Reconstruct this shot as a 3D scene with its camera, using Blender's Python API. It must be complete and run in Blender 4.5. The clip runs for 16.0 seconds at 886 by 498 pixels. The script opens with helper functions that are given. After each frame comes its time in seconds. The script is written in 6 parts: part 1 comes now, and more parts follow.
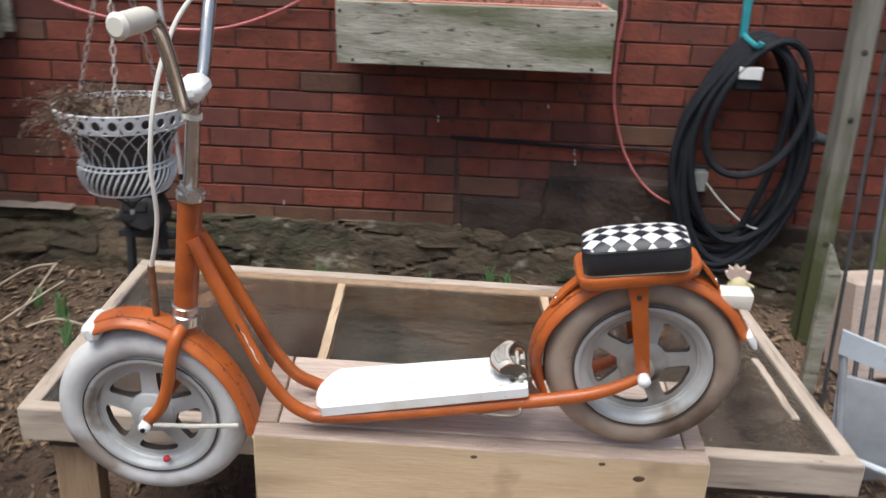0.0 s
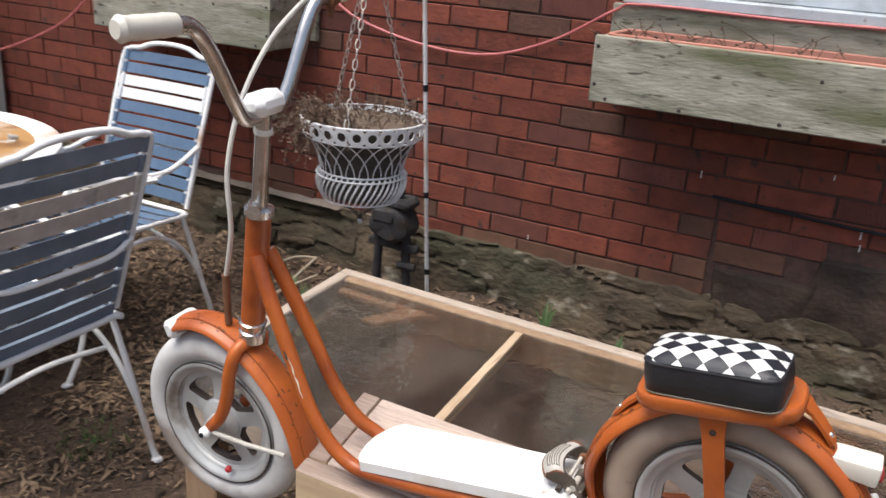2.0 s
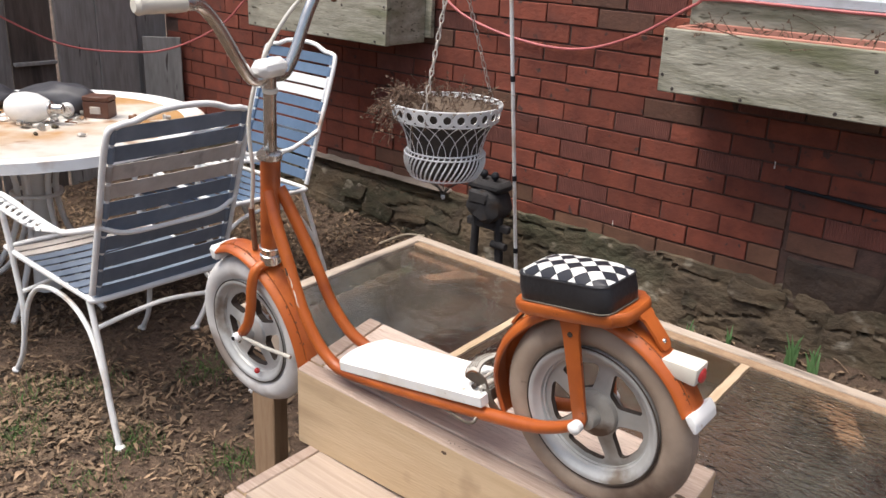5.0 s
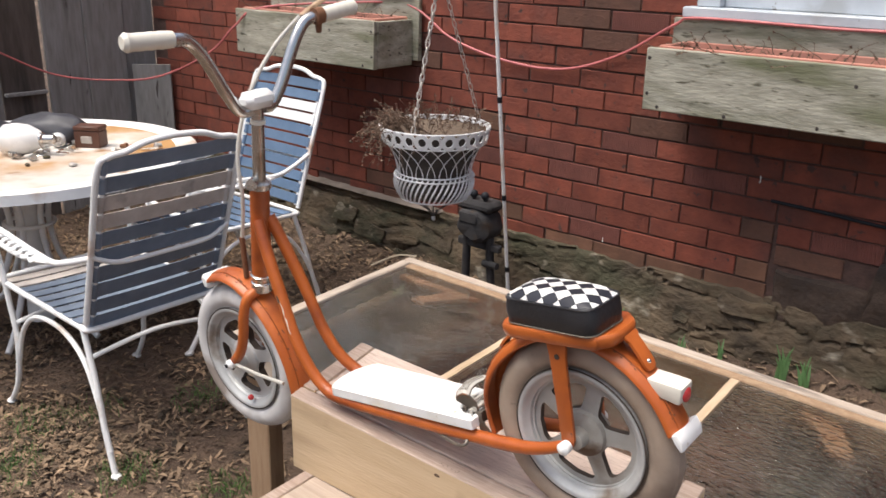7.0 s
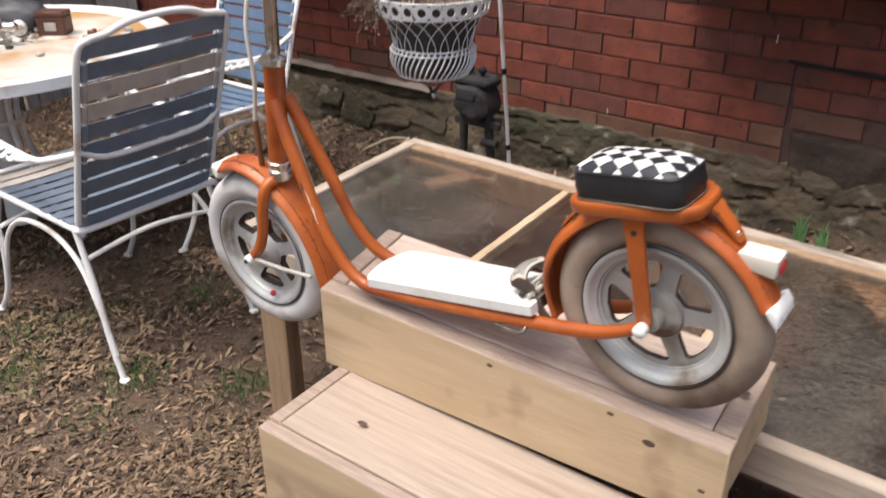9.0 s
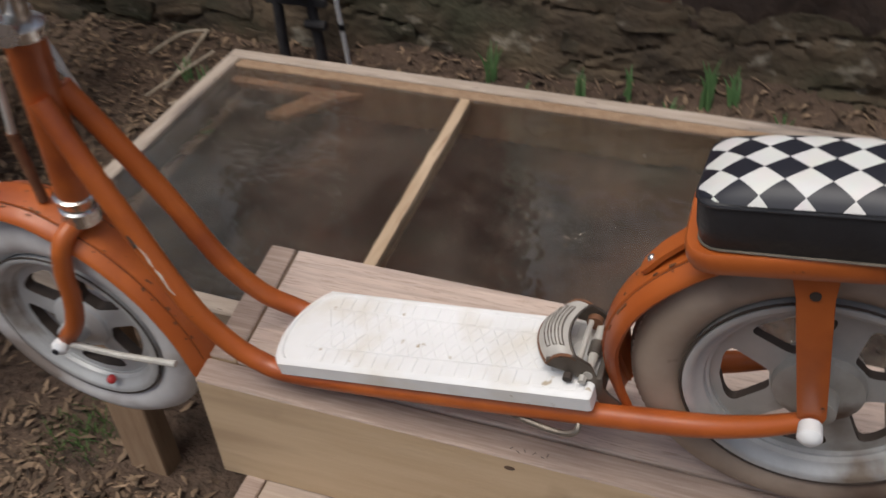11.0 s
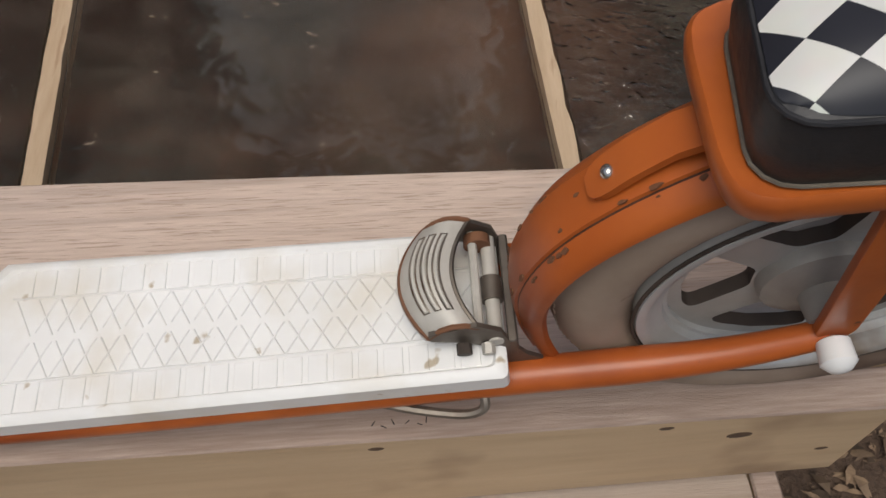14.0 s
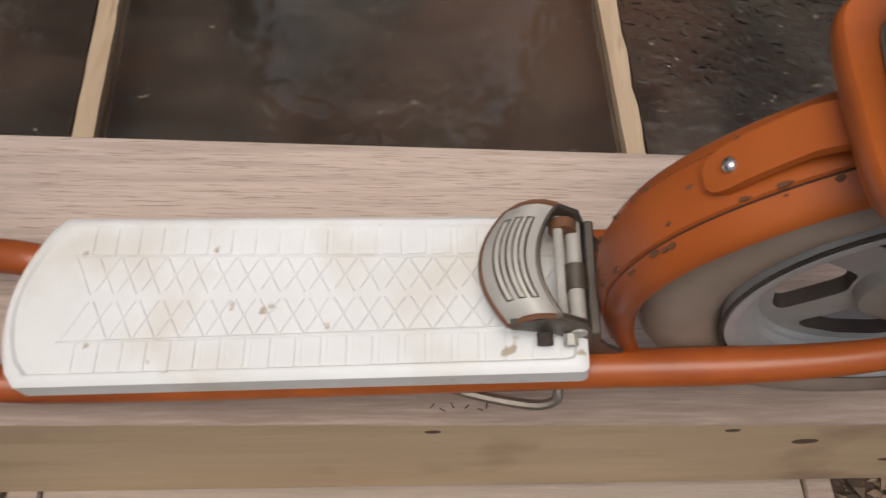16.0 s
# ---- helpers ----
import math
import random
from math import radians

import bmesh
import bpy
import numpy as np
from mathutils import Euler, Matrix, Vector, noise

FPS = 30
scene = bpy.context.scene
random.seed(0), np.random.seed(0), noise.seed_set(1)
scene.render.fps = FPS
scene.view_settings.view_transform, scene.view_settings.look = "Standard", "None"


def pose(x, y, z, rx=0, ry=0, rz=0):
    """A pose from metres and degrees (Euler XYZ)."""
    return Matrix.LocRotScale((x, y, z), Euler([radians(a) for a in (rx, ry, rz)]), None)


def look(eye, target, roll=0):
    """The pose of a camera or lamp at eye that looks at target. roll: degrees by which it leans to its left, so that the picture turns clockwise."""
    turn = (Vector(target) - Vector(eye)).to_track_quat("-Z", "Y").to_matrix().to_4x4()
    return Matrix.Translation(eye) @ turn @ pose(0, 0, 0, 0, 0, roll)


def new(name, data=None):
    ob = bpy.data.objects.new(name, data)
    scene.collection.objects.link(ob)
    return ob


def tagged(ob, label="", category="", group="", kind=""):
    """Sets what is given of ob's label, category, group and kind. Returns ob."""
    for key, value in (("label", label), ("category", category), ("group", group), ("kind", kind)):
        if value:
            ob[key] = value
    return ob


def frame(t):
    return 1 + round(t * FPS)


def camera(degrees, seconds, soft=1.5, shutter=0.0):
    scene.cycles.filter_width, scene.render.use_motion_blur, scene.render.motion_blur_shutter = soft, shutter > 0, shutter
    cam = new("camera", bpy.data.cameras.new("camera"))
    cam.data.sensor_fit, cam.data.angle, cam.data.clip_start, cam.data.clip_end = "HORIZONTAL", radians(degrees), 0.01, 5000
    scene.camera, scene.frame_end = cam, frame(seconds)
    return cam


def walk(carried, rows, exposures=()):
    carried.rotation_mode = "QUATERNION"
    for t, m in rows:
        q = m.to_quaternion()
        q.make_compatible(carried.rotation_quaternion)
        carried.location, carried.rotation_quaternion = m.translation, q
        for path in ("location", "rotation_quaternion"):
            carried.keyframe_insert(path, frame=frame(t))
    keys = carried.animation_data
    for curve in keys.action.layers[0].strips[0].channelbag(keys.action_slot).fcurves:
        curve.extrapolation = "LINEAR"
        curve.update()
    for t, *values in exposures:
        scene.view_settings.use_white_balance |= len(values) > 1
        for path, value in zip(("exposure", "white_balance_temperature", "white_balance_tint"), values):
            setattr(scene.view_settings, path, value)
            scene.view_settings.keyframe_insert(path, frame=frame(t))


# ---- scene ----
cam = camera(54.0, 16.0, shutter=0.5)
PATH = [
    (0, (0.089, -2.887, 1.363), (0.01, -1.023, 0.641), 2.0),
    (0.3, (0.203, -2.902, 1.374), (-0.009, -1.049, 0.654), 3.9),
    (0.5, (0.253, -2.891, 1.35), (0.0, -1.049, 0.613), 3.8),
    (1, (0.275, -2.795, 1.343), (-0.142, -0.988, 0.592), 3.3),
    (1.5, (0.299, -2.68, 1.351), (-0.231, -0.905, 0.597), 3.5),
    (2, (0.422, -2.63, 1.36), (-0.432, -0.959, 0.669), 4.0),
    (2.5, (0.5, -2.626, 1.357), (-0.434, -1.015, 0.627), 1.6),
    (3, (0.537, -2.705, 1.346), (-0.375, -1.102, 0.57), 1.4),
    (3.5, (0.622, -2.7, 1.352), (-0.371, -1.139, 0.594), 1.3),
    (3.7, (0.709, -2.633, 1.335), (-0.37, -1.111, 0.613), 1.2),
    (5.8, (0.875, -2.671, 1.385), (-0.373, -1.259, 0.715), 1.8),
    (6, (0.88, -2.666, 1.388), (-0.376, -1.252, 0.738), 1.4),
    (6.5, (0.882, -2.67, 1.387), (-0.357, -1.236, 0.747), 1.2),
    (7, (0.875, -2.664, 1.381), (-0.337, -1.215, 0.725), 1.2),
    (7.5, (0.88, -2.653, 1.375), (-0.27, -1.164, 0.697), 1.0),
    (8, (0.863, -2.651, 1.371), (-0.258, -1.138, 0.697), 0.7),
    (8.5, (0.794, -2.679, 1.358), (-0.358, -1.214, 0.631), 0.4),
    (9, (0.716, -2.654, 1.328), (-0.373, -1.239, 0.428), -0.6),
    (9.2, (0.664, -2.599, 1.318), (-0.434, -1.217, 0.377), -1.9),
    (11.3, (0.235, -2.186, 1.24), (-0.264, -0.784, -0.096), -5.0),
    (11.5, (0.224, -2.142, 1.229), (-0.197, -0.776, -0.17), -5.6),
    (12, (0.159, -2.078, 1.229), (-0.025, -0.68, -0.19), -2.8),
    (12.5, (0.096, -2.021, 1.203), (0.154, -0.718, -0.313), 0.3),
    (13, (0.096, -1.986, 1.167), (0.191, -0.787, -0.431), 2.8),
    (13.5, (0.105, -1.969, 1.154), (0.194, -0.827, -0.486), 2.7),
    (14, (0.114, -1.943, 1.135), (0.23, -0.865, -0.545), 3.7),
    (14.5, (0.089, -1.935, 1.125), (0.171, -0.888, -0.577), 5.2),
    (15, (0.092, -1.924, 1.121), (0.181, -0.902, -0.596), 5.7),
    (15.5, (0.1, -1.912, 1.115), (0.201, -0.915, -0.616), 5.4),
    (16, (0.079, -1.926, 1.118), (0.161, -0.904, -0.599), 6.0),
]
walk(cam, [(t, look(eye, target, roll)) for t, eye, target, roll in PATH],
     [(0.0, 0.66, 6150, 6), (1.0, 0.78, 6150, 5), (1.5, 0.74, 6250, 7), (3.5, 0.84, 6550, 9), (9.0, 0.88, 6600, 9), (11.5, -0.24, 6420, 9), (12.0, 0.06, 6500, 8), (12.5, -0.01, 6520, 7), (13.0, -0.04, 6520, 7), (14.0, -0.24, 6540, 7), (16.0, -0.23, 6580, 8)])


# ---- world and light: bright overcast day ----
world = bpy.data.worlds.new("sky")
scene.world = world
world.use_nodes = True
_n = world.node_tree.nodes
_sky = _n.new("ShaderNodeTexSky")
_sky.sky_type = 'NISHITA'
_sky.sun_disc = False
_sky.sun_elevation = radians(76)
_sky.sun_rotation = radians(200)
_sky.air_density, _sky.dust_density, _sky.ozone_density = 1.0, 6.0, 1.0
world.node_tree.links.new(_sky.outputs["Color"], _n["Background"].inputs["Color"])
_n["Background"].inputs["Strength"].default_value = 0.105
sun = new("sun", bpy.data.lights.new("sun", 'SUN'))
sun.data.energy, sun.data.angle, sun.data.color = 1.7, radians(35), (1.0, 0.98, 0.96)
sun.matrix_world = look((-1.0, -2.0, 5.0), (0, 0, 0))


# ---- materials ----
def mat(name, c1, c2=None, scale=8.0, rough=0.6, metal=0.0, bump=0.15, bscale=None, stretch=(1, 1, 1), c3=None, s3=2.0, t3=0.55,
        w3=0.12, vary=0.0, island=False, rvar=0.12, spec=0.5, coat=0.0, coords="Object", bdist=0.004, c4=None, s4=40.0, t4=0.66, w4=0.02, raw4=False):
    """Two-scale procedural surface: grain c1/c2, larger stains c3, relief, wear in roughness."""
    m = bpy.data.materials.new(name)
    m.use_nodes = True
    nt = m.node_tree
    N, L = nt.nodes, nt.links
    p = N["Principled BSDF"]
    tc = N.new("ShaderNodeTexCoord")
    mp = N.new("ShaderNodeMapping")
    mp.inputs["Scale"].default_value = stretch
    L.new(tc.outputs[coords], mp.inputs["Vector"])
    vec = mp.outputs["Vector"]
    rnd = None
    if vary:
        if island:
            g = N.new("ShaderNodeNewGeometry")
            rnd = g.outputs["Random Per Island"]
        else:
            g = N.new("ShaderNodeObjectInfo")
            rnd = g.outputs["Random"]
            off = N.new("ShaderNodeVectorMath")
            off.operation = 'ADD'
            comb = N.new("ShaderNodeMath")
            comb.operation = 'MULTIPLY'
            comb.inputs[1].default_value = 37.0
            L.new(rnd, comb.inputs[0])
            L.new(vec, off.inputs[0])
            L.new(comb.outputs[0], off.inputs[1])
            vec = off.outputs[0]
    n1 = N.new("ShaderNodeTexNoise")
    n1.inputs["Scale"].default_value = scale
    n1.inputs["Detail"].default_value = 6.0
    n1.inputs["Roughness"].default_value = 0.62
    L.new(vec, n1.inputs["Vector"])
    r1 = N.new("ShaderNodeValToRGB")
    r1.color_ramp.elements[0].position, r1.color_ramp.elements[1].position = 0.32, 0.68
    r1.color_ramp.elements[0].color = (*c1, 1)
    r1.color_ramp.elements[1].color = (*(c2 or [min(1, v * 1.12) for v in c1]), 1)
    L.new(n1.outputs["Fac"], r1.inputs["Fac"])
    col = r1.outputs["Color"]
    if c3:
        n3 = N.new("ShaderNodeTexNoise")
        n3.inputs["Scale"].default_value = s3
        n3.inputs["Detail"].default_value = 5.0
        L.new(vec, n3.inputs["Vector"])
        r3 = N.new("ShaderNodeMapRange")
        r3.inputs["From Min"].default_value, r3.inputs["From Max"].default_value = t3, t3 + w3
        L.new(n3.outputs["Fac"], r3.inputs["Value"])
        mx = N.new("ShaderNodeMixRGB")
        mx.inputs["Color2"].default_value = (*c3, 1)
        L.new(r3.outputs["Result"], mx.inputs["Fac"])
        L.new(col, mx.inputs["Color1"])
        col = mx.outputs["Color"]
    if c4:
        n4 = N.new("ShaderNodeTexNoise")
        n4.inputs["Scale"].default_value = s4
        n4.inputs["Detail"].default_value = 3.0
        L.new(tc.outputs[coords] if raw4 else vec, n4.inputs["Vector"])
        r4 = N.new("ShaderNodeMapRange")
        r4.inputs["From Min"].default_value, r4.inputs["From Max"].default_value = t4, t4 + w4
        L.new(n4.outputs["Fac"], r4.inputs["Value"])
        m4 = N.new("ShaderNodeMixRGB")
        m4.inputs["Color2"].default_value = (*c4, 1)
        L.new(r4.outputs["Result"], m4.inputs["Fac"])
        L.new(col, m4.inputs["Color1"])
        col = m4.outputs["Color"]
    if vary:
        hs = N.new("ShaderNodeHueSaturation")
        mr = N.new("ShaderNodeMapRange")
        mr.inputs["To Min"].default_value, mr.inputs["To Max"].default_value = 1 - vary, 1 + vary
        L.new(rnd, mr.inputs["Value"])
        L.new(mr.outputs["Result"], hs.inputs["Value"])
        L.new(col, hs.inputs["Color"])
        col = hs.outputs["Color"]
    L.new(col, p.inputs["Base Color"])
    p.inputs["Metallic"].default_value = metal
    p.inputs["Specular IOR Level"].default_value = spec
    p.inputs["Coat Weight"].default_value = coat
    rr = N.new("ShaderNodeMapRange")
    rr.inputs["To Min"].default_value, rr.inputs["To Max"].default_value = max(0.03, rough - rvar), min(1, rough + rvar)
    L.new(n1.outputs["Fac"], rr.inputs["Value"])
    L.new(rr.outputs["Result"], p.inputs["Roughness"])
    if bump:
        n2 = N.new("ShaderNodeTexNoise")
        n2.inputs["Scale"].default_value = bscale or scale * 4
        n2.inputs["Detail"].default_value = 5.0
        L.new(vec, n2.inputs["Vector"])
        b = N.new("ShaderNodeBump")
        b.inputs["Strength"].default_value = bump
        b.inputs["Distance"].default_value = bdist
        L.new(n2.outputs["Fac"], b.inputs["Height"])
        L.new(b.outputs["Normal"], p.inputs["Normal"])
    return m


M_BRICK = mat("brick", (0.143, 0.036, 0.022), (0.226, 0.061, 0.036), 14, 0.88, bump=0.6, bscale=70, c3=(0.098, 0.042, 0.033), s3=5, t3=0.54, w3=0.22, vary=0.20, c4=(0.07, 0.036, 0.03), s4=26, t4=0.64, w4=0.06, bdist=0.006)
M_BRICK_ALL = mat("brick_rest", (0.143, 0.036, 0.022), (0.226, 0.061, 0.036), 14, 0.88, bump=0.6, bscale=70, c3=(0.098, 0.042, 0.033), s3=5, t3=0.54, w3=0.22, vary=0.20, island=True, c4=(0.07, 0.036, 0.03), s4=26, t4=0.64, w4=0.06, bdist=0.006)
def ribbed(m):
    """Upright combed ridges on a brick face."""
    N, L = m.node_tree.nodes, m.node_tree.links
    tc, w, b = N.new("ShaderNodeTexCoord"), N.new("ShaderNodeTexWave"), N.new("ShaderNodeBump")
    w.bands_direction = 'X'
    w.inputs["Scale"].default_value = 42
    w.inputs["Distortion"].default_value = 0.6
    b.inputs["Strength"].default_value, b.inputs["Distance"].default_value = 0.7, 0.004
    L.new(tc.outputs["Object"], w.inputs["Vector"])
    L.new(w.outputs["Fac"], b.inputs["Height"])
    L.new(b.outputs["Normal"], N["Principled BSDF"].inputs["Normal"])
    return m


M_BRICK_RIB = ribbed(mat("brick_combed", (0.135, 0.045, 0.034), (0.20, 0.068, 0.050), 14, 0.88, bump=0.0, vary=0.2))
M_BRICK_DARK = mat("brick_brown", (0.088, 0.042, 0.028), (0.138, 0.064, 0.042), 14, 0.88, bump=0.6, bscale=70, vary=0.18, bdist=0.006)
M_BRICK_DIRTY = mat("brick_soiled", (0.118, 0.055, 0.034), (0.188, 0.092, 0.056), 14, 0.88, bump=0.5, bscale=90, c3=(0.085, 0.06, 0.043), s3=6, t3=0.5, w3=0.2, vary=0.25)
M_MORTAR = mat("mortar", (0.062, 0.036, 0.029), (0.112, 0.063, 0.050), 30, 0.95, bump=0.6, bscale=160)
M_STONE = mat("rubble_stone", (0.036, 0.026, 0.017), (0.126, 0.091, 0.056), 7, 0.94, bump=1.0, bscale=38, c3=(0.040, 0.038, 0.020), s3=4.5, t3=0.47, w3=0.22, vary=0.14, bdist=0.014, c4=(0.25, 0.22, 0.17), s4=11, t4=0.63, w4=0.10, stretch=(0.8, 1, 1.2))
M_LEDGE = mat("pale_cement", (0.15, 0.122, 0.10), (0.24, 0.20, 0.168), 12, 0.95, bump=0.6, bscale=60, c3=(0.09, 0.075, 0.055), s3=7, t3=0.55)
M_PARGE = mat("dark_parging", (0.034, 0.023, 0.017), (0.082, 0.053, 0.038), 9, 0.95, bump=0.9, bscale=35, bdist=0.012, c3=(0.026, 0.020, 0.018), s3=5, t3=0.5, w3=0.2, c4=(0.24, 0.21, 0.18), s4=9, t4=0.71, w4=0.03)
M_SOIL = mat("soil", (0.066, 0.041, 0.027), (0.132, 0.087, 0.059), 3.0, 0.96, bump=1.0, bscale=60, c3=(0.145, 0.097, 0.066), s3=1.3, t3=0.52, bdist=0.02, c4=(0.045, 0.030, 0.020), s4=14, t4=0.55, w4=0.15)
M_LEAF = mat("dead_leaf", (0.080, 0.051, 0.031), (0.245, 0.170, 0.108), 20, 0.9, bump=0.0, vary=0.8, island=True)
M_LITTER = mat("crumbly_brown_soil", (0.09, 0.062, 0.042), (0.19, 0.14, 0.10), 60, 0.95, bump=1.0, bscale=120, bdist=0.01)
M_GRASS = mat("grass", (0.042, 0.092, 0.020), (0.092, 0.175, 0.042), 20, 0.7, bump=0.0, vary=0.45, island=True)
M_SPROUT = mat("bulb_leaf", (0.06, 0.13, 0.045), (0.10, 0.19, 0.07), 10, 0.5, bump=0.0, vary=0.25, island=True)
M_STRAW = mat("bleached_straw", (0.36, 0.30, 0.22), (0.50, 0.43, 0.33), 30, 0.85, bump=0.0)
M_TWIG = mat("dry_stalk", (0.10, 0.062, 0.042), (0.17, 0.11, 0.075), 30, 0.9, bump=0.0, vary=0.35, island=True)
M_PINE = mat("pine_board", (0.475, 0.342, 0.206), (0.565, 0.425, 0.272), 4, 0.72, bump=0.2, bscale=30, stretch=(1, 9, 9), c3=(0.33, 0.232, 0.146), s3=2.2, t3=0.50, w3=0.28, c4=(0.30, 0.205, 0.125), s4=9, t4=0.60, w4=0.18, raw4=True)
M_TREAD = mat("weathered_tread", (0.53, 0.410, 0.335), (0.655, 0.530, 0.448), 5, 0.74, bump=0.3, bscale=30, stretch=(1.6, 80, 80), c3=(0.45, 0.350, 0.292), s3=1.6, t3=0.50, w3=0.2, c4=(0.40, 0.297, 0.232), s4=11, t4=0.565, w4=0.08)
M_SAWN = mat("sawn_board_edge", (0.325, 0.235, 0.186), (0.48, 0.372, 0.305), 6, 0.8, bump=0.4, bscale=40, stretch=(2.5, 60, 60), c3=(0.33, 0.24, 0.19), s3=2.0, t3=0.50, w3=0.2)
M_TREAD_LOW = mat("walked_on_tread", (0.385, 0.300, 0.236), (0.47, 0.378, 0.305), 4, 0.76, bump=0.3, bscale=30, stretch=(1, 50, 50), c3=(0.32, 0.245, 0.185), s3=1.1, t3=0.50, w3=0.25, c4=(0.25, 0.19, 0.14), s4=5, t4=0.70, w4=0.10)
M_CEDAR = mat("cold_frame_wood", (0.355, 0.285, 0.222), (0.495, 0.412, 0.338), 7, 0.72, bump=0.3, bscale=35, stretch=(1, 8, 8), c3=(0.22, 0.18, 0.15), s3=4, t3=0.57, c4=(0.07, 0.055, 0.045), s4=24, t4=0.70, w4=0.03)
M_CEDAR_Y = mat("cold_frame_wood_side", (0.355, 0.285, 0.222), (0.495, 0.412, 0.338), 7, 0.72, bump=0.3, bscale=35, stretch=(8, 1, 8), c3=(0.22, 0.18, 0.15), s3=4, t3=0.57, c4=(0.07, 0.055, 0.045), s4=24, t4=0.70, w4=0.03)
M_BAR = mat("glazing_bar_wood", (0.44, 0.315, 0.20), (0.59, 0.45, 0.31), 7, 0.6, bump=0.2, bscale=35, stretch=(8, 1, 8), c3=(0.30, 0.17, 0.09), s3=9, t3=0.60)
M_LEG = mat("leg_wood", (0.25, 0.155, 0.09), (0.36, 0.245, 0.152), 7, 0.75, bump=0.3, bscale=35, stretch=(8, 8, 1))
M_GREYWOOD = mat("weathered_planter_wood", (0.215, 0.205, 0.155), (0.43, 0.405, 0.33), 9, 0.87, bump=0.6, bscale=40, stretch=(1, 2, 4.5), c3=(0.135, 0.138, 0.075), s3=2.6, t3=0.46, w3=0.24, c4=(0.085, 0.078, 0.052), s4=16, t4=0.605, w4=0.10)
M_FENCE = mat("weathered_fence_wood", (0.14, 0.13, 0.12), (0.25, 0.235, 0.225), 6, 0.9, bump=0.5, bscale=30, stretch=(8, 8, 1), c3=(0.085, 0.075, 0.068), s3=2, t3=0.55, vary=0.4)
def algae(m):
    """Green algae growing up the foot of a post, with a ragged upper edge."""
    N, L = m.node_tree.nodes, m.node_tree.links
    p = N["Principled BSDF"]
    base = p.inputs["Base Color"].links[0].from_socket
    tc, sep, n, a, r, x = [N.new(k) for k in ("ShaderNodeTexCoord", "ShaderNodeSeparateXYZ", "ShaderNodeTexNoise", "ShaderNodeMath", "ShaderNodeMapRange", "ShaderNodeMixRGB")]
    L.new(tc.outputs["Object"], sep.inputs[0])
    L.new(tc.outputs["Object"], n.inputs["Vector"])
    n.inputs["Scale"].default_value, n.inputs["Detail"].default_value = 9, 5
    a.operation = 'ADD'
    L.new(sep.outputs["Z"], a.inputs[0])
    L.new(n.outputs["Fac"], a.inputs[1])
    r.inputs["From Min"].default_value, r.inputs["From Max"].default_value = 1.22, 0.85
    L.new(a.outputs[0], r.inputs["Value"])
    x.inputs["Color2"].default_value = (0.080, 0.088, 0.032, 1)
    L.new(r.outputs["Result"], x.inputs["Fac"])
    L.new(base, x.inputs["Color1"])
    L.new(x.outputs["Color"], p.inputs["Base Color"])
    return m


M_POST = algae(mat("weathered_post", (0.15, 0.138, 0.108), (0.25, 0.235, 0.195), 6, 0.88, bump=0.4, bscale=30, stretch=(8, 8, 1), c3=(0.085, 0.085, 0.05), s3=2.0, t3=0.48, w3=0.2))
M_ORANGE = mat("orange_enamel", (0.40, 0.086, 0.015), (0.535, 0.136, 0.024), 5, 0.42, bump=0.06, bscale=60, c3=(0.23, 0.046, 0.012), s3=11, t3=0.47, w3=0.26, coat=0.1, c4=(0.085, 0.028, 0.014), s4=55, t4=0.715, w4=0.03)
M_DECK = mat("soiled_white_board", (0.76, 0.755, 0.73), (0.85, 0.848, 0.83), 9, 0.46, bump=0.08, bscale=60, c3=(0.68, 0.635, 0.545), s3=14, t3=0.50, w3=0.24, c4=(0.47, 0.40, 0.30), s4=60, t4=0.68, w4=0.06)
M_WHITE = mat("white_enamel", (0.80, 0.80, 0.785), (0.86, 0.86, 0.845), 9, 0.42, bump=0.08, bscale=60, c3=(0.68, 0.645, 0.57), s3=8, t3=0.53, w3=0.25, c4=(0.52, 0.46, 0.37), s4=44, t4=0.69, w4=0.06)
M_CREAM = mat("cream_plastic", (0.70, 0.66, 0.56), (0.78, 0.74, 0.65), 12, 0.42, bump=0.05)
M_TYRE = mat("grey_tyre_rubber", (0.295, 0.220, 0.163), (0.45, 0.355, 0.278), 6, 0.78, bump=0.2, bscale=50, c3=(0.098, 0.063, 0.044), s3=5, t3=0.50, w3=0.2, c4=(0.06, 0.043, 0.032), s4=22, t4=0.69, w4=0.06)
M_TYRE_W = mat("white_tyre_rubber", (0.52, 0.505, 0.49), (0.69, 0.675, 0.66), 6, 0.7, bump=0.2, bscale=50, c3=(0.27, 0.225, 0.195), s3=6, t3=0.52, w3=0.12)
M_ALU = mat("dull_wheel_metal", (0.36, 0.355, 0.335), (0.49, 0.485, 0.465), 12, 0.46, metal=0.3, bump=0.1, bscale=80, c3=(0.18, 0.15, 0.12), s3=9, t3=0.54, w3=0.15)
M_RIM = mat("pitted_chrome_rim", (0.42, 0.42, 0.41), (0.56, 0.565, 0.555), 16, 0.48, metal=0.2, bump=0.08, bscale=80, c3=(0.22, 0.175, 0.135), s3=10, t3=0.60)
M_CHROME = mat("worn_chrome", (0.52, 0.50, 0.47), (0.68, 0.67, 0.65), 16, 0.24, metal=0.95, bump=0.06, bscale=90, c3=(0.33, 0.27, 0.20), s3=14, t3=0.60)
M_DARKMETAL = mat("tarnished_steel", (0.10, 0.085, 0.07), (0.20, 0.17, 0.14), 20, 0.5, metal=0.7, bump=0.15, bscale=90)
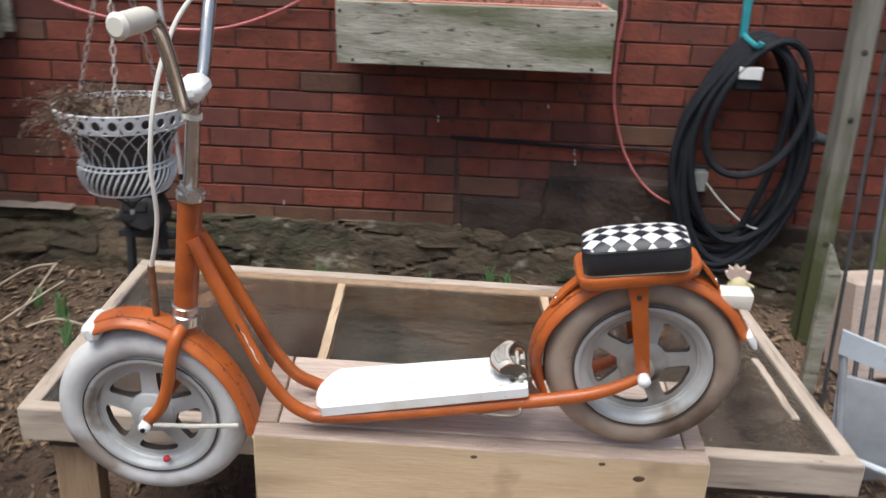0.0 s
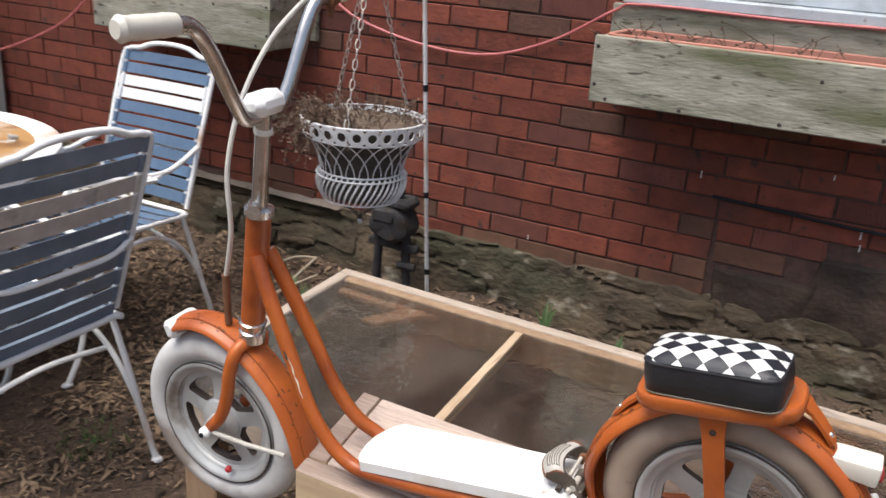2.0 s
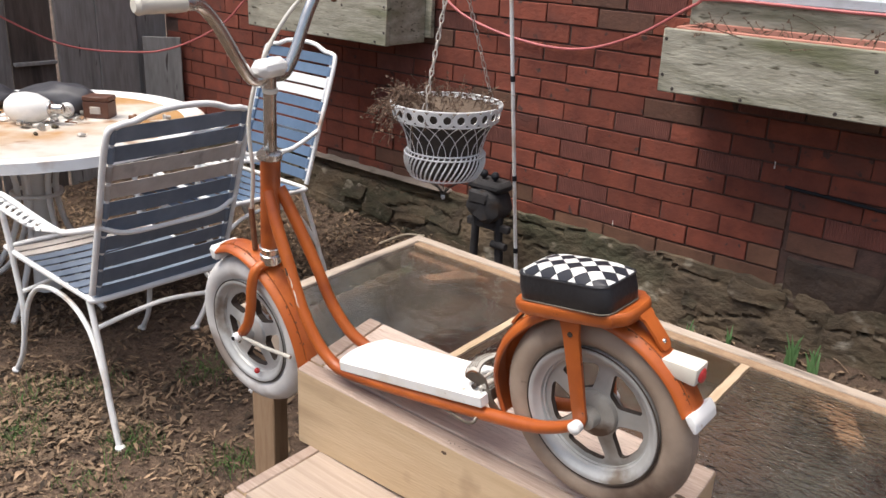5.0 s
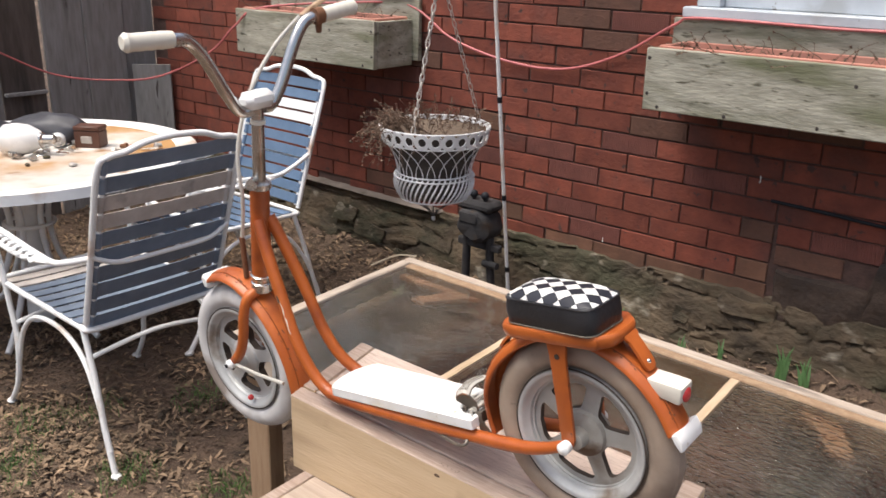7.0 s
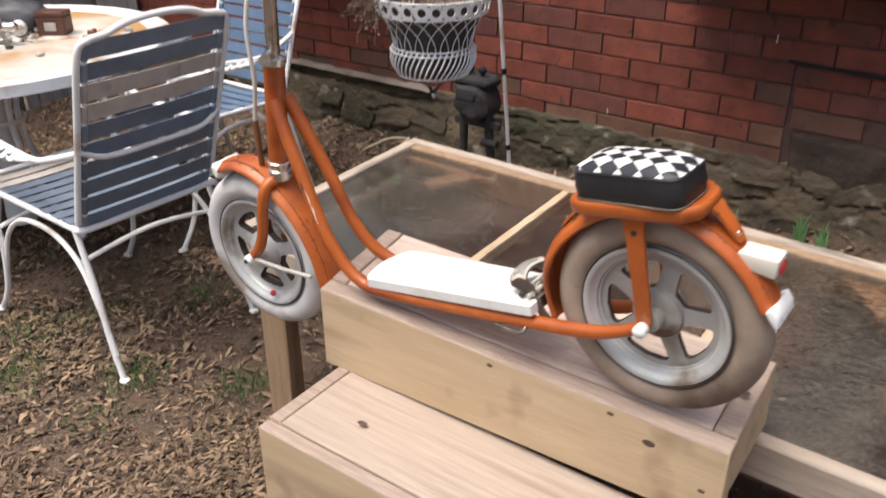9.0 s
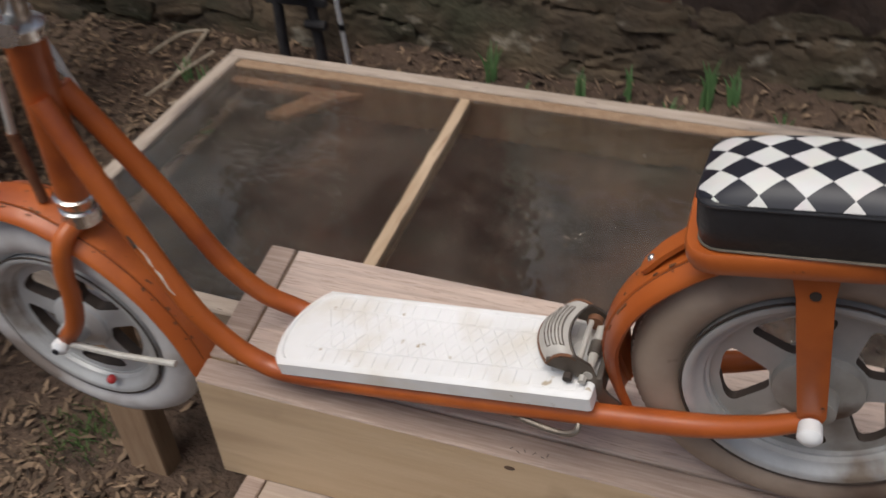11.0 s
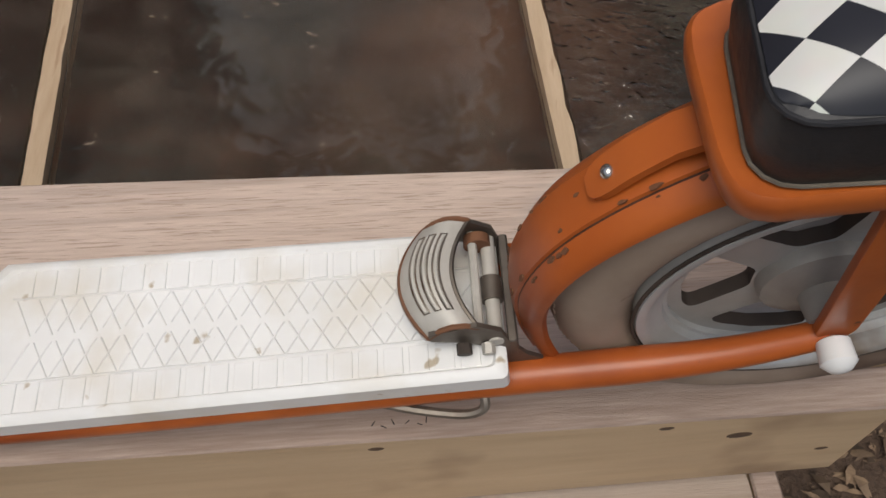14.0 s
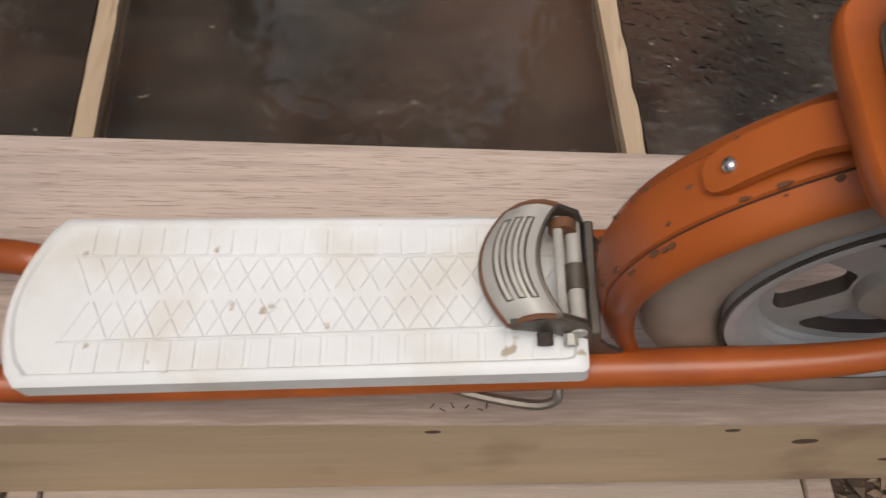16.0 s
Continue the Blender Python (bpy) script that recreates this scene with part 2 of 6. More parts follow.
M_KICK = mat("browned_wire_steel", (0.15, 0.125, 0.10), (0.28, 0.245, 0.205), 30, 0.45, metal=0.6, bump=0.1, c3=(0.09, 0.055, 0.035), s3=30, t3=0.55)
M_ALU_F = mat("silver_wheel_metal", (0.43, 0.435, 0.43), (0.55, 0.555, 0.55), 12, 0.44, metal=0.3, bump=0.1, bscale=80, c3=(0.28, 0.235, 0.19), s3=9, t3=0.58, w3=0.15)
M_HUB = mat("rusty_hub_metal", (0.30, 0.28, 0.245), (0.44, 0.425, 0.395), 18, 0.55, metal=0.3, bump=0.2, bscale=80, c3=(0.11, 0.068, 0.045), s3=12, t3=0.5)
# near-black for bolts, chips and dirt; also painted-in shade of the wheel openings
M_INNER = mat("dark_grime_and_shade", (0.035, 0.026, 0.02), (0.075, 0.055, 0.042), 20, 0.8, metal=0.0, bump=0.2)
M_METER = mat("grimy_meter_metal", (0.028, 0.027, 0.028), (0.058, 0.055, 0.056), 15, 0.9, bump=0.5, c3=(0.055, 0.038, 0.028), s3=14, t3=0.6, spec=0.2)
M_TANLEVER = mat("tan_sleeve", (0.33, 0.22, 0.13), (0.45, 0.32, 0.21), 30, 0.7, bump=0.2, c3=(0.20, 0.11, 0.06), s3=20, t3=0.6)
M_TWINE = mat("dirty_pale_piping", (0.12, 0.10, 0.075), (0.20, 0.17, 0.13), 60, 0.7, bump=0.0)
M_RUST = mat("rusty_steel", (0.14, 0.06, 0.03), (0.24, 0.11, 0.055), 25, 0.8, metal=0.2, bump=0.4, bscale=100)
M_PEDAL = mat("worn_pedal_steel", (0.43, 0.405, 0.355), (0.60, 0.575, 0.525), 22, 0.5, metal=0.12, bump=0.1, bscale=90, c3=(0.30, 0.225, 0.155), s3=24, t3=0.60)
M_VINYL = mat("black_vinyl", (0.014, 0.014, 0.016), (0.024, 0.024, 0.027), 30, 0.48, bump=0.2, bscale=160)
M_CHECK_W = mat("white_check", (0.72, 0.71, 0.67), (0.80, 0.79, 0.76), 20, 0.5, bump=0.08, bscale=200)
M_REDLENS = mat("red_lens", (0.45, 0.03, 0.03), (0.55, 0.05, 0.05), 40, 0.25, bump=0.0)
M_CABLE_W = mat("white_cable", (0.60, 0.57, 0.50), (0.70, 0.67, 0.61), 20, 0.5, bump=0.0)
M_CORD_R = mat("faded_red_cord", (0.45, 0.115, 0.115), (0.56, 0.17, 0.165), 20, 0.5, bump=0.0)
M_HOSE = mat("black_rubber_hose", (0.008, 0.009, 0.012), (0.018, 0.020, 0.025), 12, 0.7, bump=0.1, c3=(0.03, 0.033, 0.036), s3=8, t3=0.64, spec=0.3)
M_TEAL = mat("teal_paint", (0.03, 0.24, 0.27), (0.05, 0.31, 0.34), 20, 0.5, bump=0.05)
M_GREYBOX = mat("grey_plastic", (0.28, 0.29, 0.26), (0.40, 0.41, 0.37), 20, 0.6, bump=0.05)
M_DARKGREY = mat("dark_grey_cast_metal", (0.045, 0.046, 0.05), (0.085, 0.086, 0.09), 15, 0.6, metal=0.2, bump=0.3)
M_WIRE = mat("white_painted_wire", (0.70, 0.70, 0.70), (0.80, 0.80, 0.80), 20, 0.5, bump=0.05, c3=(0.45, 0.40, 0.34), s3=14, t3=0.68)
M_LINER = mat("dark_basket_liner", (0.030, 0.024, 0.020), (0.07, 0.055, 0.045), 30, 0.95, bump=0.6)
M_CHAIN = mat("weathered_chain", (0.42, 0.38, 0.34), (0.58, 0.54, 0.50), 40, 0.5, metal=0.5, bump=0.0)
M_TUBE = mat("white_painted_tube", (0.80, 0.80, 0.785), (0.88, 0.88, 0.865), 14, 0.42, bump=0.1, c3=(0.46, 0.31, 0.21), s3=5, t3=0.60)
M_STRAP = mat("slate_blue_strap", (0.135, 0.170, 0.225), (0.195, 0.236, 0.300), 14, 0.40, bump=0.1, vary=0.14)
M_STRAP_LT = mat("blue_strap", (0.085, 0.140, 0.225), (0.120, 0.185, 0.285), 14, 0.6, bump=0.1, vary=0.1)
M_STRAP_OLD = mat("bleached_strap", (0.40, 0.355, 0.32), (0.56, 0.515, 0.475), 16, 0.85, bump=0.25, vary=0.1, c3=(0.24, 0.21, 0.19), s3=9, t3=0.6)
M_STRAP_W = mat("white_strap", (0.72, 0.73, 0.74), (0.80, 0.81, 0.82), 14, 0.6, bump=0.1)
M_TABLETOP = mat("stained_white_tabletop", (0.56, 0.53, 0.48), (0.70, 0.68, 0.64), 5, 0.5, bump=0.15, c3=(0.42, 0.23, 0.085), s3=2.6, t3=0.40, w3=0.14, c4=(0.27, 0.135, 0.05), s4=7, t4=0.56, w4=0.12)
M_LEATHER = mat("black_leather", (0.030, 0.030, 0.036), (0.055, 0.055, 0.065), 12, 0.5, bump=0.25, bscale=60)
M_CERAMIC = mat("white_ceramic", (0.74, 0.74, 0.72), (0.82, 0.82, 0.80), 8, 0.25, bump=0.02)
M_BROWNBOX = mat("brown_box", (0.075, 0.028, 0.016), (0.12, 0.05, 0.03), 14, 0.5, bump=0.1)
M_TERRA = mat("terracotta_liner", (0.42, 0.17, 0.12), (0.52, 0.24, 0.18), 14, 0.8, bump=0.2)
M_PAINT = mat("white_window_paint", (0.41, 0.45, 0.495), (0.54, 0.575, 0.61), 9, 0.6, bump=0.15, c3=(0.38, 0.40, 0.42), s3=7, t3=0.55, c4=(0.26, 0.25, 0.24), s4=22, t4=0.68, w4=0.03)
M_ROOSTER = mat("cream_figurine", (0.55, 0.47, 0.25), (0.66, 0.58, 0.36), 20, 0.6, bump=0.2)
M_COMB = mat("faded_pink_comb", (0.50, 0.36, 0.29), (0.62, 0.50, 0.42), 30, 0.6, bump=0.1)
M_NAIL = mat("rusty_nail", (0.03, 0.025, 0.022), (0.06, 0.045, 0.04), 40, 0.7, bump=0.0)
M_TRAY = mat("dark_tray_bed", (0.034, 0.026, 0.020), (0.066, 0.052, 0.041), 5, 0.8, bump=0.4, bscale=40, c3=(0.22, 0.105, 0.060), s3=2.4, t3=0.49, w3=0.22, c4=(0.065, 0.072, 0.050), s4=3.5, t4=0.56, w4=0.2)
M_GREYPAINT = mat("dull_grey_paint", (0.26, 0.27, 0.29), (0.36, 0.37, 0.39), 9, 0.6, bump=0.2, c3=(0.16, 0.16, 0.16), s3=6, t3=0.58)
M_BOARD = mat("silver_grey_board", (0.20, 0.19, 0.18), (0.31, 0.30, 0.29), 6, 0.9, bump=0.4, bscale=30, stretch=(8, 8, 1), c3=(0.14, 0.13, 0.12), s3=3, t3=0.56, w3=0.15, c4=(0.07, 0.06, 0.055), s4=5, t4=0.68, w4=0.04)
M_GATE = mat("dark_brown_boards", (0.075, 0.058, 0.048), (0.13, 0.105, 0.09), 6, 0.9, bump=0.5, bscale=30, stretch=(8, 8, 1), c3=(0.05, 0.04, 0.034), s3=2, t3=0.55)
M_GUSSET = mat("damp_offcut_wood", (0.40, 0.200, 0.105), (0.53, 0.300, 0.170), 8, 0.8, bump=0.3, stretch=(1, 6, 6))
M_GROOVE = mat("rusted_groove", (0.045, 0.018, 0.010), (0.10, 0.035, 0.016), 60, 0.8, bump=0.0)
M_KNOT = mat("wood_knot", (0.045, 0.028, 0.018), (0.11, 0.066, 0.040), 60, 0.7, bump=0.1)


def glass_mat(name, ripple, rscale, dust, depth=0.007, wave=(1, 1, 1)):
    """Old glass: waves in the sheet, a film of dust with specks, and painted reflection streaks."""
    m = bpy.data.materials.new(name)
    m.use_nodes = True
    nt = m.node_tree
    N, L = nt.nodes, nt.links
    out = N["Material Output"]
    p = N["Principled BSDF"]
    p.inputs["Base Color"].default_value = (0.84, 0.85, 0.83, 1)
    p.inputs["Transmission Weight"].default_value = 1.0
    p.inputs["Roughness"].default_value = 0.05
    p.inputs["IOR"].default_value = 1.62
    tc = N.new("ShaderNodeTexCoord")
    n = N.new("ShaderNodeTexNoise")
    n.inputs["Scale"].default_value = rscale
    n.inputs["Detail"].default_value = 1
    g0 = N.new("ShaderNodeMapping")
    g0.inputs["Scale"].default_value = wave
    L.new(tc.outputs["Object"], g0.inputs["Vector"])
    L.new(g0.outputs["Vector"], n.inputs["Vector"])
    n.inputs["Distortion"].default_value = 0.6
    b = N.new("ShaderNodeBump")
    b.inputs["Strength"].default_value = ripple
    b.inputs["Distance"].default_value = depth
    L.new(n.outputs["Fac"], b.inputs["Height"])
    L.new(b.outputs["Normal"], p.inputs["Normal"])
    d = N.new("ShaderNodeBsdfDiffuse")
    d.inputs["Color"].default_value = (0.37, 0.30, 0.235, 1)
    def veil(scale, lo, hi, a, z):
        t = N.new("ShaderNodeTexNoise")
        t.inputs["Scale"].default_value = scale
        t.inputs["Detail"].default_value = 7
        g = N.new("ShaderNodeMapping")
        g.inputs["Scale"].default_value = (2.6 if scale < 10 else 1.0, 0.9 if scale < 10 else 1.6, 1.0)
        L.new(tc.outputs["Object"], g.inputs["Vector"])
        L.new(g.outputs["Vector"], t.inputs["Vector"])
        r = N.new("ShaderNodeMapRange")
        r.inputs["From Min"].default_value, r.inputs["From Max"].default_value = lo, hi
        r.inputs["To Min"].default_value, r.inputs["To Max"].default_value = a, z
        L.new(t.outputs["Fac"], r.inputs["Value"])
        return r.outputs["Result"]
    s = N.new("ShaderNodeMath")
    s.operation = 'ADD'
    s.use_clamp = True
    # broad streaks: dust film that also paints in the streaky reflections
    L.new(veil(3.2, 0.42, 0.72, dust * 0.12, dust * 1.5), s.inputs[0])
    L.new(veil(72.0, 0.690, 0.72, 0.0, 0.6), s.inputs[1])
    s2 = N.new("ShaderNodeMath")
    s2.operation = 'ADD'
    s2.use_clamp = True
    L.new(s.outputs[0], s2.inputs[0])
    L.new(veil(16.0, 0.46, 0.72, 0.0, dust * 1.1), s2.inputs[1])
    s = s2
    mx = N.new("ShaderNodeMixShader")
    L.new(s.outputs[0], mx.inputs["Fac"])
    L.new(p.outputs["BSDF"], mx.inputs[1])
    L.new(d.outputs["BSDF"], mx.inputs[2])
    L.new(mx.outputs["Shader"], out.inputs["Surface"])
    return m


M_GLASS = glass_mat("dusty_glass", 0.16, 34, 0.062)
M_GLASS_R = glass_mat("hammered_glass", 1.0, 62, 0.075, 0.0026, (1.0, 1.4, 1.0))


# ---- mesh helpers ----
def finish(name, bm, material, parent=None, label="", smooth=False, mats=None):
    me = bpy.data.meshes.new(name)
    bmesh.ops.recalc_face_normals(bm, faces=bm.faces)
    bm.to_mesh(me)
    bm.free()
    for mm in (mats or [material]):
        me.materials.append(mm)
    if smooth:
        me.shade_smooth()
        me.set_sharp_from_angle(angle=radians(38))
    ob = new(name, me)
    if parent is not None:
        ob.parent = parent
    if label:
        ob["label"] = label
    return ob


def part(name, bm, material, parent, label="", smooth=True, mats=None):
    return finish(name, bm, material, parent, label, smooth, mats)


def thing(name, label, category, group="", m=None):
    ob = new(name)
    ob.empty_display_size = 0.05
    if m is not None:
        ob.matrix_basis = m
    return tagged(ob, label, category, group)


def box(x0, x1, y0, y1, z0, z1, bevel=0.0, bm=None, m=None):
    """A box between the given bounds, with chamfered edges."""
    own = bmesh.new()
    bmesh.ops.create_cube(own, size=1.0)
    bmesh.ops.scale(own, vec=(x1 - x0, y1 - y0, z1 - z0), verts=own.verts)
    bmesh.ops.translate(own, vec=((x0 + x1) / 2, (y0 + y1) / 2, (z0 + z1) / 2), verts=own.verts)
    if bevel:
        bmesh.ops.bevel(own, geom=own.edges[:], offset=bevel, segments=1, profile=0.5, affect='EDGES')
    if m is not None:
        bmesh.ops.transform(own, matrix=m, verts=own.verts)
    if bm is None:
        return own
    return add(bm, own)


def add(bm, other):
    """Append the mesh of other to bm."""
    vs = [bm.verts.new(v.co) for v in other.verts]
    other.verts.index_update()
    for f in other.faces:
        nf = bm.faces.new([vs[v.index] for v in f.verts])
        nf.material_index = f.material_index
    other.free()
    return bm


def spline(pts, n=8):
    """Points on a smooth curve through pts."""
    p = [Vector(q) for q in pts]
    out = []
    for i in range(len(p) - 1):
        a, b, c, d = p[max(i - 1, 0)], p[i], p[i + 1], p[min(i + 2, len(p) - 1)]
        for k in range(n):
            t = k / n
            out.append(0.5 * ((2 * b) + (c - a) * t + (2 * a - 5 * b + 4 * c - d) * t * t + (3 * b - a - 3 * c + d) * t ** 3))
    out.append(p[-1])
    return out


def tube(pts, r, sides=10, bm=None, closed=False, cap=True, flat=1.0):
    """A round tube along pts; r is one radius or one for each point."""
    bm = bm or bmesh.new()
    p = [Vector(q) for q in pts]
    n = len(p)
    rs = r if isinstance(r, (list, tuple)) else [r] * n
    rings, prev = [], None
    for i in range(n):
        a, b = (p[i - 1] if (i or closed) else p[i]), (p[(i + 1) % n] if (i < n - 1 or closed) else p[i])
        d = (b - a).normalized() if (b - a).length > 1e-9 else Vector((0, 0, 1))
        if prev is None:
            up = Vector((0, 0, 1)) if abs(d.z) < 0.9 else Vector((0, 1, 0))
            u = d.cross(up).normalized()
        else:
            u = prev - d * prev.dot(d)
            u = u.normalized() if u.length > 1e-9 else d.orthogonal().normalized()
        prev = u
        v = d.cross(u)
        rings.append([bm.verts.new(p[i] + rs[i] * (math.cos(k * math.tau / sides) * u + flat * math.sin(k * math.tau / sides) * v)) for k in range(sides)])
    for i in range(n if closed else n - 1):
        A, B = rings[i], rings[(i + 1) % n]
        for k in range(sides):
            bm.faces.new((A[k], A[(k + 1) % sides], B[(k + 1) % sides], B[k]))
    if cap and not closed:
        bm.faces.new(rings[0][::-1])
        bm.faces.new(rings[-1])
    return bm


def lathe(profile, seg=40, bm=None, axis="z", m=None, close=False):
    """Turn (radius, height) pairs round an axis."""
    own = bmesh.new()
    rings = []
    for r, h in profile:
        ring = []
        for k in range(seg):
            a = k * math.tau / seg
            c, s = r * math.cos(a), r * math.sin(a)
            ring.append(own.verts.new((c, s, h) if axis == "z" else (c, h, s)))
        rings.append(ring)
    n = len(rings)
    for i in range(n if close else n - 1):
        A, B = rings[i], rings[(i + 1) % n]
        for k in range(seg):
            own.faces.new((A[k], A[(k + 1) % seg], B[(k + 1) % seg], B[k]))
    if not close:
        for ring in (rings[0], rings[-1]):
            own.faces.new(ring)
    if m is not None:
        bmesh.ops.transform(own, matrix=m, verts=own.verts)
    if bm is None:
        return own
    return add(bm, own)


def ball(c, r, bm=None, sub=2, scale=(1, 1, 1)):
    own = bmesh.new()
    bmesh.ops.create_icosphere(own, subdivisions=sub, radius=r)
    bmesh.ops.scale(own, vec=scale, verts=own.verts)
    bmesh.ops.translate(own, vec=c, verts=own.verts)
    if bm is None:
        return own
    return add(bm, own)


def prism(outline, y0, y1, bevel=0.0, axis="y"):
    """Extrude an outline of (x, z) pairs between y0 and y1 (axis "y"), or (x, y) between heights (axis "z")."""
    bm = bmesh.new()
    mk = (lambda a, b, t: (a, t, b)) if axis == "y" else (lambda a, b, t: (a, b, t))
    A = [bm.verts.new(mk(a, b, y0)) for a, b in outline]
    B = [bm.verts.new(mk(a, b, y1)) for a, b in outline]
    n = len(outline)
    bm.faces.new(A)
    bm.faces.new(B[::-1])
    for k in range(n):
        bm.faces.new((A[k], B[k], B[(k + 1) % n], A[(k + 1) % n]))
    if bevel:
        bmesh.ops.recalc_face_normals(bm, faces=bm.faces)
        bmesh.ops.bevel(bm, geom=[e for e in bm.edges], offset=bevel, segments=2, profile=0.6, affect='EDGES')
    return bm


# ---- ground ----
def ground_height(x, y):
    """Yard soil: nearly flat, rising towards the house."""
    rise = 0.10 * max(0.0, min(1.0, (y + 1.0) / 1.0)) ** 1.5
    bank = max(0.0, min(1.0, (y + 0.42) / 0.42))
    rise += 0.085 * bank * bank * (0.6 + 0.8 * noise.noise((x * 2.1, 5, 0)))
    fine = 0.012 * noise.noise((x * 2.3, y * 2.3, 0)) + 0.006 * noise.noise((x * 9, y * 9, 3))
    return rise + fine


def make_ground():
    xs = [-60, -25, -10, -6] + [-5 + 0.05 * i for i in range(151)] + [3.2, 5, 10, 25, 60]
    ys = [-60, -25, -10, -6] + [-4.0 + 0.05 * i for i in range(86)] + [0.6, 2, 6, 25, 60]
    bm = bmesh.new()
    g = [[bm.verts.new((x, y, ground_height(x, y))) for y in ys] for x in xs]
    for i in range(len(xs) - 1):
        for j in range(len(ys) - 1):
            bm.faces.new((g[i][j], g[i + 1][j], g[i + 1][j + 1], g[i][j + 1]))
    ob = finish("ground", bm, M_SOIL, smooth=True)
    tagged(ob, "bare brown garden soil with leaf litter", "ground", kind="structure")


make_ground()

# ---- brick house wall ----
BL, BC, ZB, GAP = 0.2127, 0.0677, 0.652, 0.0062


def make_wall():
    bm = box(-3.42, 3.0, 0.006, 0.25, 0.30, 1.19)
    for x0, x1 in ((-3.42, -2.36), (-1.54, -0.33), (0.47, 3.0)):
        box(x0, x1, 0.006, 0.25, 1.19, 2.25, bm=bm)
    box(-3.42, 3.0, 0.006, 0.25, 2.25, 3.0, bm=bm)
    wall = finish("wall_north", bm, M_MORTAR)
    tagged(wall, "red brick house wall with dark recessed mortar", "wall", kind="structure")
    return wall


wall = make_wall()


def rough_sheet(x0, x1, z0, z1, face, amp, seed, step=0.02, top=None):
    """A lumpy upright sheet that closes back into the wall."""
    bm = bmesh.new()
    nx, nz = max(2, int((x1 - x0) / step)), max(2, int((z1 - z0) / step))
    g = []
    for i in range(nx + 1):
        col = []
        for k in range(nz + 1):
            x = x0 + (x1 - x0) * i / nx
            z = z0 + ((top(x) if top else z1) - z0) * k / nz
            e = min(i, nx - i, k, nz - k)
            d = face + amp * noise.noise((x * 7 + seed, z * 9, seed)) + 0.5 * amp * noise.noise((x * 24, z * 30, seed))
            col.append(bm.verts.new((x + (0.012 * noise.noise((z * 14, x * 3, seed)) if i in (0, nx) else 0), 0.03 if e == 0 else -d, z + (0.014 * noise.noise((x * 12, z, seed + 4)) if k in (0, nz) else 0))))
        g.append(col)
    for i in range(nx):
        for k in range(nz):
            bm.faces.new((g[i][k], g[i + 1][k], g[i + 1][k + 1], g[i][k + 1]))
    return bm


def batter(x, z):
    """How far the lumpy foundation stands out of the wall at a height."""
    low = max(0.0, 0.36 - z)
    strata = 0.024 * noise.noise((x * 3.6, z * 8, 3.0)) + 0.014 * noise.noise((x * 9, z * 15, 9.0)) + 0.007 * noise.noise((x * 26, z * 34, 1.0))
    cleft = abs(noise.noise((x * 1.3 + 4, z * 9 + 0.6 * noise.noise((x * 3, z * 3, 0)), 6.0)))
    crack = abs(noise.noise((x * 5.5 + 2, z * 5 + 1.2 * noise.noise((x * 4, z * 6, 2)), 14.0)))
    return 0.012 + 0.20 * low + (0.035 + low) * strata * 2.1 - 0.022 * max(0.0, 1 - cleft / 0.05) - 0.010 * max(0.0, 1 - crack / 0.05)


def make_foundation():
    bm = bmesh.new()
    nx, nz = 520, 44
    g = []
    for i in range(nx + 1):
        x = -3.42 + 6.42 * i / nx
        top = 0.345 + 0.022 * noise.noise((x * 5, 2, 0)) + 0.012 * noise.noise((x * 19, 5, 0))
        col = []
        for k in range(nz + 1):
            z = -0.12 + (top + 0.12) * k / nz
            edge = i in (0, nx) or k == nz
            col.append(bm.verts.new((x, 0.03 if edge else -batter(x, z), z)))
        g.append(col)
    for i in range(nx):
        for k in range(nz):
            bm.faces.new((g[i][k], g[i + 1][k], g[i + 1][k + 1], g[i][k + 1]))
    base = finish("foundation", bm, M_STONE, smooth=True)
    tagged(base, "lumpy tan rubble stone foundation under the brick wall", "foundation", kind="structure")
    rng = random.Random(5)
    for _ in range(46):
        x, z = rng.uniform(-3.3, 2.3), rng.uniform(0.07, 0.30)
        w, h = rng.uniform(0.06, 0.22), rng.uniform(0.04, 0.09)
        if 0.0 < x < 0.85 and z > 0.2:
            continue
        bm = bmesh.new()
        bmesh.ops.create_cube(bm, size=1.0)
        bmesh.ops.subdivide_edges(bm, edges=bm.edges[:], cuts=4, use_grid_fill=True)
        seed, tilt = rng.uniform(0, 99), rng.uniform(-7, 7)
        for v in bm.verts:
            c = v.co.copy()
            k = 1 - 0.10 * (abs(c.x * 2) ** 4 + abs(c.z * 2) ** 4) / 2
            v.co = Vector((c.x * w * k, c.y * 0.07, c.z * h * k))
            n1 = noise.noise_vector((v.co.x * 9 + seed, v.co.y * 9, v.co.z * 12))
            n2 = noise.noise_vector((v.co.x * 32 + seed, v.co.y * 30, v.co.z * 40))
            v.co += Vector((0.022 * n1.x + 0.008 * n2.x, 0.022 * n1.y + 0.010 * n2.y, 0.016 * n1.z + 0.006 * n2.z))
        bmesh.ops.transform(bm, matrix=pose(x, 0.026 - batter(x, z), z, -12, tilt), verts=bm.verts)
        part("stone", bm, M_STONE, base)
    part("ledge", rough_sheet(-2.4, -1.345, 0.322, 0.356, 0.042, 0.006, 7.0, 0.014), M_LEDGE, base, "pale cement ledge")
    # crumbling dark render to the right of the crack
    def edge(x):
        z = 0.445 if x < 0.315 else (0.55 if x < 0.79 else 0.40)
        return z + 0.010 * noise.noise((x * 16, 1.5, 0))
    part("parging_patch", rough_sheet(0.012, 1.62, 0.22, 0.5, 0.016, 0.017, 4.0, 0.018, edge), M_PARGE, base, "crumbling dark render")


make_foundation()

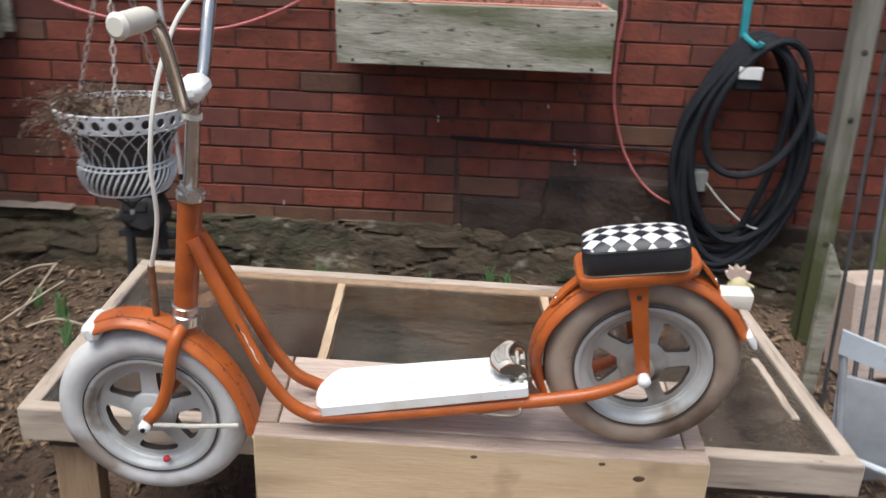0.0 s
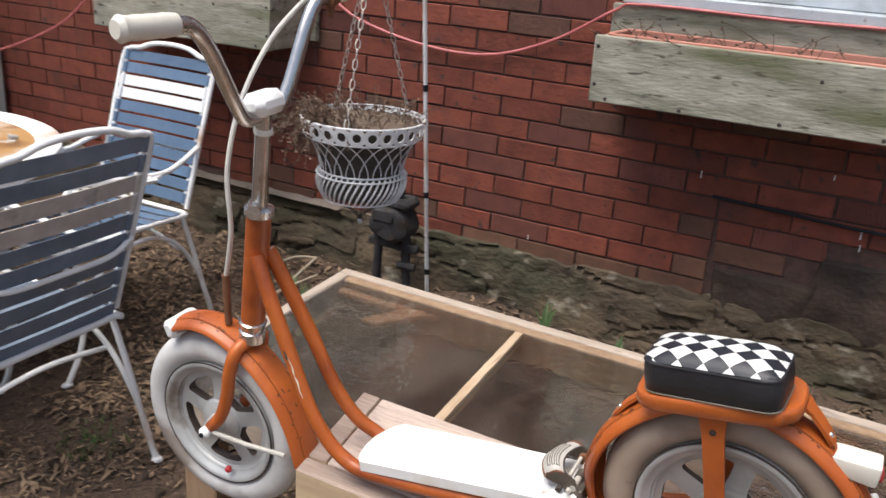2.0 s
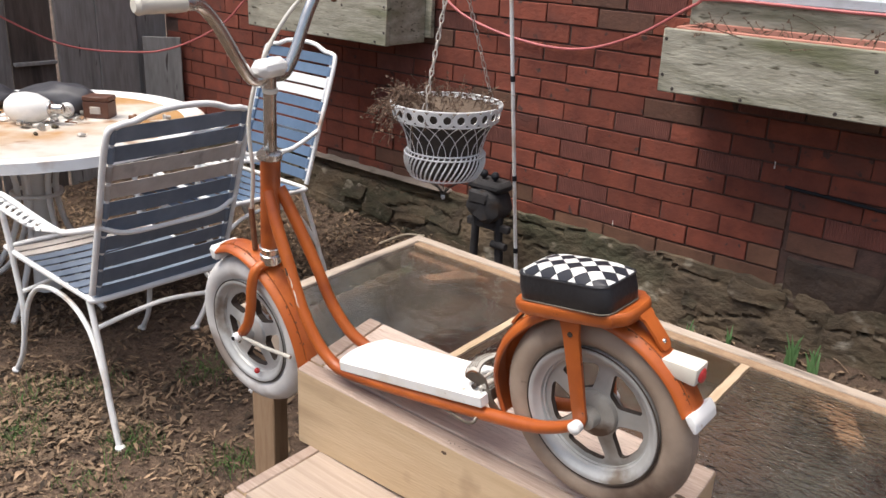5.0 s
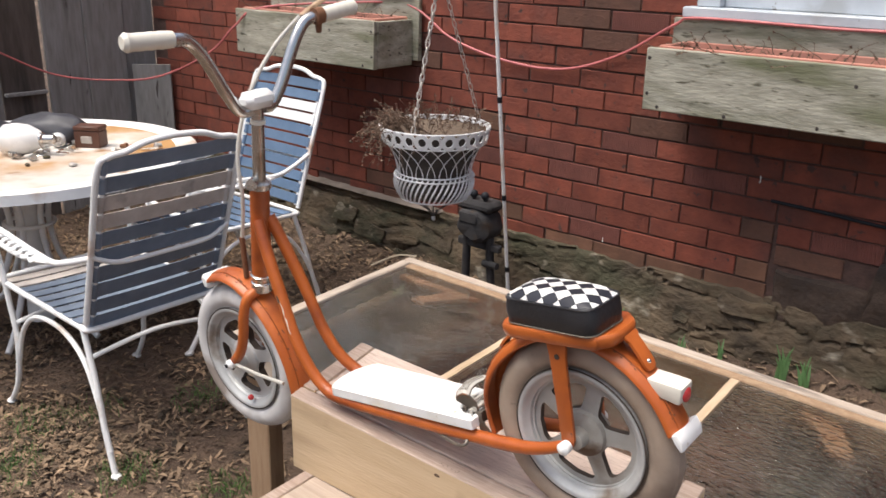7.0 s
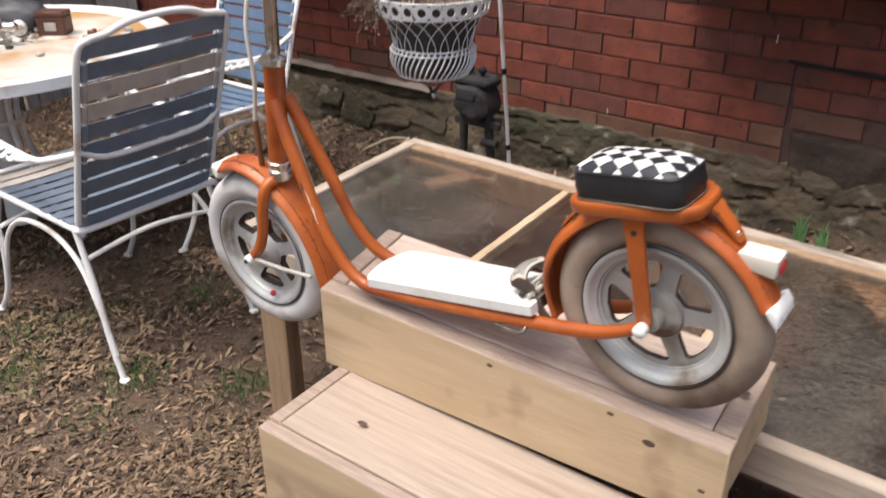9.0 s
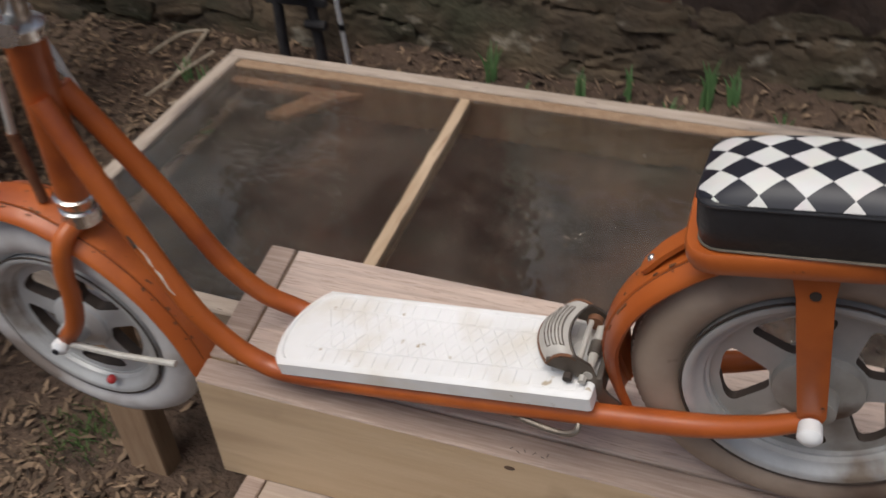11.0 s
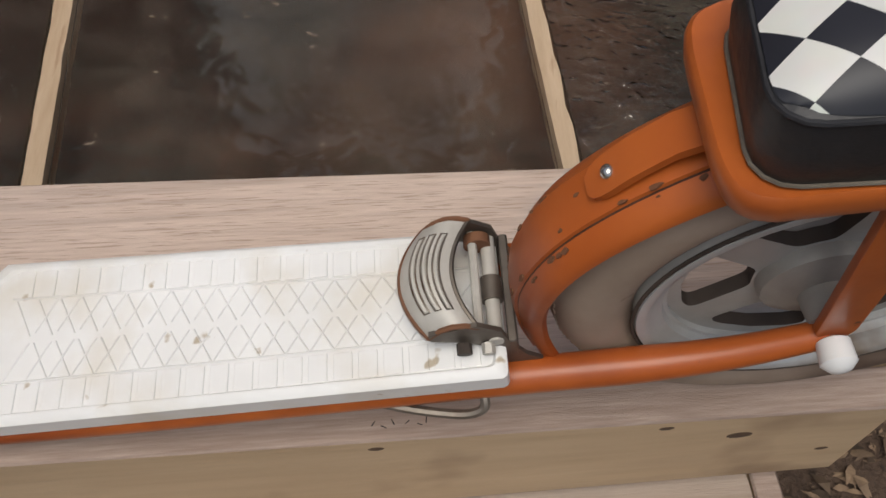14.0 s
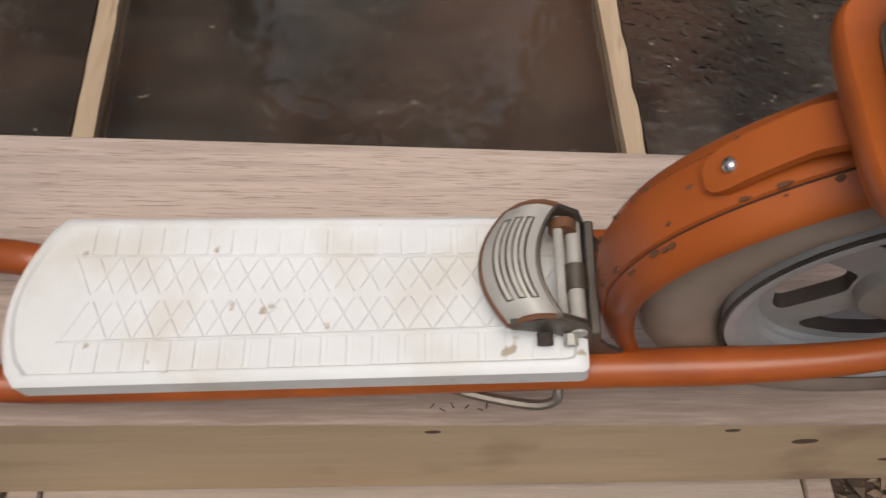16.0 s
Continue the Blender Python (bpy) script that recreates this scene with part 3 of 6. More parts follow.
# ---- cold frame: a glazed timber tray on legs ----
def rough_bar(x, y0, y1, z0, z1, w, seed):
    """A hand-split strip whose edges wander a little."""
    bm = bmesh.new()
    rings = []
    n = 26
    for i in range(n + 1):
        y = y0 + (y1 - y0) * i / n
        a = x - w + 0.0026 * noise.noise((y * 26, seed, 0))
        b = x + w + 0.0026 * noise.noise((y * 26, seed, 5))
        rings.append([bm.verts.new(q) for q in ((a, y, z0), (b, y, z0), (b - 0.001, y, z1), (a + 0.001, y, z1))])
    for A, B in zip(rings, rings[1:]):
        for k in range(4):
            bm.faces.new((A[k], A[(k + 1) % 4], B[(k + 1) % 4], B[k]))
    bm.faces.new(rings[0])
    bm.faces.new(rings[-1])
    return bm


def make_cold_frame():
    cf = thing("cold_frame", "low timber cold frame on legs with dusty glass lid", "cold frame")
    X0, X1, Y0, Y1, ZT = -0.775, 0.775, -1.575, -0.84, 0.495
    d, zg = 0.070, 0.484
    part("front_board", box(X0, X1, Y0, Y0 + 0.032, ZT - d, ZT - 0.002, 0.003), M_CEDAR, cf)
    part("back_board", box(X0, X1, Y1 - 0.032, Y1, ZT - 0.10, ZT - 0.002, 0.003), M_CEDAR, cf)
    part("side_board", box(X0, X0 + 0.032, Y0 + 0.033, Y1 - 0.033, ZT - d, ZT - 0.002, 0.003), M_CEDAR_Y, cf)
    part("side_board", box(X1 - 0.032, X1, Y0 + 0.033, Y1 - 0.033, ZT - d, ZT - 0.002, 0.003), M_CEDAR_Y, cf)
    part("back_rail", box(X0 + 0.034, X1 - 0.034, Y1 - 0.062, Y1 - 0.034, ZT - 0.088, ZT - 0.004, 0.003), M_LEG, cf)
    for x, s in ((-0.243, 1.0), (0.268, 8.0)):
        part("glazing_bar", rough_bar(x, Y0 + 0.034, Y1 - 0.064, zg - 0.022, zg + 0.0045, 0.0105, s), M_BAR, cf)
    part("batten", rough_bar(0.708, -1.42, -1.17, zg + 0.003, zg + 0.006, 0.008, 15.0), M_CEDAR_Y, cf, "pale splintered batten on the glass")
    cuts = (X0 + 0.034, -0.243, 0.268, X1 - 0.034)
    for k, (a, b) in enumerate(zip(cuts, cuts[1:])):
        e = 0.0135
        part("glass_pane", box(a + (0.001 if k == 0 else e), b - (0.001 if k == 2 else e), Y0 + 0.034, Y1 - 0.063, zg - 0.002, zg + 0.002), M_GLASS_R if k == 2 else M_GLASS, cf, smooth=False)
    part("tray_floor", box(X0 + 0.034, X1 - 0.034, Y0 + 0.034, Y1 - 0.034, ZT - 0.102, ZT - 0.090), M_TRAY, cf, "dark damp bed of the tray")
    zb = zg - 0.012
    for pts in (((-0.74, -0.905), (-0.455, -0.905), (-0.50, -0.935), (-0.565, -1.03), (-0.61, -1.03), (-0.555, -0.93), (-0.74, -0.93)),
                ((0.415, -0.905), (0.50, -0.905), (0.555, -1.02), (0.51, -1.03), (0.455, -0.94)),
                ((0.62, -0.905), (0.738, -0.905), (0.738, -0.99), (0.69, -0.93), (0.625, -0.93))):
        part("gusset", prism(list(pts), zb - 0.018, zb - 0.006, 0.001, axis="z"), M_BAR if pts[0][0] > 0.6 else M_GUSSET, cf, "offcut board under the glass")
    # the old frame has racked a little out of square and sinks towards one end
    corner, along, across = Vector((-0.735, -1.558, 0.499)), Vector((1.533, 0.012, -0.027)), Vector((-0.040, 0.712, 0.006))
    for ob in cf.children:
        for v in ob.data.vertices:
            c = v.co.copy()
            v.co = corner + along * ((c.x - X0) / (X1 - X0)) + across * ((c.y - Y0) / (Y1 - Y0)) + Vector((0, 0, c.z - ZT))
    for x, y, z in ((-0.70, -1.522, 0.397), (-0.74, -0.945, 0.401), (0.705, -1.510, 0.372), (0.665, -0.935, 0.376)):
        part("leg", box(x, x + 0.082, y, y + 0.045, ground_height(x, y) - 0.01, z, 0.003), M_LEG, cf)
    return cf


make_cold_frame()


# ---- two-tier wooden step ----
def make_step():
    X0, X1, ZT = -0.243, 0.469, 0.603
    YF, YB = -1.755, -1.562
    turn = Matrix.Translation((X0, YF, 0)) @ pose(0, 0, 0, 0, 0, 2.4) @ Matrix.Translation((-X0, -YF, 0))
    st = thing("wooden_step", "two-tier pale pine step box with knots", "step stool", m=turn)
    def board(name, *dims):
        """A pine board whose upper edge is rough sawn."""
        bm = box(*dims, 0.002)
        for f in bm.faces:
            f.normal_update()
            f.material_index = 1 if f.normal.z > 0.6 else 0
        return part(name, bm, M_PINE, st, mats=[M_PINE, M_SAWN])
    board("upper_front", X0, X1, YF, YF + 0.030, 0.450, ZT - 0.001)
    part("upper_tread", box(X0 + 0.035, X1 - 0.035, YF + 0.0315, YB, ZT - 0.02, ZT, 0.0015), M_TREAD, st)
    for a in (X0, X1 - 0.033):
        board("upper_end", a, a + 0.0325, YF + 0.0315, YB, 0.4965, ZT + 0.001)
    # the upper tier slopes: up towards its back and down towards one end
    for ob in st.children:
        for v in ob.data.vertices:
            rise = 0.18 * max(0.0, v.co.y - YF - 0.002) - 0.037 * (v.co.x - X0)
            v.co.z += rise * max(0.0, min(1.0, (v.co.z - 0.44) / (ZT - 0.44)))
    board("lower_front", X0 + 0.030, X1 - 0.035, -1.952, -1.927, ground_height(0, -1.9) - 0.005, 0.449)
    part("lower_tread", box(X0 + 0.056, X1 - 0.061, -1.9255, YF + 0.012, 0.432, 0.452, 0.0015), M_TREAD_LOW, st)
    for a in (X0 + 0.030, X1 - 0.0595):
        board("lower_end", a, a + 0.0245, -1.9255, YF + 0.012, ground_height(a, -1.85) - 0.005, 0.4525)
    for ob in st.children:
        if ob.name.startswith("lower"):
            for v in ob.data.vertices:
                if v.co.z > 0.3:
                    v.co.z -= 0.040 * (v.co.x - X0 - 0.03)
    marks = bmesh.new()
    for x, dx, dy in ((0.098, 0.004, 0.005), (0.104, 0.006, -0.003), (0.113, -0.003, 0.006), (0.120, 0.005, 0.004), (0.128, 0.006, -0.002), (0.134, 0.001, 0.007)):
        y = YF + 0.010
        z = ZT - 0.0005 + 0.18 * (y - YF - 0.002) - 0.037 * (x - X0)
        tube([(x, y, z), (x + 0.6 * dx, y + 0.6 * dy, z + 0.108 * dy - 0.022 * dx)], 0.0004, 4, bm=marks)
    part("pencil_mark", marks, M_NAIL, st, "dark pencil strokes on the board edge")
    for x, y, z, ax, r in ((0.36, YF, 0.545, "y", 0.007), (0.30, YF, 0.57, "y", 0.004), (0.44, YF, 0.50, "y", 0.004), (0.10, YF, 0.575, "y", 0.004),
                           (-0.075, -1.855, 0.452, "z", 0.0065), (X1 - 0.018, -1.65, ZT + 0.001, "z", 0.006)):
        m = pose(x, y - 0.0004, z) if ax == "y" else pose(x, y, z + 0.0004, 90)
        part("knot", lathe([(r * 0.2, -0.0005), (r, 0.0004), (r, 0.001)], 12, axis="y", m=m @ Matrix.Diagonal((1.4, 1, 0.8, 1))), M_KNOT, st, "dark oval wood knot")
    return st


make_step()


# ---- the scooter (forward is local +x, its left side local +y) ----
EX, EZ = Vector((-0.9866, 0, -0.163)), Vector((-0.163, 0, 0.9866))
SCOOT = Matrix(((EX.x, 0, EZ.x, 0.341), (0, -1, 0, -1.717), (EX.z, 0, EZ.z, 0.7375), (0, 0, 0, 1))) @ pose(0, 0, 0, -4.3)
WB = 0.772


def wheel(parent, x, tyre_mat, disc_mat, label, spin, y=0.0, z=0.0, k=1.0):
    R, rim, hw = 0.148, 0.101, 0.0235
    hub = Matrix.Translation((x, y, z)) @ pose(0, 0, 0, 0, spin, 0) @ Matrix.Diagonal((k, 1.0, k, 1.0))
    side = [(0.0845, 0.0085), (0.087, 0.0088), (0.0885, 0.0135), (0.0945, 0.0165), (0.0965, 0.0205), (0.1005, 0.0225), (0.1042, 0.0222), (0.105, 0.019)]
    w = part("wheel", lathe([(r, -y) for r, y in side] + [(0.103, 0.0)] + [(r, y) for r, y in reversed(side)], 64, axis="y", m=hub, close=True), M_RIM, parent, "pressed metal rim")
    prof = []
    c = (R + rim) / 2 + 0.001
    rr = (R - rim) / 2 + 0.002
    for k in range(20):
        a = k * math.tau / 20
        prof.append((c + rr * math.cos(a) * (1 - 0.05 * abs(math.sin(2 * a))), hw * math.sin(a)))
    part("tyre", lathe(prof, 72, axis="y", m=hub, close=True), tyre_mat, w, label)
    for sg in (-1, 1):
        part("bead_line", tube([hub @ Vector((0.1062 * math.cos(k * math.tau / 64), sg * 0.0212, 0.1062 * math.sin(k * math.tau / 64))) for k in range(64)], 0.0012, 5, closed=True), M_INNER, w, "dirt in the gap between rim and tyre")
    tread = bmesh.new()
    for k in range(110):
        a = k * math.tau / 110
        q = box(R - 0.003, R + 0.0003, -0.010, 0.010, -0.0022, 0.0022, bm=None)
        bmesh.ops.transform(q, matrix=hub @ pose(0, 0, 0, 0, math.degrees(a), 0), verts=q.verts)
        add(tread, q)
    tagged(part("tread_ribs", tread, tyre_mat, w, "fine cross-ribbed tread", smooth=False), kind="stuff")
    # cast disc: five broad flat spokes between wide openings
    disc = bmesh.new()
    walls = {}
    sp, hi, ho, r0, r1 = 5, 0.0375, 0.0765, 0.030, 0.0865
    thick = 0.0048 if disc_mat == M_ALU else 0.0075
    for side in (thick, -thick):
        for k in range(sp):
            ac = (k + 0.5) * math.tau / sp
            inner, outer = [], []
            for q in range(32):
                t = q * math.tau / 32
                cx, sx = math.cos(t), math.sin(t)
                e = 0.30
                u = math.copysign(abs(cx) ** e, cx)
                v = math.copysign(abs(sx) ** e, sx)
                r = (hi + ho) / 2 + (ho - hi) / 2 * v
                a = ac + (math.pi / sp - math.asin((0.0118 + 0.0015 * (ho - r) / (ho - hi)) / r)) * u
                inner.append(disc.verts.new((r * math.cos(a), side * 0.92, r * math.sin(a))))
                m = max(abs(cx), abs(sx))
                U, V = cx / m, sx / m
                r = (r0 + r1) / 2 + (r1 - r0) / 2 * V
                a = ac + math.pi / sp * U
                outer.append(disc.verts.new((r * math.cos(a), side * (1.3 if r < 0.05 else 0.95), r * math.sin(a))))
            for q in range(32):
                disc.faces.new((inner[q], inner[(q + 1) % 32], outer[(q + 1) % 32], outer[q]))
            if side > 0:
                walls[k] = inner
            else:
                A = walls.pop(k)
                for q in range(32):
                    # opening walls get near-black colour in place of the shade inside the wheel
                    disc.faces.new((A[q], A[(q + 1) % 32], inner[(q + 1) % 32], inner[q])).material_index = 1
    bmesh.ops.remove_doubles(disc, verts=disc.verts, dist=0.0003)
    bmesh.ops.transform(disc, matrix=hub, verts=disc.verts)
    part("spoked_disc", disc, disc_mat, w, "grey five-spoke disc with openings coloured dark for shade", mats=[disc_mat, M_INNER])
    part("hub", lathe([(0.009, -0.036), (0.014, -0.034), (0.016, -0.018), (0.026, -0.0165), (0.0345, -0.0125), (0.036, -0.008), (0.036, 0.008), (0.0345, 0.0125), (0.026, 0.0165), (0.016, 0.018), (0.014, 0.034), (0.009, 0.036)], 32, axis="y", m=hub), M_HUB if disc_mat == M_ALU else disc_mat, w)
    return w


def fender(parent, cx, pts, half, name, label):
    """A mudguard: an arched cross section swept along (x, z) points."""
    bm = bmesh.new()
    p = spline([(a, 0, b) for a, b in pts], 6)
    rings = []
    for i, q in enumerate(p):
        d = (p[min(i + 1, len(p) - 1)] - p[max(i - 1, 0)]).normalized()
        nrm = Vector((d.z, 0, -d.x))
        if (q - Vector((cx, 0, 0))).dot(nrm) < 0:
            nrm = -nrm
        ring = []
        sec = [(-1.0, -0.010), (-0.985, -0.007), (-0.90, -0.0038), (-0.74, -0.001), (-0.57, 0.0012), (-0.545, -0.0002), (-0.51, 0.0030), (-0.3, 0.0042), (0, 0.0048), (0.3, 0.0042), (0.51, 0.0030), (0.545, -0.0002), (0.57, 0.0012), (0.74, -0.001), (0.90, -0.0038), (0.985, -0.007), (1.0, -0.010)]
        hw = half * (0.94 + 0.06 * min(1.0, i / 9)) if cx == 0 else half
        for s, o in sec:
            ring.append(bm.verts.new(q + nrm * o + Vector((0, s * hw, 0))))
        for s, o in reversed(sec):
            ring.append(bm.verts.new(q + nrm * (o - 0.0025) + Vector((0, s * (hw - 0.0025), 0))))
        rings.append(ring)
    n = len(rings[0])
    for A, B in zip(rings, rings[1:]):
        for k in range(n):
            bm.faces.new((A[k], A[(k + 1) % n], B[(k + 1) % n], B[k]))
    bm.faces.new(rings[0])
    bm.faces.new(rings[-1])
    guard = part(name, bm, M_ORANGE, parent, label)
    for sg in (-1, 1):
        line = []
        for i in range(2, len(p) - 2):
            d = (p[i + 1] - p[i - 1]).normalized()
            nrm = Vector((d.z, 0, -d.x))
            if (p[i] - Vector((cx, 0, 0))).dot(nrm) < 0:
                nrm = -nrm
            line.append(p[i] + nrm * 0.0004 + Vector((0, sg * 0.545 * half * ((0.94 + 0.06 * min(1.0, i / 9)) if cx == 0 else 1.0), 0)))
        part("groove", tube(line, 0.0011, 5), M_GROOVE, guard, "grimy pressed groove")
    # flaked paint along the grooves
    rng = random.Random(name)
    for _ in range(60):
        i = rng.randrange(9, len(p) - 3)
        d = (p[i + 1] - p[i - 1]).normalized()
        nrm = Vector((d.z, 0, -d.x))
        if (p[i] - Vector((cx, 0, 0))).dot(nrm) < 0:
            nrm = -nrm
        s = rng.choice((-1, 1)) * rng.choice((0.47, 0.50, 0.62, 0.66, rng.uniform(0, 0.4)))
        o = 0.0036 + 0.0012 * (1 - abs(s) * 2) if abs(s) < 0.51 else 0.0006
        c = p[i] + d * rng.uniform(-0.004, 0.004) + nrm * o + Vector((0, s * half, 0))
        rot = Matrix((d, Vector((0, 1, 0)), nrm)).transposed().to_4x4()
        n, e = rng.randint(5, 8), rng.uniform(0.0005, 0.0019)
        flake = prism([(rng.uniform(0.5, 1.6) * e * math.cos(k * math.tau / n) * 1.5, rng.uniform(0.5, 1.2) * e * math.sin(k * math.tau / n)) for k in range(n)], -0.0006, 0.0005, axis="z")
        bmesh.ops.transform(flake, matrix=Matrix.Translation(c) @ rot, verts=flake.verts)
        part("paint_chip", flake, M_RUST, guard, "dark rusty chip in the paint", smooth=False)
    return guard


def make_scooter():
    s = thing("kick_scooter", "vintage orange kick scooter with white deck and checkered seat", "scooter", m=SCOOT)
    wheel(s, -0.004, M_TYRE, M_ALU, "worn brownish grey balloon tyre", 34.6, -0.011, 0.003, 0.977)
    fw = wheel(s, WB, M_TYRE_W, M_ALU_F, "scuffed whitish balloon tyre", 45.6)
    # main frame: two bent tubes from the head tube under the deck to the rear axle
    for y, sg in ((0.023, 1), (-0.056, -1)):
        hi = 0.030 if sg > 0 else 0.034
        pts = [(0.630, 0.013 * sg, 0.288), (0.612, 0.021 * sg, 0.225), (0.592, 0.85 * hi * sg, 0.150), (0.568, hi * sg, 0.070), (0.545, 0.5 * (hi * sg + y), 0.016), (0.518, y, -0.014), (0.480, y, -0.027), (0.38, y, -0.031),
               (0.18, 0.023 if sg > 0 else -0.052, -0.031), (0.09, 0.025 if sg > 0 else -0.046, -0.027), (0.04, 0.027 if sg > 0 else -0.045, -0.016), (0.0, 0.028 if sg > 0 else -0.044, 0.000)]
        run = spline(pts, 6)
        part("frame_tube", tube(run, [0.0108 if q.x > 0.10 else 0.0108 - 0.003 * (0.10 - q.x) / 0.10 for q in run], 14), M_ORANGE, s)
        part("axle_cap", lathe([(0.003, -0.010), (0.0088, -0.007), (0.0095, 0.005), (0.0055, 0.009), (0.001, 0.010)], 16, axis="y", m=pose(0, 0.0405 if sg > 0 else -0.0575, 0.001) @ pose(0, 0, 0, 0 if sg > 0 else 180)), M_WHITE, s, "white plastic axle cap")
        a, b = (0.0255, 0.0315) if sg > 0 else (-0.0475, -0.0535)
        strut = part("seat_strut", prism([(0.016, 0.156), (-0.016, 0.156), (-0.0125, 0.130), (-0.011, 0.008), (-0.006, -0.004), (0.005, -0.004), (0.010, 0.008), (0.0125, 0.130)], a, b, 0.0015), M_ORANGE, s)
        part("bolt", lathe([(0.0006, -0.002), (0.0042, -0.0015), (0.0036, 0.0016), (0.0006, 0.002)], 10, axis="y", m=pose(0.0, max(a, b, key=abs), 0.134)), M_INNER, strut, "dark bolt head")
    # long scratch and chip on the near down tube
    a, b = Vector((0.5925, 0.0345, 0.152)), Vector((0.5735, 0.0385, 0.088))
    part("scratch", tube([a.lerp(b, k / 8) + Vector((-0.004 + 0.001 * math.sin(k * 2.1), 0, 0)) for k in range(9)], [0.0006, 0.0012, 0.0008, 0.0016, 0.001, 0.0017, 0.0012, 0.0015, 0.0005], 6), M_CREAM, s, "pale scratch through the orange paint")
    part("paint_chip", tube([Vector((0.5925, 0.0355, 0.158)), Vector((0.5885, 0.0366, 0.145))], [0.0012, 0.0022], 6), M_INNER, s, "dark chip in the paint")
    # head tube, stem, collar
    ax0, ax1 = Vector((0.679, 0, 0.160)), Vector((0.622, 0, 0.345))
    d = (ax1 - ax0).normalized()
    part("head_tube", tube([ax0 + d * 0.012, ax1], 0.0175, 20), M_ORANGE, s)
    part("lower_headset", tube([ax0 - d * 0.016, ax0 - d * 0.012, ax0 + d * 0.004, ax0 + d * 0.006, ax0 + d * 0.02, ax0 + d * 0.022], [0.014, 0.0195, 0.0195, 0.017, 0.021, 0.0178], 20), M_CHROME, s)
    part("clamp_collar", tube([ax1 - d * 0.002, ax1, ax1 + d * 0.010, ax1 + d * 0.012], [0.018, 0.0205, 0.0205, 0.014], 20), M_CHROME, s)
    part("clamp_bolt", tube([ax1 + d * 0.012 + Vector((0.012, -0.006, 0)), ax1 + d * 0.012 + Vector((-0.014, 0.030, 0))], [0.011, 0.010], 10), M_CHROME, s)
    top = ax1 + d * 0.150
    part("stem", tube([ax1, top], 0.0115, 16), M_CHROME, s)
    part("stem_band", tube([ax1 + d * 0.118, ax1 + d * 0.125], 0.0135, 16), M_CREAM, s)
    cap = box(-0.022, 0.022, -0.030, 0.030, -0.014, 0.017, 0.011)
    bmesh.ops.transform(cap, matrix=Matrix.Translation(top + d * 0.008), verts=cap.verts)
    part("handlebar_cap", cap, M_WHITE, s, "white moulded handlebar clamp cover")
    for sg in (1, -1):
        hb = part("handlebar", tube(spline([top + Vector((0, 0.012 * sg, -0.006)), top + Vector((0.004, 0.034 * sg, -0.004)), top + Vector((-0.004, 0.056 * sg, 0.024)), top + Vector((-0.018, 0.092 * sg, 0.088)),
                                            top + Vector((-0.024, 0.117 * sg, 0.118)), top + Vector((-0.028, 0.142 * sg, 0.125)), top + Vector((-0.030, 0.18 * sg, 0.126))], 6), 0.0105, 14), M_CHROME, s)
        gp, gr = [], []
        for k in range(14):
            u = k / 13
            g0 = 0.147 if sg > 0 else 0.158
            gp.append(top + Vector((-0.030 + 0.003 * u, (g0 + 0.082 * u) * sg, 0.126 + 0.006 * u)))
            gr.append(0.0134 + 0.0005 * math.cos(k * 2.2) if 0 < k < 12 else (0.0125 if k == 0 else (0.0150 if k == 12 else 0.010)))
        part("grip", tube(gp, gr, 16), M_CREAM, hb, "aged white ribbed rubber grip")
    # brake lever and cable on the right-hand bar
    part("lever_clamp", tube([top + Vector((-0.030, -0.138, 0.1255)), top + Vector((-0.030, -0.156, 0.126))], 0.0145, 14), M_RUST, s, "rusty brown lever clamp")
    part("lever_lug", tube([top + Vector((-0.030, -0.146, 0.116)), top + Vector((-0.024, -0.147, 0.098))], [0.007, 0.005], 8), M_RUST, s)
    part("brake_lever", tube(spline([top + Vector((-0.016, -0.120, 0.128)), top + Vector((-0.006, -0.140, 0.135)), top + Vector((0.000, -0.172, 0.146)), top + Vector((0.000, -0.202, 0.156)), top + Vector((0.000, -0.212, 0.160))], 5), [0.0065] * 17 + [0.008, 0.0085, 0.007, 0.003], 8, flat=0.7), M_TANLEVER, s, "tan worn brake lever")
    part("brake_cable", tube(spline([top + Vector((-0.014, -0.118, 0.130)), top + Vector((0.030, -0.080, 0.085)), top + Vector((0.062, -0.03, 0.01)), top + Vector((0.085, 0.0, -0.08)), top + Vector((0.100, 0.002, -0.17)), Vector((0.708, 0.0, 0.245))], 8), 0.0036, 8), M_CABLE_W, s, "white sheathed brake cable")
    part("brake_rod", tube([(0.708, 0.0, 0.248), (0.722, 0.0, 0.168)], 0.0055, 10), M_RUST, s, "rusty brake plunger rod")
    # fork
    for sg in (1, -1):
        part("fork_blade", tube(spline([(0.684, 0.010 * sg, 0.148), (0.690, 0.030 * sg, 0.140), (0.704, 0.037 * sg, 0.108), (0.718, 0.037 * sg, 0.070), (0.740, 0.037 * sg, 0.030), (WB - 0.004, 0.037 * sg, 0.004)], 6), 0.0098, 12), M_ORANGE, s)
        part("axle_cap", lathe([(0.003, -0.010), (0.0088, -0.007), (0.0095, 0.005), (0.0055, 0.009), (0.001, 0.010)], 16, axis="y", m=pose(WB, 0.046 * sg, 0.0) @ pose(0, 0, 0, 0 if sg > 0 else 180)), M_WHITE, s, "white plastic axle cap")
    part("axle_nut", lathe([(0.001, -0.001), (0.004, -0.001), (0.004, 0.0012), (0.001, 0.0014)], 12, axis="y", m=pose(WB, 0.0563, 0.0)), M_HOSE, s, "dark axle end in the cap")
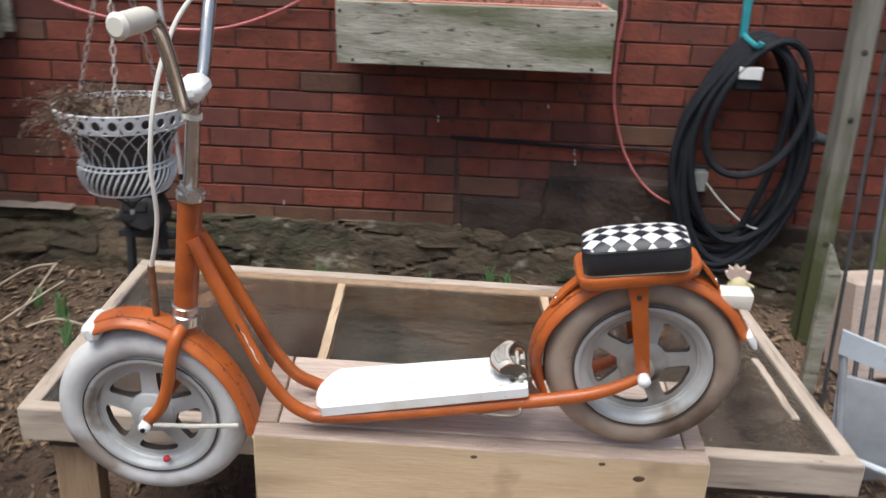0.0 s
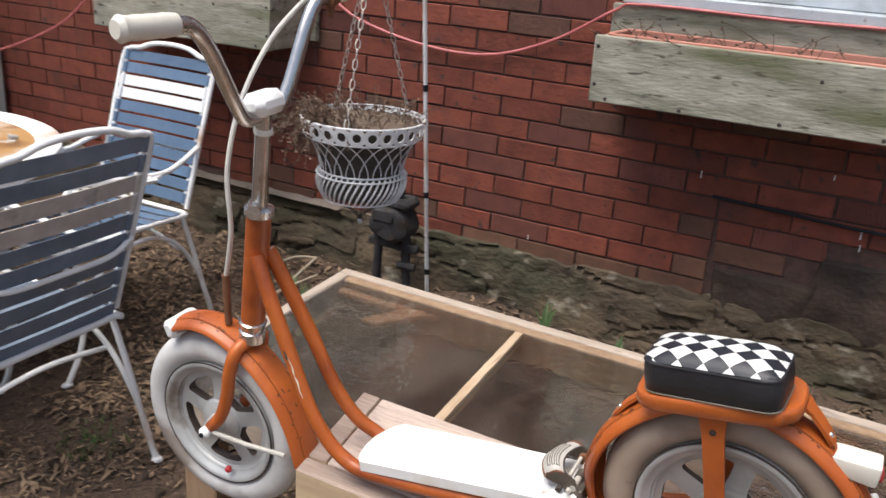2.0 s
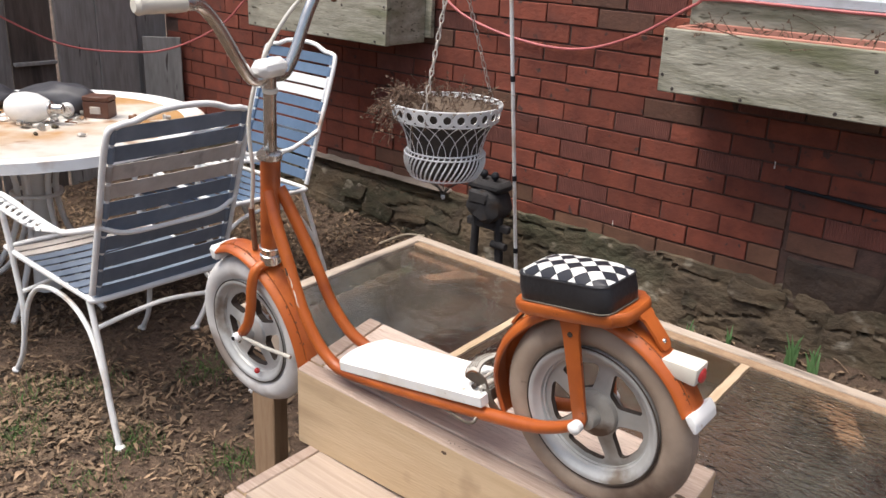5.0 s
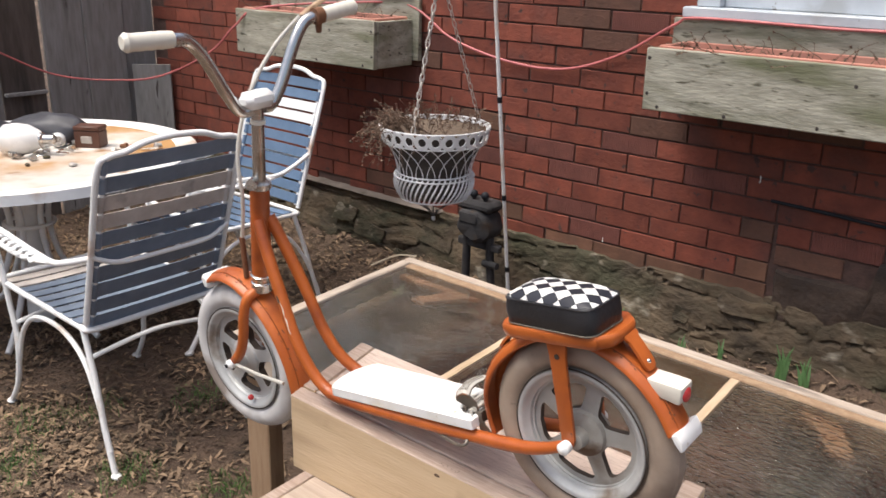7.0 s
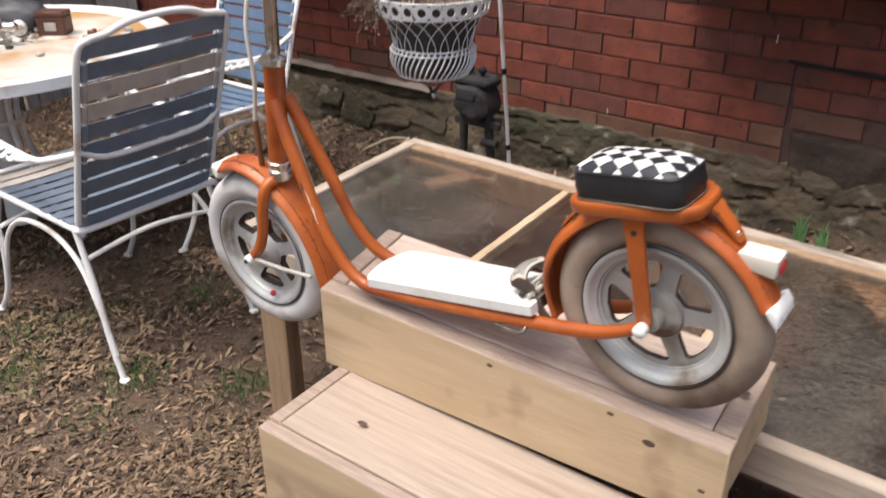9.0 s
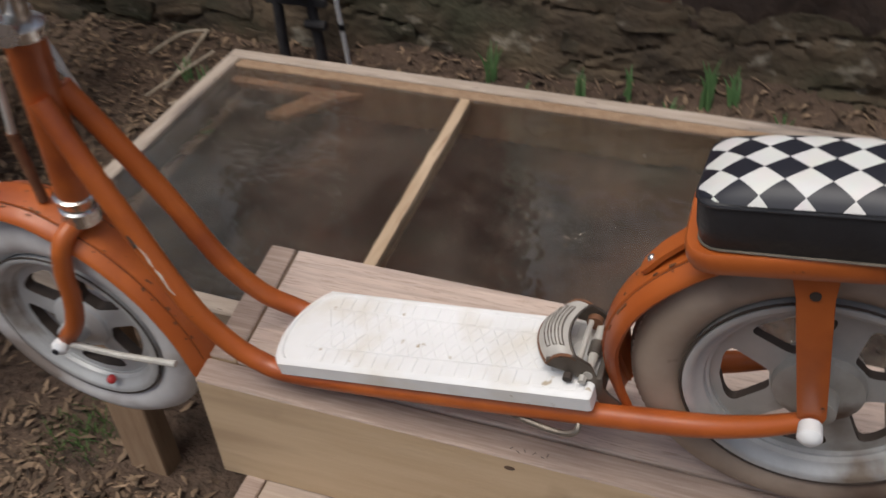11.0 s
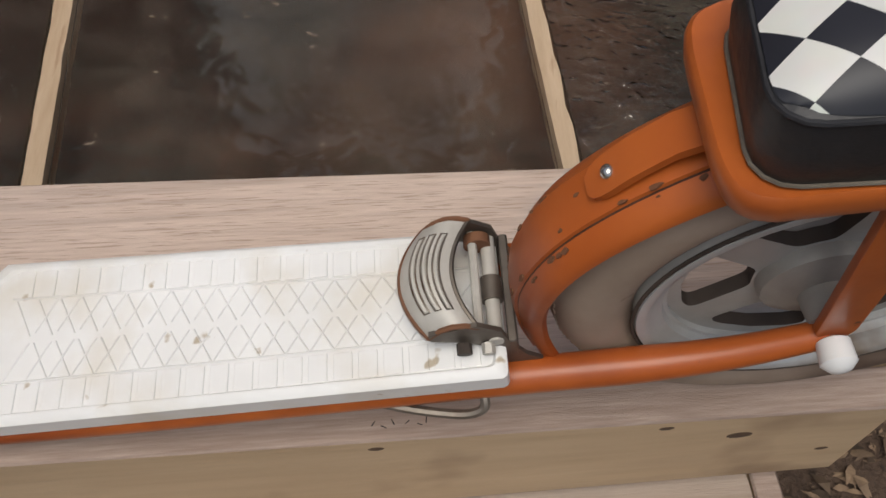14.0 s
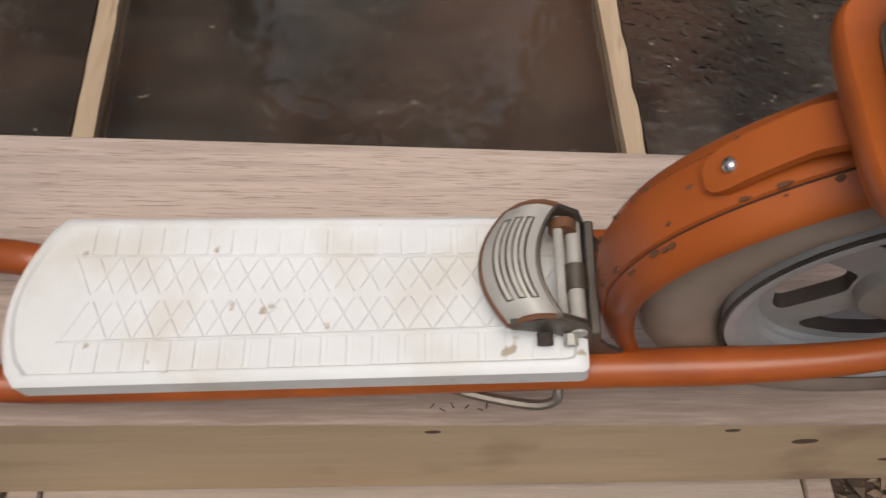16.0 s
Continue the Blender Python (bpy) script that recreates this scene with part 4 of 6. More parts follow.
    part("fender_stay", tube([(WB - 0.012, 0.042, -0.001), (0.70, 0.040, -0.012), (0.630, 0.036, -0.020)], 0.0038, 8), M_PEDAL, s)
    part("valve_cap", ball((WB - 0.004, 0.022, -0.082), 0.006), M_REDLENS, s, "small red valve cap")
    # mudguards
    ff = fender(s, WB, [(0.816, 0.168), (0.798, 0.173), (0.764, 0.175), (0.722, 0.161), (0.672, 0.122), (0.636, 0.070), (0.617, 0.012), (0.612, -0.045)], 0.030, "front_mudguard", "orange ribbed front mudguard")
    part("mudguard_tip", box(0.838, 0.860, -0.031, 0.031, 0.128, 0.157, 0.006, m=Matrix.Translation((0.821, 0, 0.161)) @ pose(0, 0, 0, 0, 12) @ Matrix.Translation((-0.85, 0, -0.145))), M_WHITE, ff, "white plastic tip")
    part("mudguard_end", box(0.606, 0.620, -0.029, 0.029, -0.060, -0.046, 0.004), M_WHITE, ff, "white plastic edge strip")
    rf = fender(s, 0.0, [(0.154, -0.036), (0.161, 0.004), (0.159, 0.045), (0.138, 0.088), (0.099, 0.125), (0.050, 0.151), (0.0, 0.158), (-0.049, 0.150), (-0.095, 0.125), (-0.132, 0.085), (-0.153, 0.040)], 0.0265, "rear_mudguard", "orange chipped rear mudguard")
    part("mudguard_tip", prism([(-0.148, 0.041), (-0.157, 0.046), (-0.163, 0.034), (-0.164, 0.022), (-0.160, 0.019), (-0.153, 0.030)], -0.0295, 0.0295, 0.003), M_WHITE, rf, "white plastic flap")
    tail = part("tail_light", prism([(-0.113, 0.120), (-0.120, 0.097), (-0.157, 0.087), (-0.163, 0.112)], -0.0165, 0.0165, 0.0045), M_CREAM, s, "cream plastic tail lamp housing")
    part("lens", ball((-0.1600, 0.0, 0.0985), 0.0112, scale=(0.35, 1.0, 0.95)), M_REDLENS, tail, "small red lens")
    tail_parts = [tail] + list(tail.children)
    for ob in [rf, tail] + list(rf.children) + list(tail.children):
        for v in ob.data.vertices:
            v.co += Vector((-0.003, -0.008, 0.003 if ob not in tail_parts else -0.006))
    # the front end sits a little closer to the deck
    for ob in s.children_recursive:
        for v in ob.data.vertices:
            v.co.x -= 0.012 * max(0.0, min(1.0, (v.co.x - 0.50) / 0.09))
    # seat tray with a rolled rim, held by two straps on the mudguard
    plan = [(0.058, -0.0465), (0.069, -0.041), (0.0735, -0.028), (0.074, 0.0), (0.0735, 0.028), (0.069, 0.041), (0.058, 0.0465), (0.040, 0.047), (-0.066, 0.047), (-0.082, 0.040), (-0.097, 0.022), (-0.097, -0.022), (-0.082, -0.040), (-0.066, -0.047), (0.040, -0.047)]
    plan = [(a + 0.006, b - 0.003) for a, b in plan]
    path = [Vector((a + 0.003, b, 0)) for a, b, _ in spline([(a, b, 0) for a, b in plan + plan[:1]], 4)[:-1]]
    bm = bmesh.new()
    rings = []
    for z, k in ((0.159, 0.86), (0.1595, 0.93), (0.1625, 0.985), (0.168, 1.015), (0.1735, 1.022), (0.1775, 1.01), (0.1793, 0.985), (0.1788, 0.95)):
        rings.append([bm.verts.new(((v.x) * (1 + (k - 1) * 0.75), -0.003 + (v.y + 0.003) * k, z - 0.003)) for v in path])
    for A, B in zip(rings, rings[1:]):
        for k in range(len(A)):
            bm.faces.new((A[k], A[(k + 1) % len(A)], B[(k + 1) % len(A)], B[k]))
    bm.faces.new(rings[0])
    bm.faces.new(rings[-1])
    tray = part("seat_tray", bm, M_ORANGE, s, "orange pressed seat tray with rolled rim")
    for pts, half in (([(0.062, 0.160), (0.076, 0.1545), (0.090, 0.1435), (0.106, 0.130), (0.1215, 0.113)], 0.0098), ([(-0.088, 0.164), (-0.098, 0.150), (-0.108, 0.134), (-0.116, 0.118)], 0.012)):
        bm = bmesh.new()
        q = spline([(a, 0, b) for a, b in pts], 5)
        rows = []
        for i, v in enumerate(q):
            d = (q[min(i + 1, len(q) - 1)] - q[max(i - 1, 0)]).normalized()
            nn = Vector((d.z, 0, -d.x)) * (1 if (d.z * v.x - d.x * v.z) > 0 else -1)
            hh = half * (1.25 if i < 3 else (0.45, 0.8, 0.95)[len(q) - 1 - i] if i > len(q) - 4 else 1.0)
            rows.append([bm.verts.new(v + nn * o + Vector((0, w * hh, 0))) for w, o in ((-1, 0.0), (1, 0.0), (1, 0.004), (-1, 0.004))])
        for A, B in zip(rows, rows[1:]):
            for k in range(4):
                bm.faces.new((A[k], A[(k + 1) % 4], B[(k + 1) % 4], B[k]))
        bm.faces.new(rows[0])
        bm.faces.new(rows[-1])
        strap = part("tray_strap", bm, M_ORANGE, tray)
        c = q[-4]
        for v in strap.data.vertices:
            v.co.y -= 0.008 * max(0.0, min(1.0, (abs(v.co.x) - 0.06) / 0.03))
        part("rivet", ball((c.x * 1.02, -0.008, c.z * 1.022), 0.0040, scale=(0.9, 1, 0.9)), M_CHROME, rf, "domed steel rivet")
    make_seat(s)
    make_deck(s)
    return s


def make_seat(s):
    L0, L1, W, OFF = -0.077, 0.069, 0.0393, 0.0052
    def outline(inset):
        o, r = [], 0.016
        for cx, cy, a0 in ((L1 - r, W - r, 0), (L0 + r, W - r, 90), (L0 + r, -W + r, 180), (L1 - r, -W + r, 270)):
            for k in range(5):
                a = radians(a0 + k * 22.5)
                o.append((cx + (r - inset) * math.cos(a), OFF + cy + (r - inset) * math.sin(a)))
        return o
    bm = bmesh.new()
    rings = []
    for z, inset in ((0.178, 0.003), (0.182, 0.0), (0.197, -0.0014), (0.212, 0.0), (0.2175, 0.0012), (0.220, 0.006)):
        rings.append([bm.verts.new((x, y, z)) for x, y in outline(inset)])
    n = len(rings[0])
    for A, B in zip(rings, rings[1:]):
        for k in range(n):
            bm.faces.new((A[k], A[(k + 1) % n], B[(k + 1) % n], B[k]))
    bm.faces.new(rings[0])
    bm.faces.new(rings[-1])
    seat = part("seat", bm, M_VINYL, s, "padded black vinyl seat")
    seat.matrix_basis = Matrix.Translation((-0.003, OFF, -0.0035)) @ pose(0, 0, 0, 0, 0, -4.4) @ Matrix.Translation((0.006, -OFF, 0))
    part("piping", tube([(x, y, 0.2165) for x, y in outline(0.0004)], 0.0012, 6, closed=True), M_VINYL, seat)
    part("base_piping", tube([(x, y, 0.1815) for x, y in outline(-0.0005)], 0.0009, 6, closed=True), M_TWINE, seat, "pale piping round the base")
    # domed top with diamond checks
    cx, cy = (L0 + L1) / 2, OFF
    nu, nv = 40, 30
    lx, ly = (L1 - L0) - 0.002, 2 * W - 0.002
    bm = bmesh.new()
    g = []
    for i in range(nu + 1):
        row = []
        for j in range(nv + 1):
            u, v = 2 * i / nu - 1, 2 * j / nv - 1
            k = 0.10
            x = cx + lx / 2 * u * math.sqrt(1 - k * (v * u) ** 6 * 1.9)
            y = cy + ly / 2 * v * math.sqrt(1 - k * (v * u) ** 6 * 3.2)
            z = 0.2185 + 0.0125 * (1 - u ** 4) * (1 - v ** 4)
            row.append(bm.verts.new((x, y, z)))
        g.append(row)
    for i in range(nu):
        for j in range(nv):
            bm.faces.new((g[i][j], g[i + 1][j], g[i + 1][j + 1], g[i][j + 1]))
    top = part("checkered_top", bm, M_CHECK, seat, "black and white diamond checkered vinyl")
    return seat


def check_mat():
    m = bpy.data.materials.new("diamond_check_vinyl")
    m.use_nodes = True
    N, L = m.node_tree.nodes, m.node_tree.links
    p = N["Principled BSDF"]
    tc = N.new("ShaderNodeTexCoord")
    mp = N.new("ShaderNodeMapping")
    mp.inputs["Scale"].default_value = (1 / 0.0273, 1 / 0.0219, 0.0001)
    L.new(tc.outputs["Object"], mp.inputs["Vector"])
    rot = N.new("ShaderNodeMapping")
    rot.inputs["Rotation"].default_value = (0, 0, radians(45))
    rot.inputs["Scale"].default_value = (1.4142, 1.4142, 1)
    rot.inputs["Location"].default_value = (1.6856, 0.1746, 0.5)
    L.new(mp.outputs["Vector"], rot.inputs["Vector"])
    ck = N.new("ShaderNodeTexChecker")
    ck.inputs["Scale"].default_value = 1.0
    ck.inputs["Color1"].default_value = (0.74, 0.73, 0.69, 1)
    ck.inputs["Color2"].default_value = (0.014, 0.015, 0.022, 1)
    L.new(rot.outputs["Vector"], ck.inputs["Vector"])
    n = N.new("ShaderNodeTexNoise")
    n.inputs["Scale"].default_value = 60
    L.new(tc.outputs["Object"], n.inputs["Vector"])
    mx = N.new("ShaderNodeMixRGB")
    mx.blend_type = 'MULTIPLY'
    mx.inputs["Fac"].default_value = 0.15
    L.new(ck.outputs["Color"], mx.inputs["Color1"])
    L.new(n.outputs["Color"], mx.inputs["Color2"])
    L.new(mx.outputs["Color"], p.inputs["Base Color"])
    p.inputs["Roughness"].default_value = 0.45
    b = N.new("ShaderNodeBump")
    b.inputs["Strength"].default_value = 0.1
    b.inputs["Distance"].default_value = 0.001
    L.new(n.outputs["Fac"], b.inputs["Height"])
    L.new(b.outputs["Normal"], p.inputs["Normal"])
    return m


M_CHECK = check_mat()


def make_deck(s):
    """White moulded footboard with a raised lip, side lugs and a diamond tread."""
    X0, X1, ZT = 0.169, 0.500, 0.006
    def half(x):
        return 0.0452 + 0.0085 * (x - X0) / (X1 - X0)
    def mid(x):
        return -0.0098 - 0.0125 * (x - X0) / (X1 - X0)
    def shape(inset):
        o = []
        for k in range(13):
            v = -1 + 2 * k / 12
            x = X1 - inset - 0.017 * v * v + 0.006 * v - (0.003 if abs(v) == 1 else 0)
            o.append((x, mid(x) + (half(x) - inset) * v))
        x = X0 + inset
        e = 0.0035
        o += [(x + e, mid(x) + half(x) - inset), (x + 0.3 * e, mid(x) + half(x) - inset - 0.3 * e), (x, mid(x) + half(x) - inset - e), (x, mid(x) - half(x) + inset + e), (x + 0.3 * e, mid(x) - half(x) + inset + 0.3 * e), (x + e, mid(x) - half(x) + inset)]
        return o
    bm = bmesh.new()
    rings = [[bm.verts.new((x, y, z)) for x, y in shape(i)] for z, i in ((-0.0145, 0.002), (-0.012, 0.0), (ZT - 0.003, 0.0), (ZT, 0.003), (ZT, 0.006), (ZT - 0.002, 0.0075))]
    n = len(rings[0])
    for A, B in zip(rings, rings[1:]):
        for k in range(n):
            bm.faces.new((A[k], A[(k + 1) % n], B[(k + 1) % n], B[k]))
    bm.faces.new(rings[0])
    bm.faces.new(rings[-1])
    deck = part("deck", bm, M_DECK, s, "white moulded plastic footboard with embossed tread")
    tr = bmesh.new()
    for k in range(22):
        x = X0 + 0.014 + k * 0.0142
        if x > X1 - 0.040:
            break
        for sg in (-1, 1):
            y = mid(x) + sg * (half(x) - 0.0155)
            w = 0.0075 + 0.002 * (x - X0) / 0.3
            box(x, x + 0.0110, y - w, y + w, ZT - 0.003, ZT - 0.0012, 0.0004, bm=tr)
    inner = lambda x: half(x) - 0.0255
    for sg in (-1, 1):
        tube([(x, mid(x) + sg * inner(x), ZT - 0.0014) for x in (X0 + 0.012, X0 + 0.1, X0 + 0.2, X1 - 0.035)], 0.0008, 4, bm=tr)
    for k in range(24):
        for sg in (1, -1):
            x = X0 + 0.010 + k * 0.0142
            x2 = x + 0.0142 * 2
            if x2 < X1 - 0.030:
                for a0, a1 in ((0.0, 0.44), (0.54, 0.97)):
                    pa = Vector((x + (x2 - x) * a0, mid(x) + sg * inner(x) * (-1 + 2 * a0), ZT - 0.0018))
                    pb = Vector((x + (x2 - x) * a1, mid(x2) + sg * inner(x2) * (-1 + 2 * a1), ZT - 0.0018))
                    tube([pa, pb], 0.00065, 4, bm=tr, cap=False)
    lugs = part("tread", tr, M_DECK, deck, "embossed diamond tread and square lugs", smooth=False)
    # the board dips towards the front
    for ob in (deck, lugs):
        for v in ob.data.vertices:
            v.co.z -= 0.001 + 0.007 * (v.co.x - X0) / (X1 - X0)
    # rear brake pedal: a curved ribbed plate bulging forward, hinged on a rod behind the deck
    def plate(u, v):
        """u: 0 front lip to 1 rear edge; v: across."""
        bow = 1 - v * v
        return Vector((0.2075 - 0.026 * u + (0.0135 - 0.002 * u) * bow, -0.0145 + 0.031 * v, 0.027 + 0.009 * math.sin(u * 2.6) + 0.003 * bow - 0.002 * v))
    bm = bmesh.new()
    nu, nv = 8, 16
    lay = [[[bm.verts.new(plate(i / nu, -1 + 2 * j / nv) - Vector((0, 0, o))) for j in range(nv + 1)] for i in range(nu + 1)] for o in (0.0, 0.0018)]
    lip = [bm.verts.new(plate(0, -1 + 2 * j / nv) + Vector((0.003, 0, -0.007))) for j in range(nv + 1)]
    for i in range(nu):
        for j in range(nv):
            bm.faces.new((lay[0][i][j], lay[0][i + 1][j], lay[0][i + 1][j + 1], lay[0][i][j + 1]))
            bm.faces.new((lay[1][i][j], lay[1][i][j + 1], lay[1][i + 1][j + 1], lay[1][i + 1][j]))
    for j in range(nv):
        bm.faces.new((lay[0][0][j], lay[0][0][j + 1], lip[j + 1], lip[j]))
        bm.faces.new((lay[0][nu][j], lay[1][nu][j], lay[1][nu][j + 1], lay[0][nu][j + 1]))
    pedal = part("brake_pedal", bm, M_PEDAL, s, "curved ribbed steel brake pedal with rusty lip")
    for i in range(3):
        u = 0.20 + 0.23 * i
        rib = []
        for k in range(13):
            rib.append(plate(u, -0.70 + 1.40 * k / 12) + Vector((0, 0, 0.0003)))
        for k in range(13):
            rib.append(plate(u + 0.12, 0.70 - 1.40 * k / 12) + Vector((0, 0, 0.0003)))
        part("pedal_rib", tube(rib, 0.0006, 5, closed=True), M_KICK, pedal, "long pressed oval rib")
        part("rib_crown", tube([plate(u + 0.06, -0.66 + 1.32 * k / 12) + Vector((0, 0, -0.0002)) for k in range(13)], 0.0011, 6), M_PEDAL, pedal)
    edge = [plate(0, -1 + 2 * j / nv) + Vector((0.001, 0, -0.003)) for j in range(nv + 1)]
    part("pedal_lip", tube([plate(u, -1) for u in (1, 0.75, 0.5, 0.25)] + edge + [plate(u, 1) for u in (0.25, 0.5, 0.75, 1)], 0.0016, 6), M_RUST, pedal, "brown rusty edge")
    part("rear_edge", tube([plate(1, -1 + 2 * j / nv) for j in range(nv + 1)], 0.0014, 6), M_DARKMETAL, pedal)
    arm = [(0.208, 0.028), (0.208, 0.020), (0.188, 0.013), (0.176, 0.002), (0.168, -0.022), (0.158, -0.031), (0.149, -0.030), (0.149, -0.022), (0.158, -0.012), (0.166, 0.006), (0.170, 0.024), (0.182, 0.034)]
    for y in (0.0165, -0.0455):
        part("pedal_bracket", prism(arm, y - 0.0013, y + 0.0013), M_DARKMETAL, pedal, "tarnished side arm")
    part("hinge_rod", tube([(0.1735, -0.046, 0.013), (0.1735, 0.019, 0.013)], 0.0042, 10), M_PEDAL, pedal, "worn steel hinge rod")
    part("sleeve", tube([(0.1735, -0.019, 0.013), (0.1735, -0.005, 0.013)], 0.0060, 12), M_DARKMETAL, pedal, "dark spring sleeve")
    part("cross_rod", tube([(0.1815, -0.045, 0.021), (0.1815, 0.016, 0.021)], 0.0026, 8), M_PEDAL, pedal)
    part("washer", tube([(0.179, -0.043, 0.018), (0.179, -0.037, 0.018)], 0.0075, 12), M_RUST, pedal, "rusty washer")
    part("nut", tube([(0.178, 0.018, 0.011), (0.178, 0.024, 0.010)], 0.0036, 6), M_PEDAL, pedal)
    part("stop_bolt", tube([(0.191, 0.017, 0.011), (0.191, 0.023, 0.010)], 0.0042, 8), M_INNER, pedal, "dark stop bolt")
    part("hinge_plate", box(0.162, 0.1675, -0.048, 0.018, -0.010, 0.010, 0.001), M_DARKMETAL, pedal)
    part("kickstand", tube(spline([(0.275, 0.018, -0.038), (0.235, 0.031, -0.042), (0.202, 0.038, -0.044), (0.188, 0.038, -0.041), (0.185, 0.033, -0.036), (0.189, 0.020, -0.032)], 5), 0.0030, 8), M_KICK, s, "bent wire kickstand folded up")


make_scooter()


# ---- planters on the wall ----
def make_planter(x0, x1, label):
    p = thing("window_box", label, "window box")
    z0, z1, yf, yb = 0.928, 1.112, -0.255, -0.012
    part("front_board", box(x0, x1, yf, yf + 0.022, z0, z1, 0.003), M_GREYWOOD, p)
    for a in (x0 + 0.001, x1 - 0.021):
        part("end_board", box(a, a + 0.020, yf + 0.0235, yb - 0.022, z0 + 0.002, z1 - 0.004, 0.003), M_GREYWOOD, p)
    part("back_board", box(x0 - 0.03, x1 + 0.03, yb - 0.0205, yb, z0 + 0.02, 1.187, 0.003), M_GREYWOOD, p)
    part("bottom_board", box(x0 + 0.022, x1 - 0.022, yf + 0.0235, yb - 0.022, z0, z0 + 0.018), M_GREYWOOD, p)
    liner = box(x0 + 0.03, x1 - 0.03, yf + 0.03, yb - 0.03, z0 + 0.02, z1 - 0.03)
    part("soil", liner, M_LINER, p)
    bm = bmesh.new()
    for a, b, c, d in ((x0 + 0.025, x1 - 0.025, yf + 0.024, yf + 0.036), (x0 + 0.025, x1 - 0.025, yb - 0.036, yb - 0.023), (x0 + 0.023, x0 + 0.04, yf + 0.037, yb - 0.037), (x1 - 0.04, x1 - 0.023, yf + 0.037, yb - 0.037)):
        box(a, b, c, d, z1 - 0.06, z1 + 0.006, 0.003, bm=bm)
    part("liner", bm, M_TERRA, p, "faded terracotta plastic liner")
    rng = random.Random(int(x0 * 100))
    for x, z in ((x0 + 0.012, z1 - 0.03), (x0 + 0.013, z0 + 0.05), (x0 + 0.05, z0 + 0.012), (x0 + 0.26, z0 + 0.010), (x0 + 0.52, z0 + 0.013), (x1 - 0.06, z0 + 0.012), (x1 - 0.012, z0 + 0.05), (x1 - 0.013, z1 - 0.04), (x0 + 0.60, z1 - 0.05)):
        part("nail", lathe([(0.0005, -0.002), (0.0055, -0.001), (0.0055, 0.002)], 8, axis="y", m=pose(x, yf, z)), M_NAIL, p)
    bm = bmesh.new()
    for k in range(75):
        x, y = x0 + 0.04 + (x1 - x0 - 0.08) * rng.random() ** 1.4, rng.uniform(yf + 0.035, yb - 0.05)
        q = [Vector((x, y, z1 - 0.035))]
        v = Vector((rng.gauss(0, 0.006), rng.gauss(-0.002, 0.006), rng.uniform(0.010, 0.020)))
        n = rng.randint(3, 7)
        for j in range(n):
            v += Vector((rng.gauss(0, 0.005), rng.gauss(0, 0.005), rng.gauss(-0.002, 0.003)))
            q.append(q[-1] + v)
        tube(q, [0.0016 * (1 - 0.5 * j / n) for j in range(n + 1)], 4, bm=bm)
        for c in q[3:]:
            for _ in range(3):
                e = rng.uniform(0.003, 0.007)
                bm.faces.new([bm.verts.new(c + Vector((rng.uniform(-e, e), rng.uniform(-e, e), rng.uniform(-e, e)))) for _ in range(3)])
    tagged(part("dead_growth", bm, M_TWIG, p, "dry dead plant stems", smooth=False), kind="stuff")
    return p


make_planter(-0.365, 0.462, "weathered grey-green wooden window box with dead stems")
make_planter(-2.35, -1.505, "mossy wooden window box near the fence")


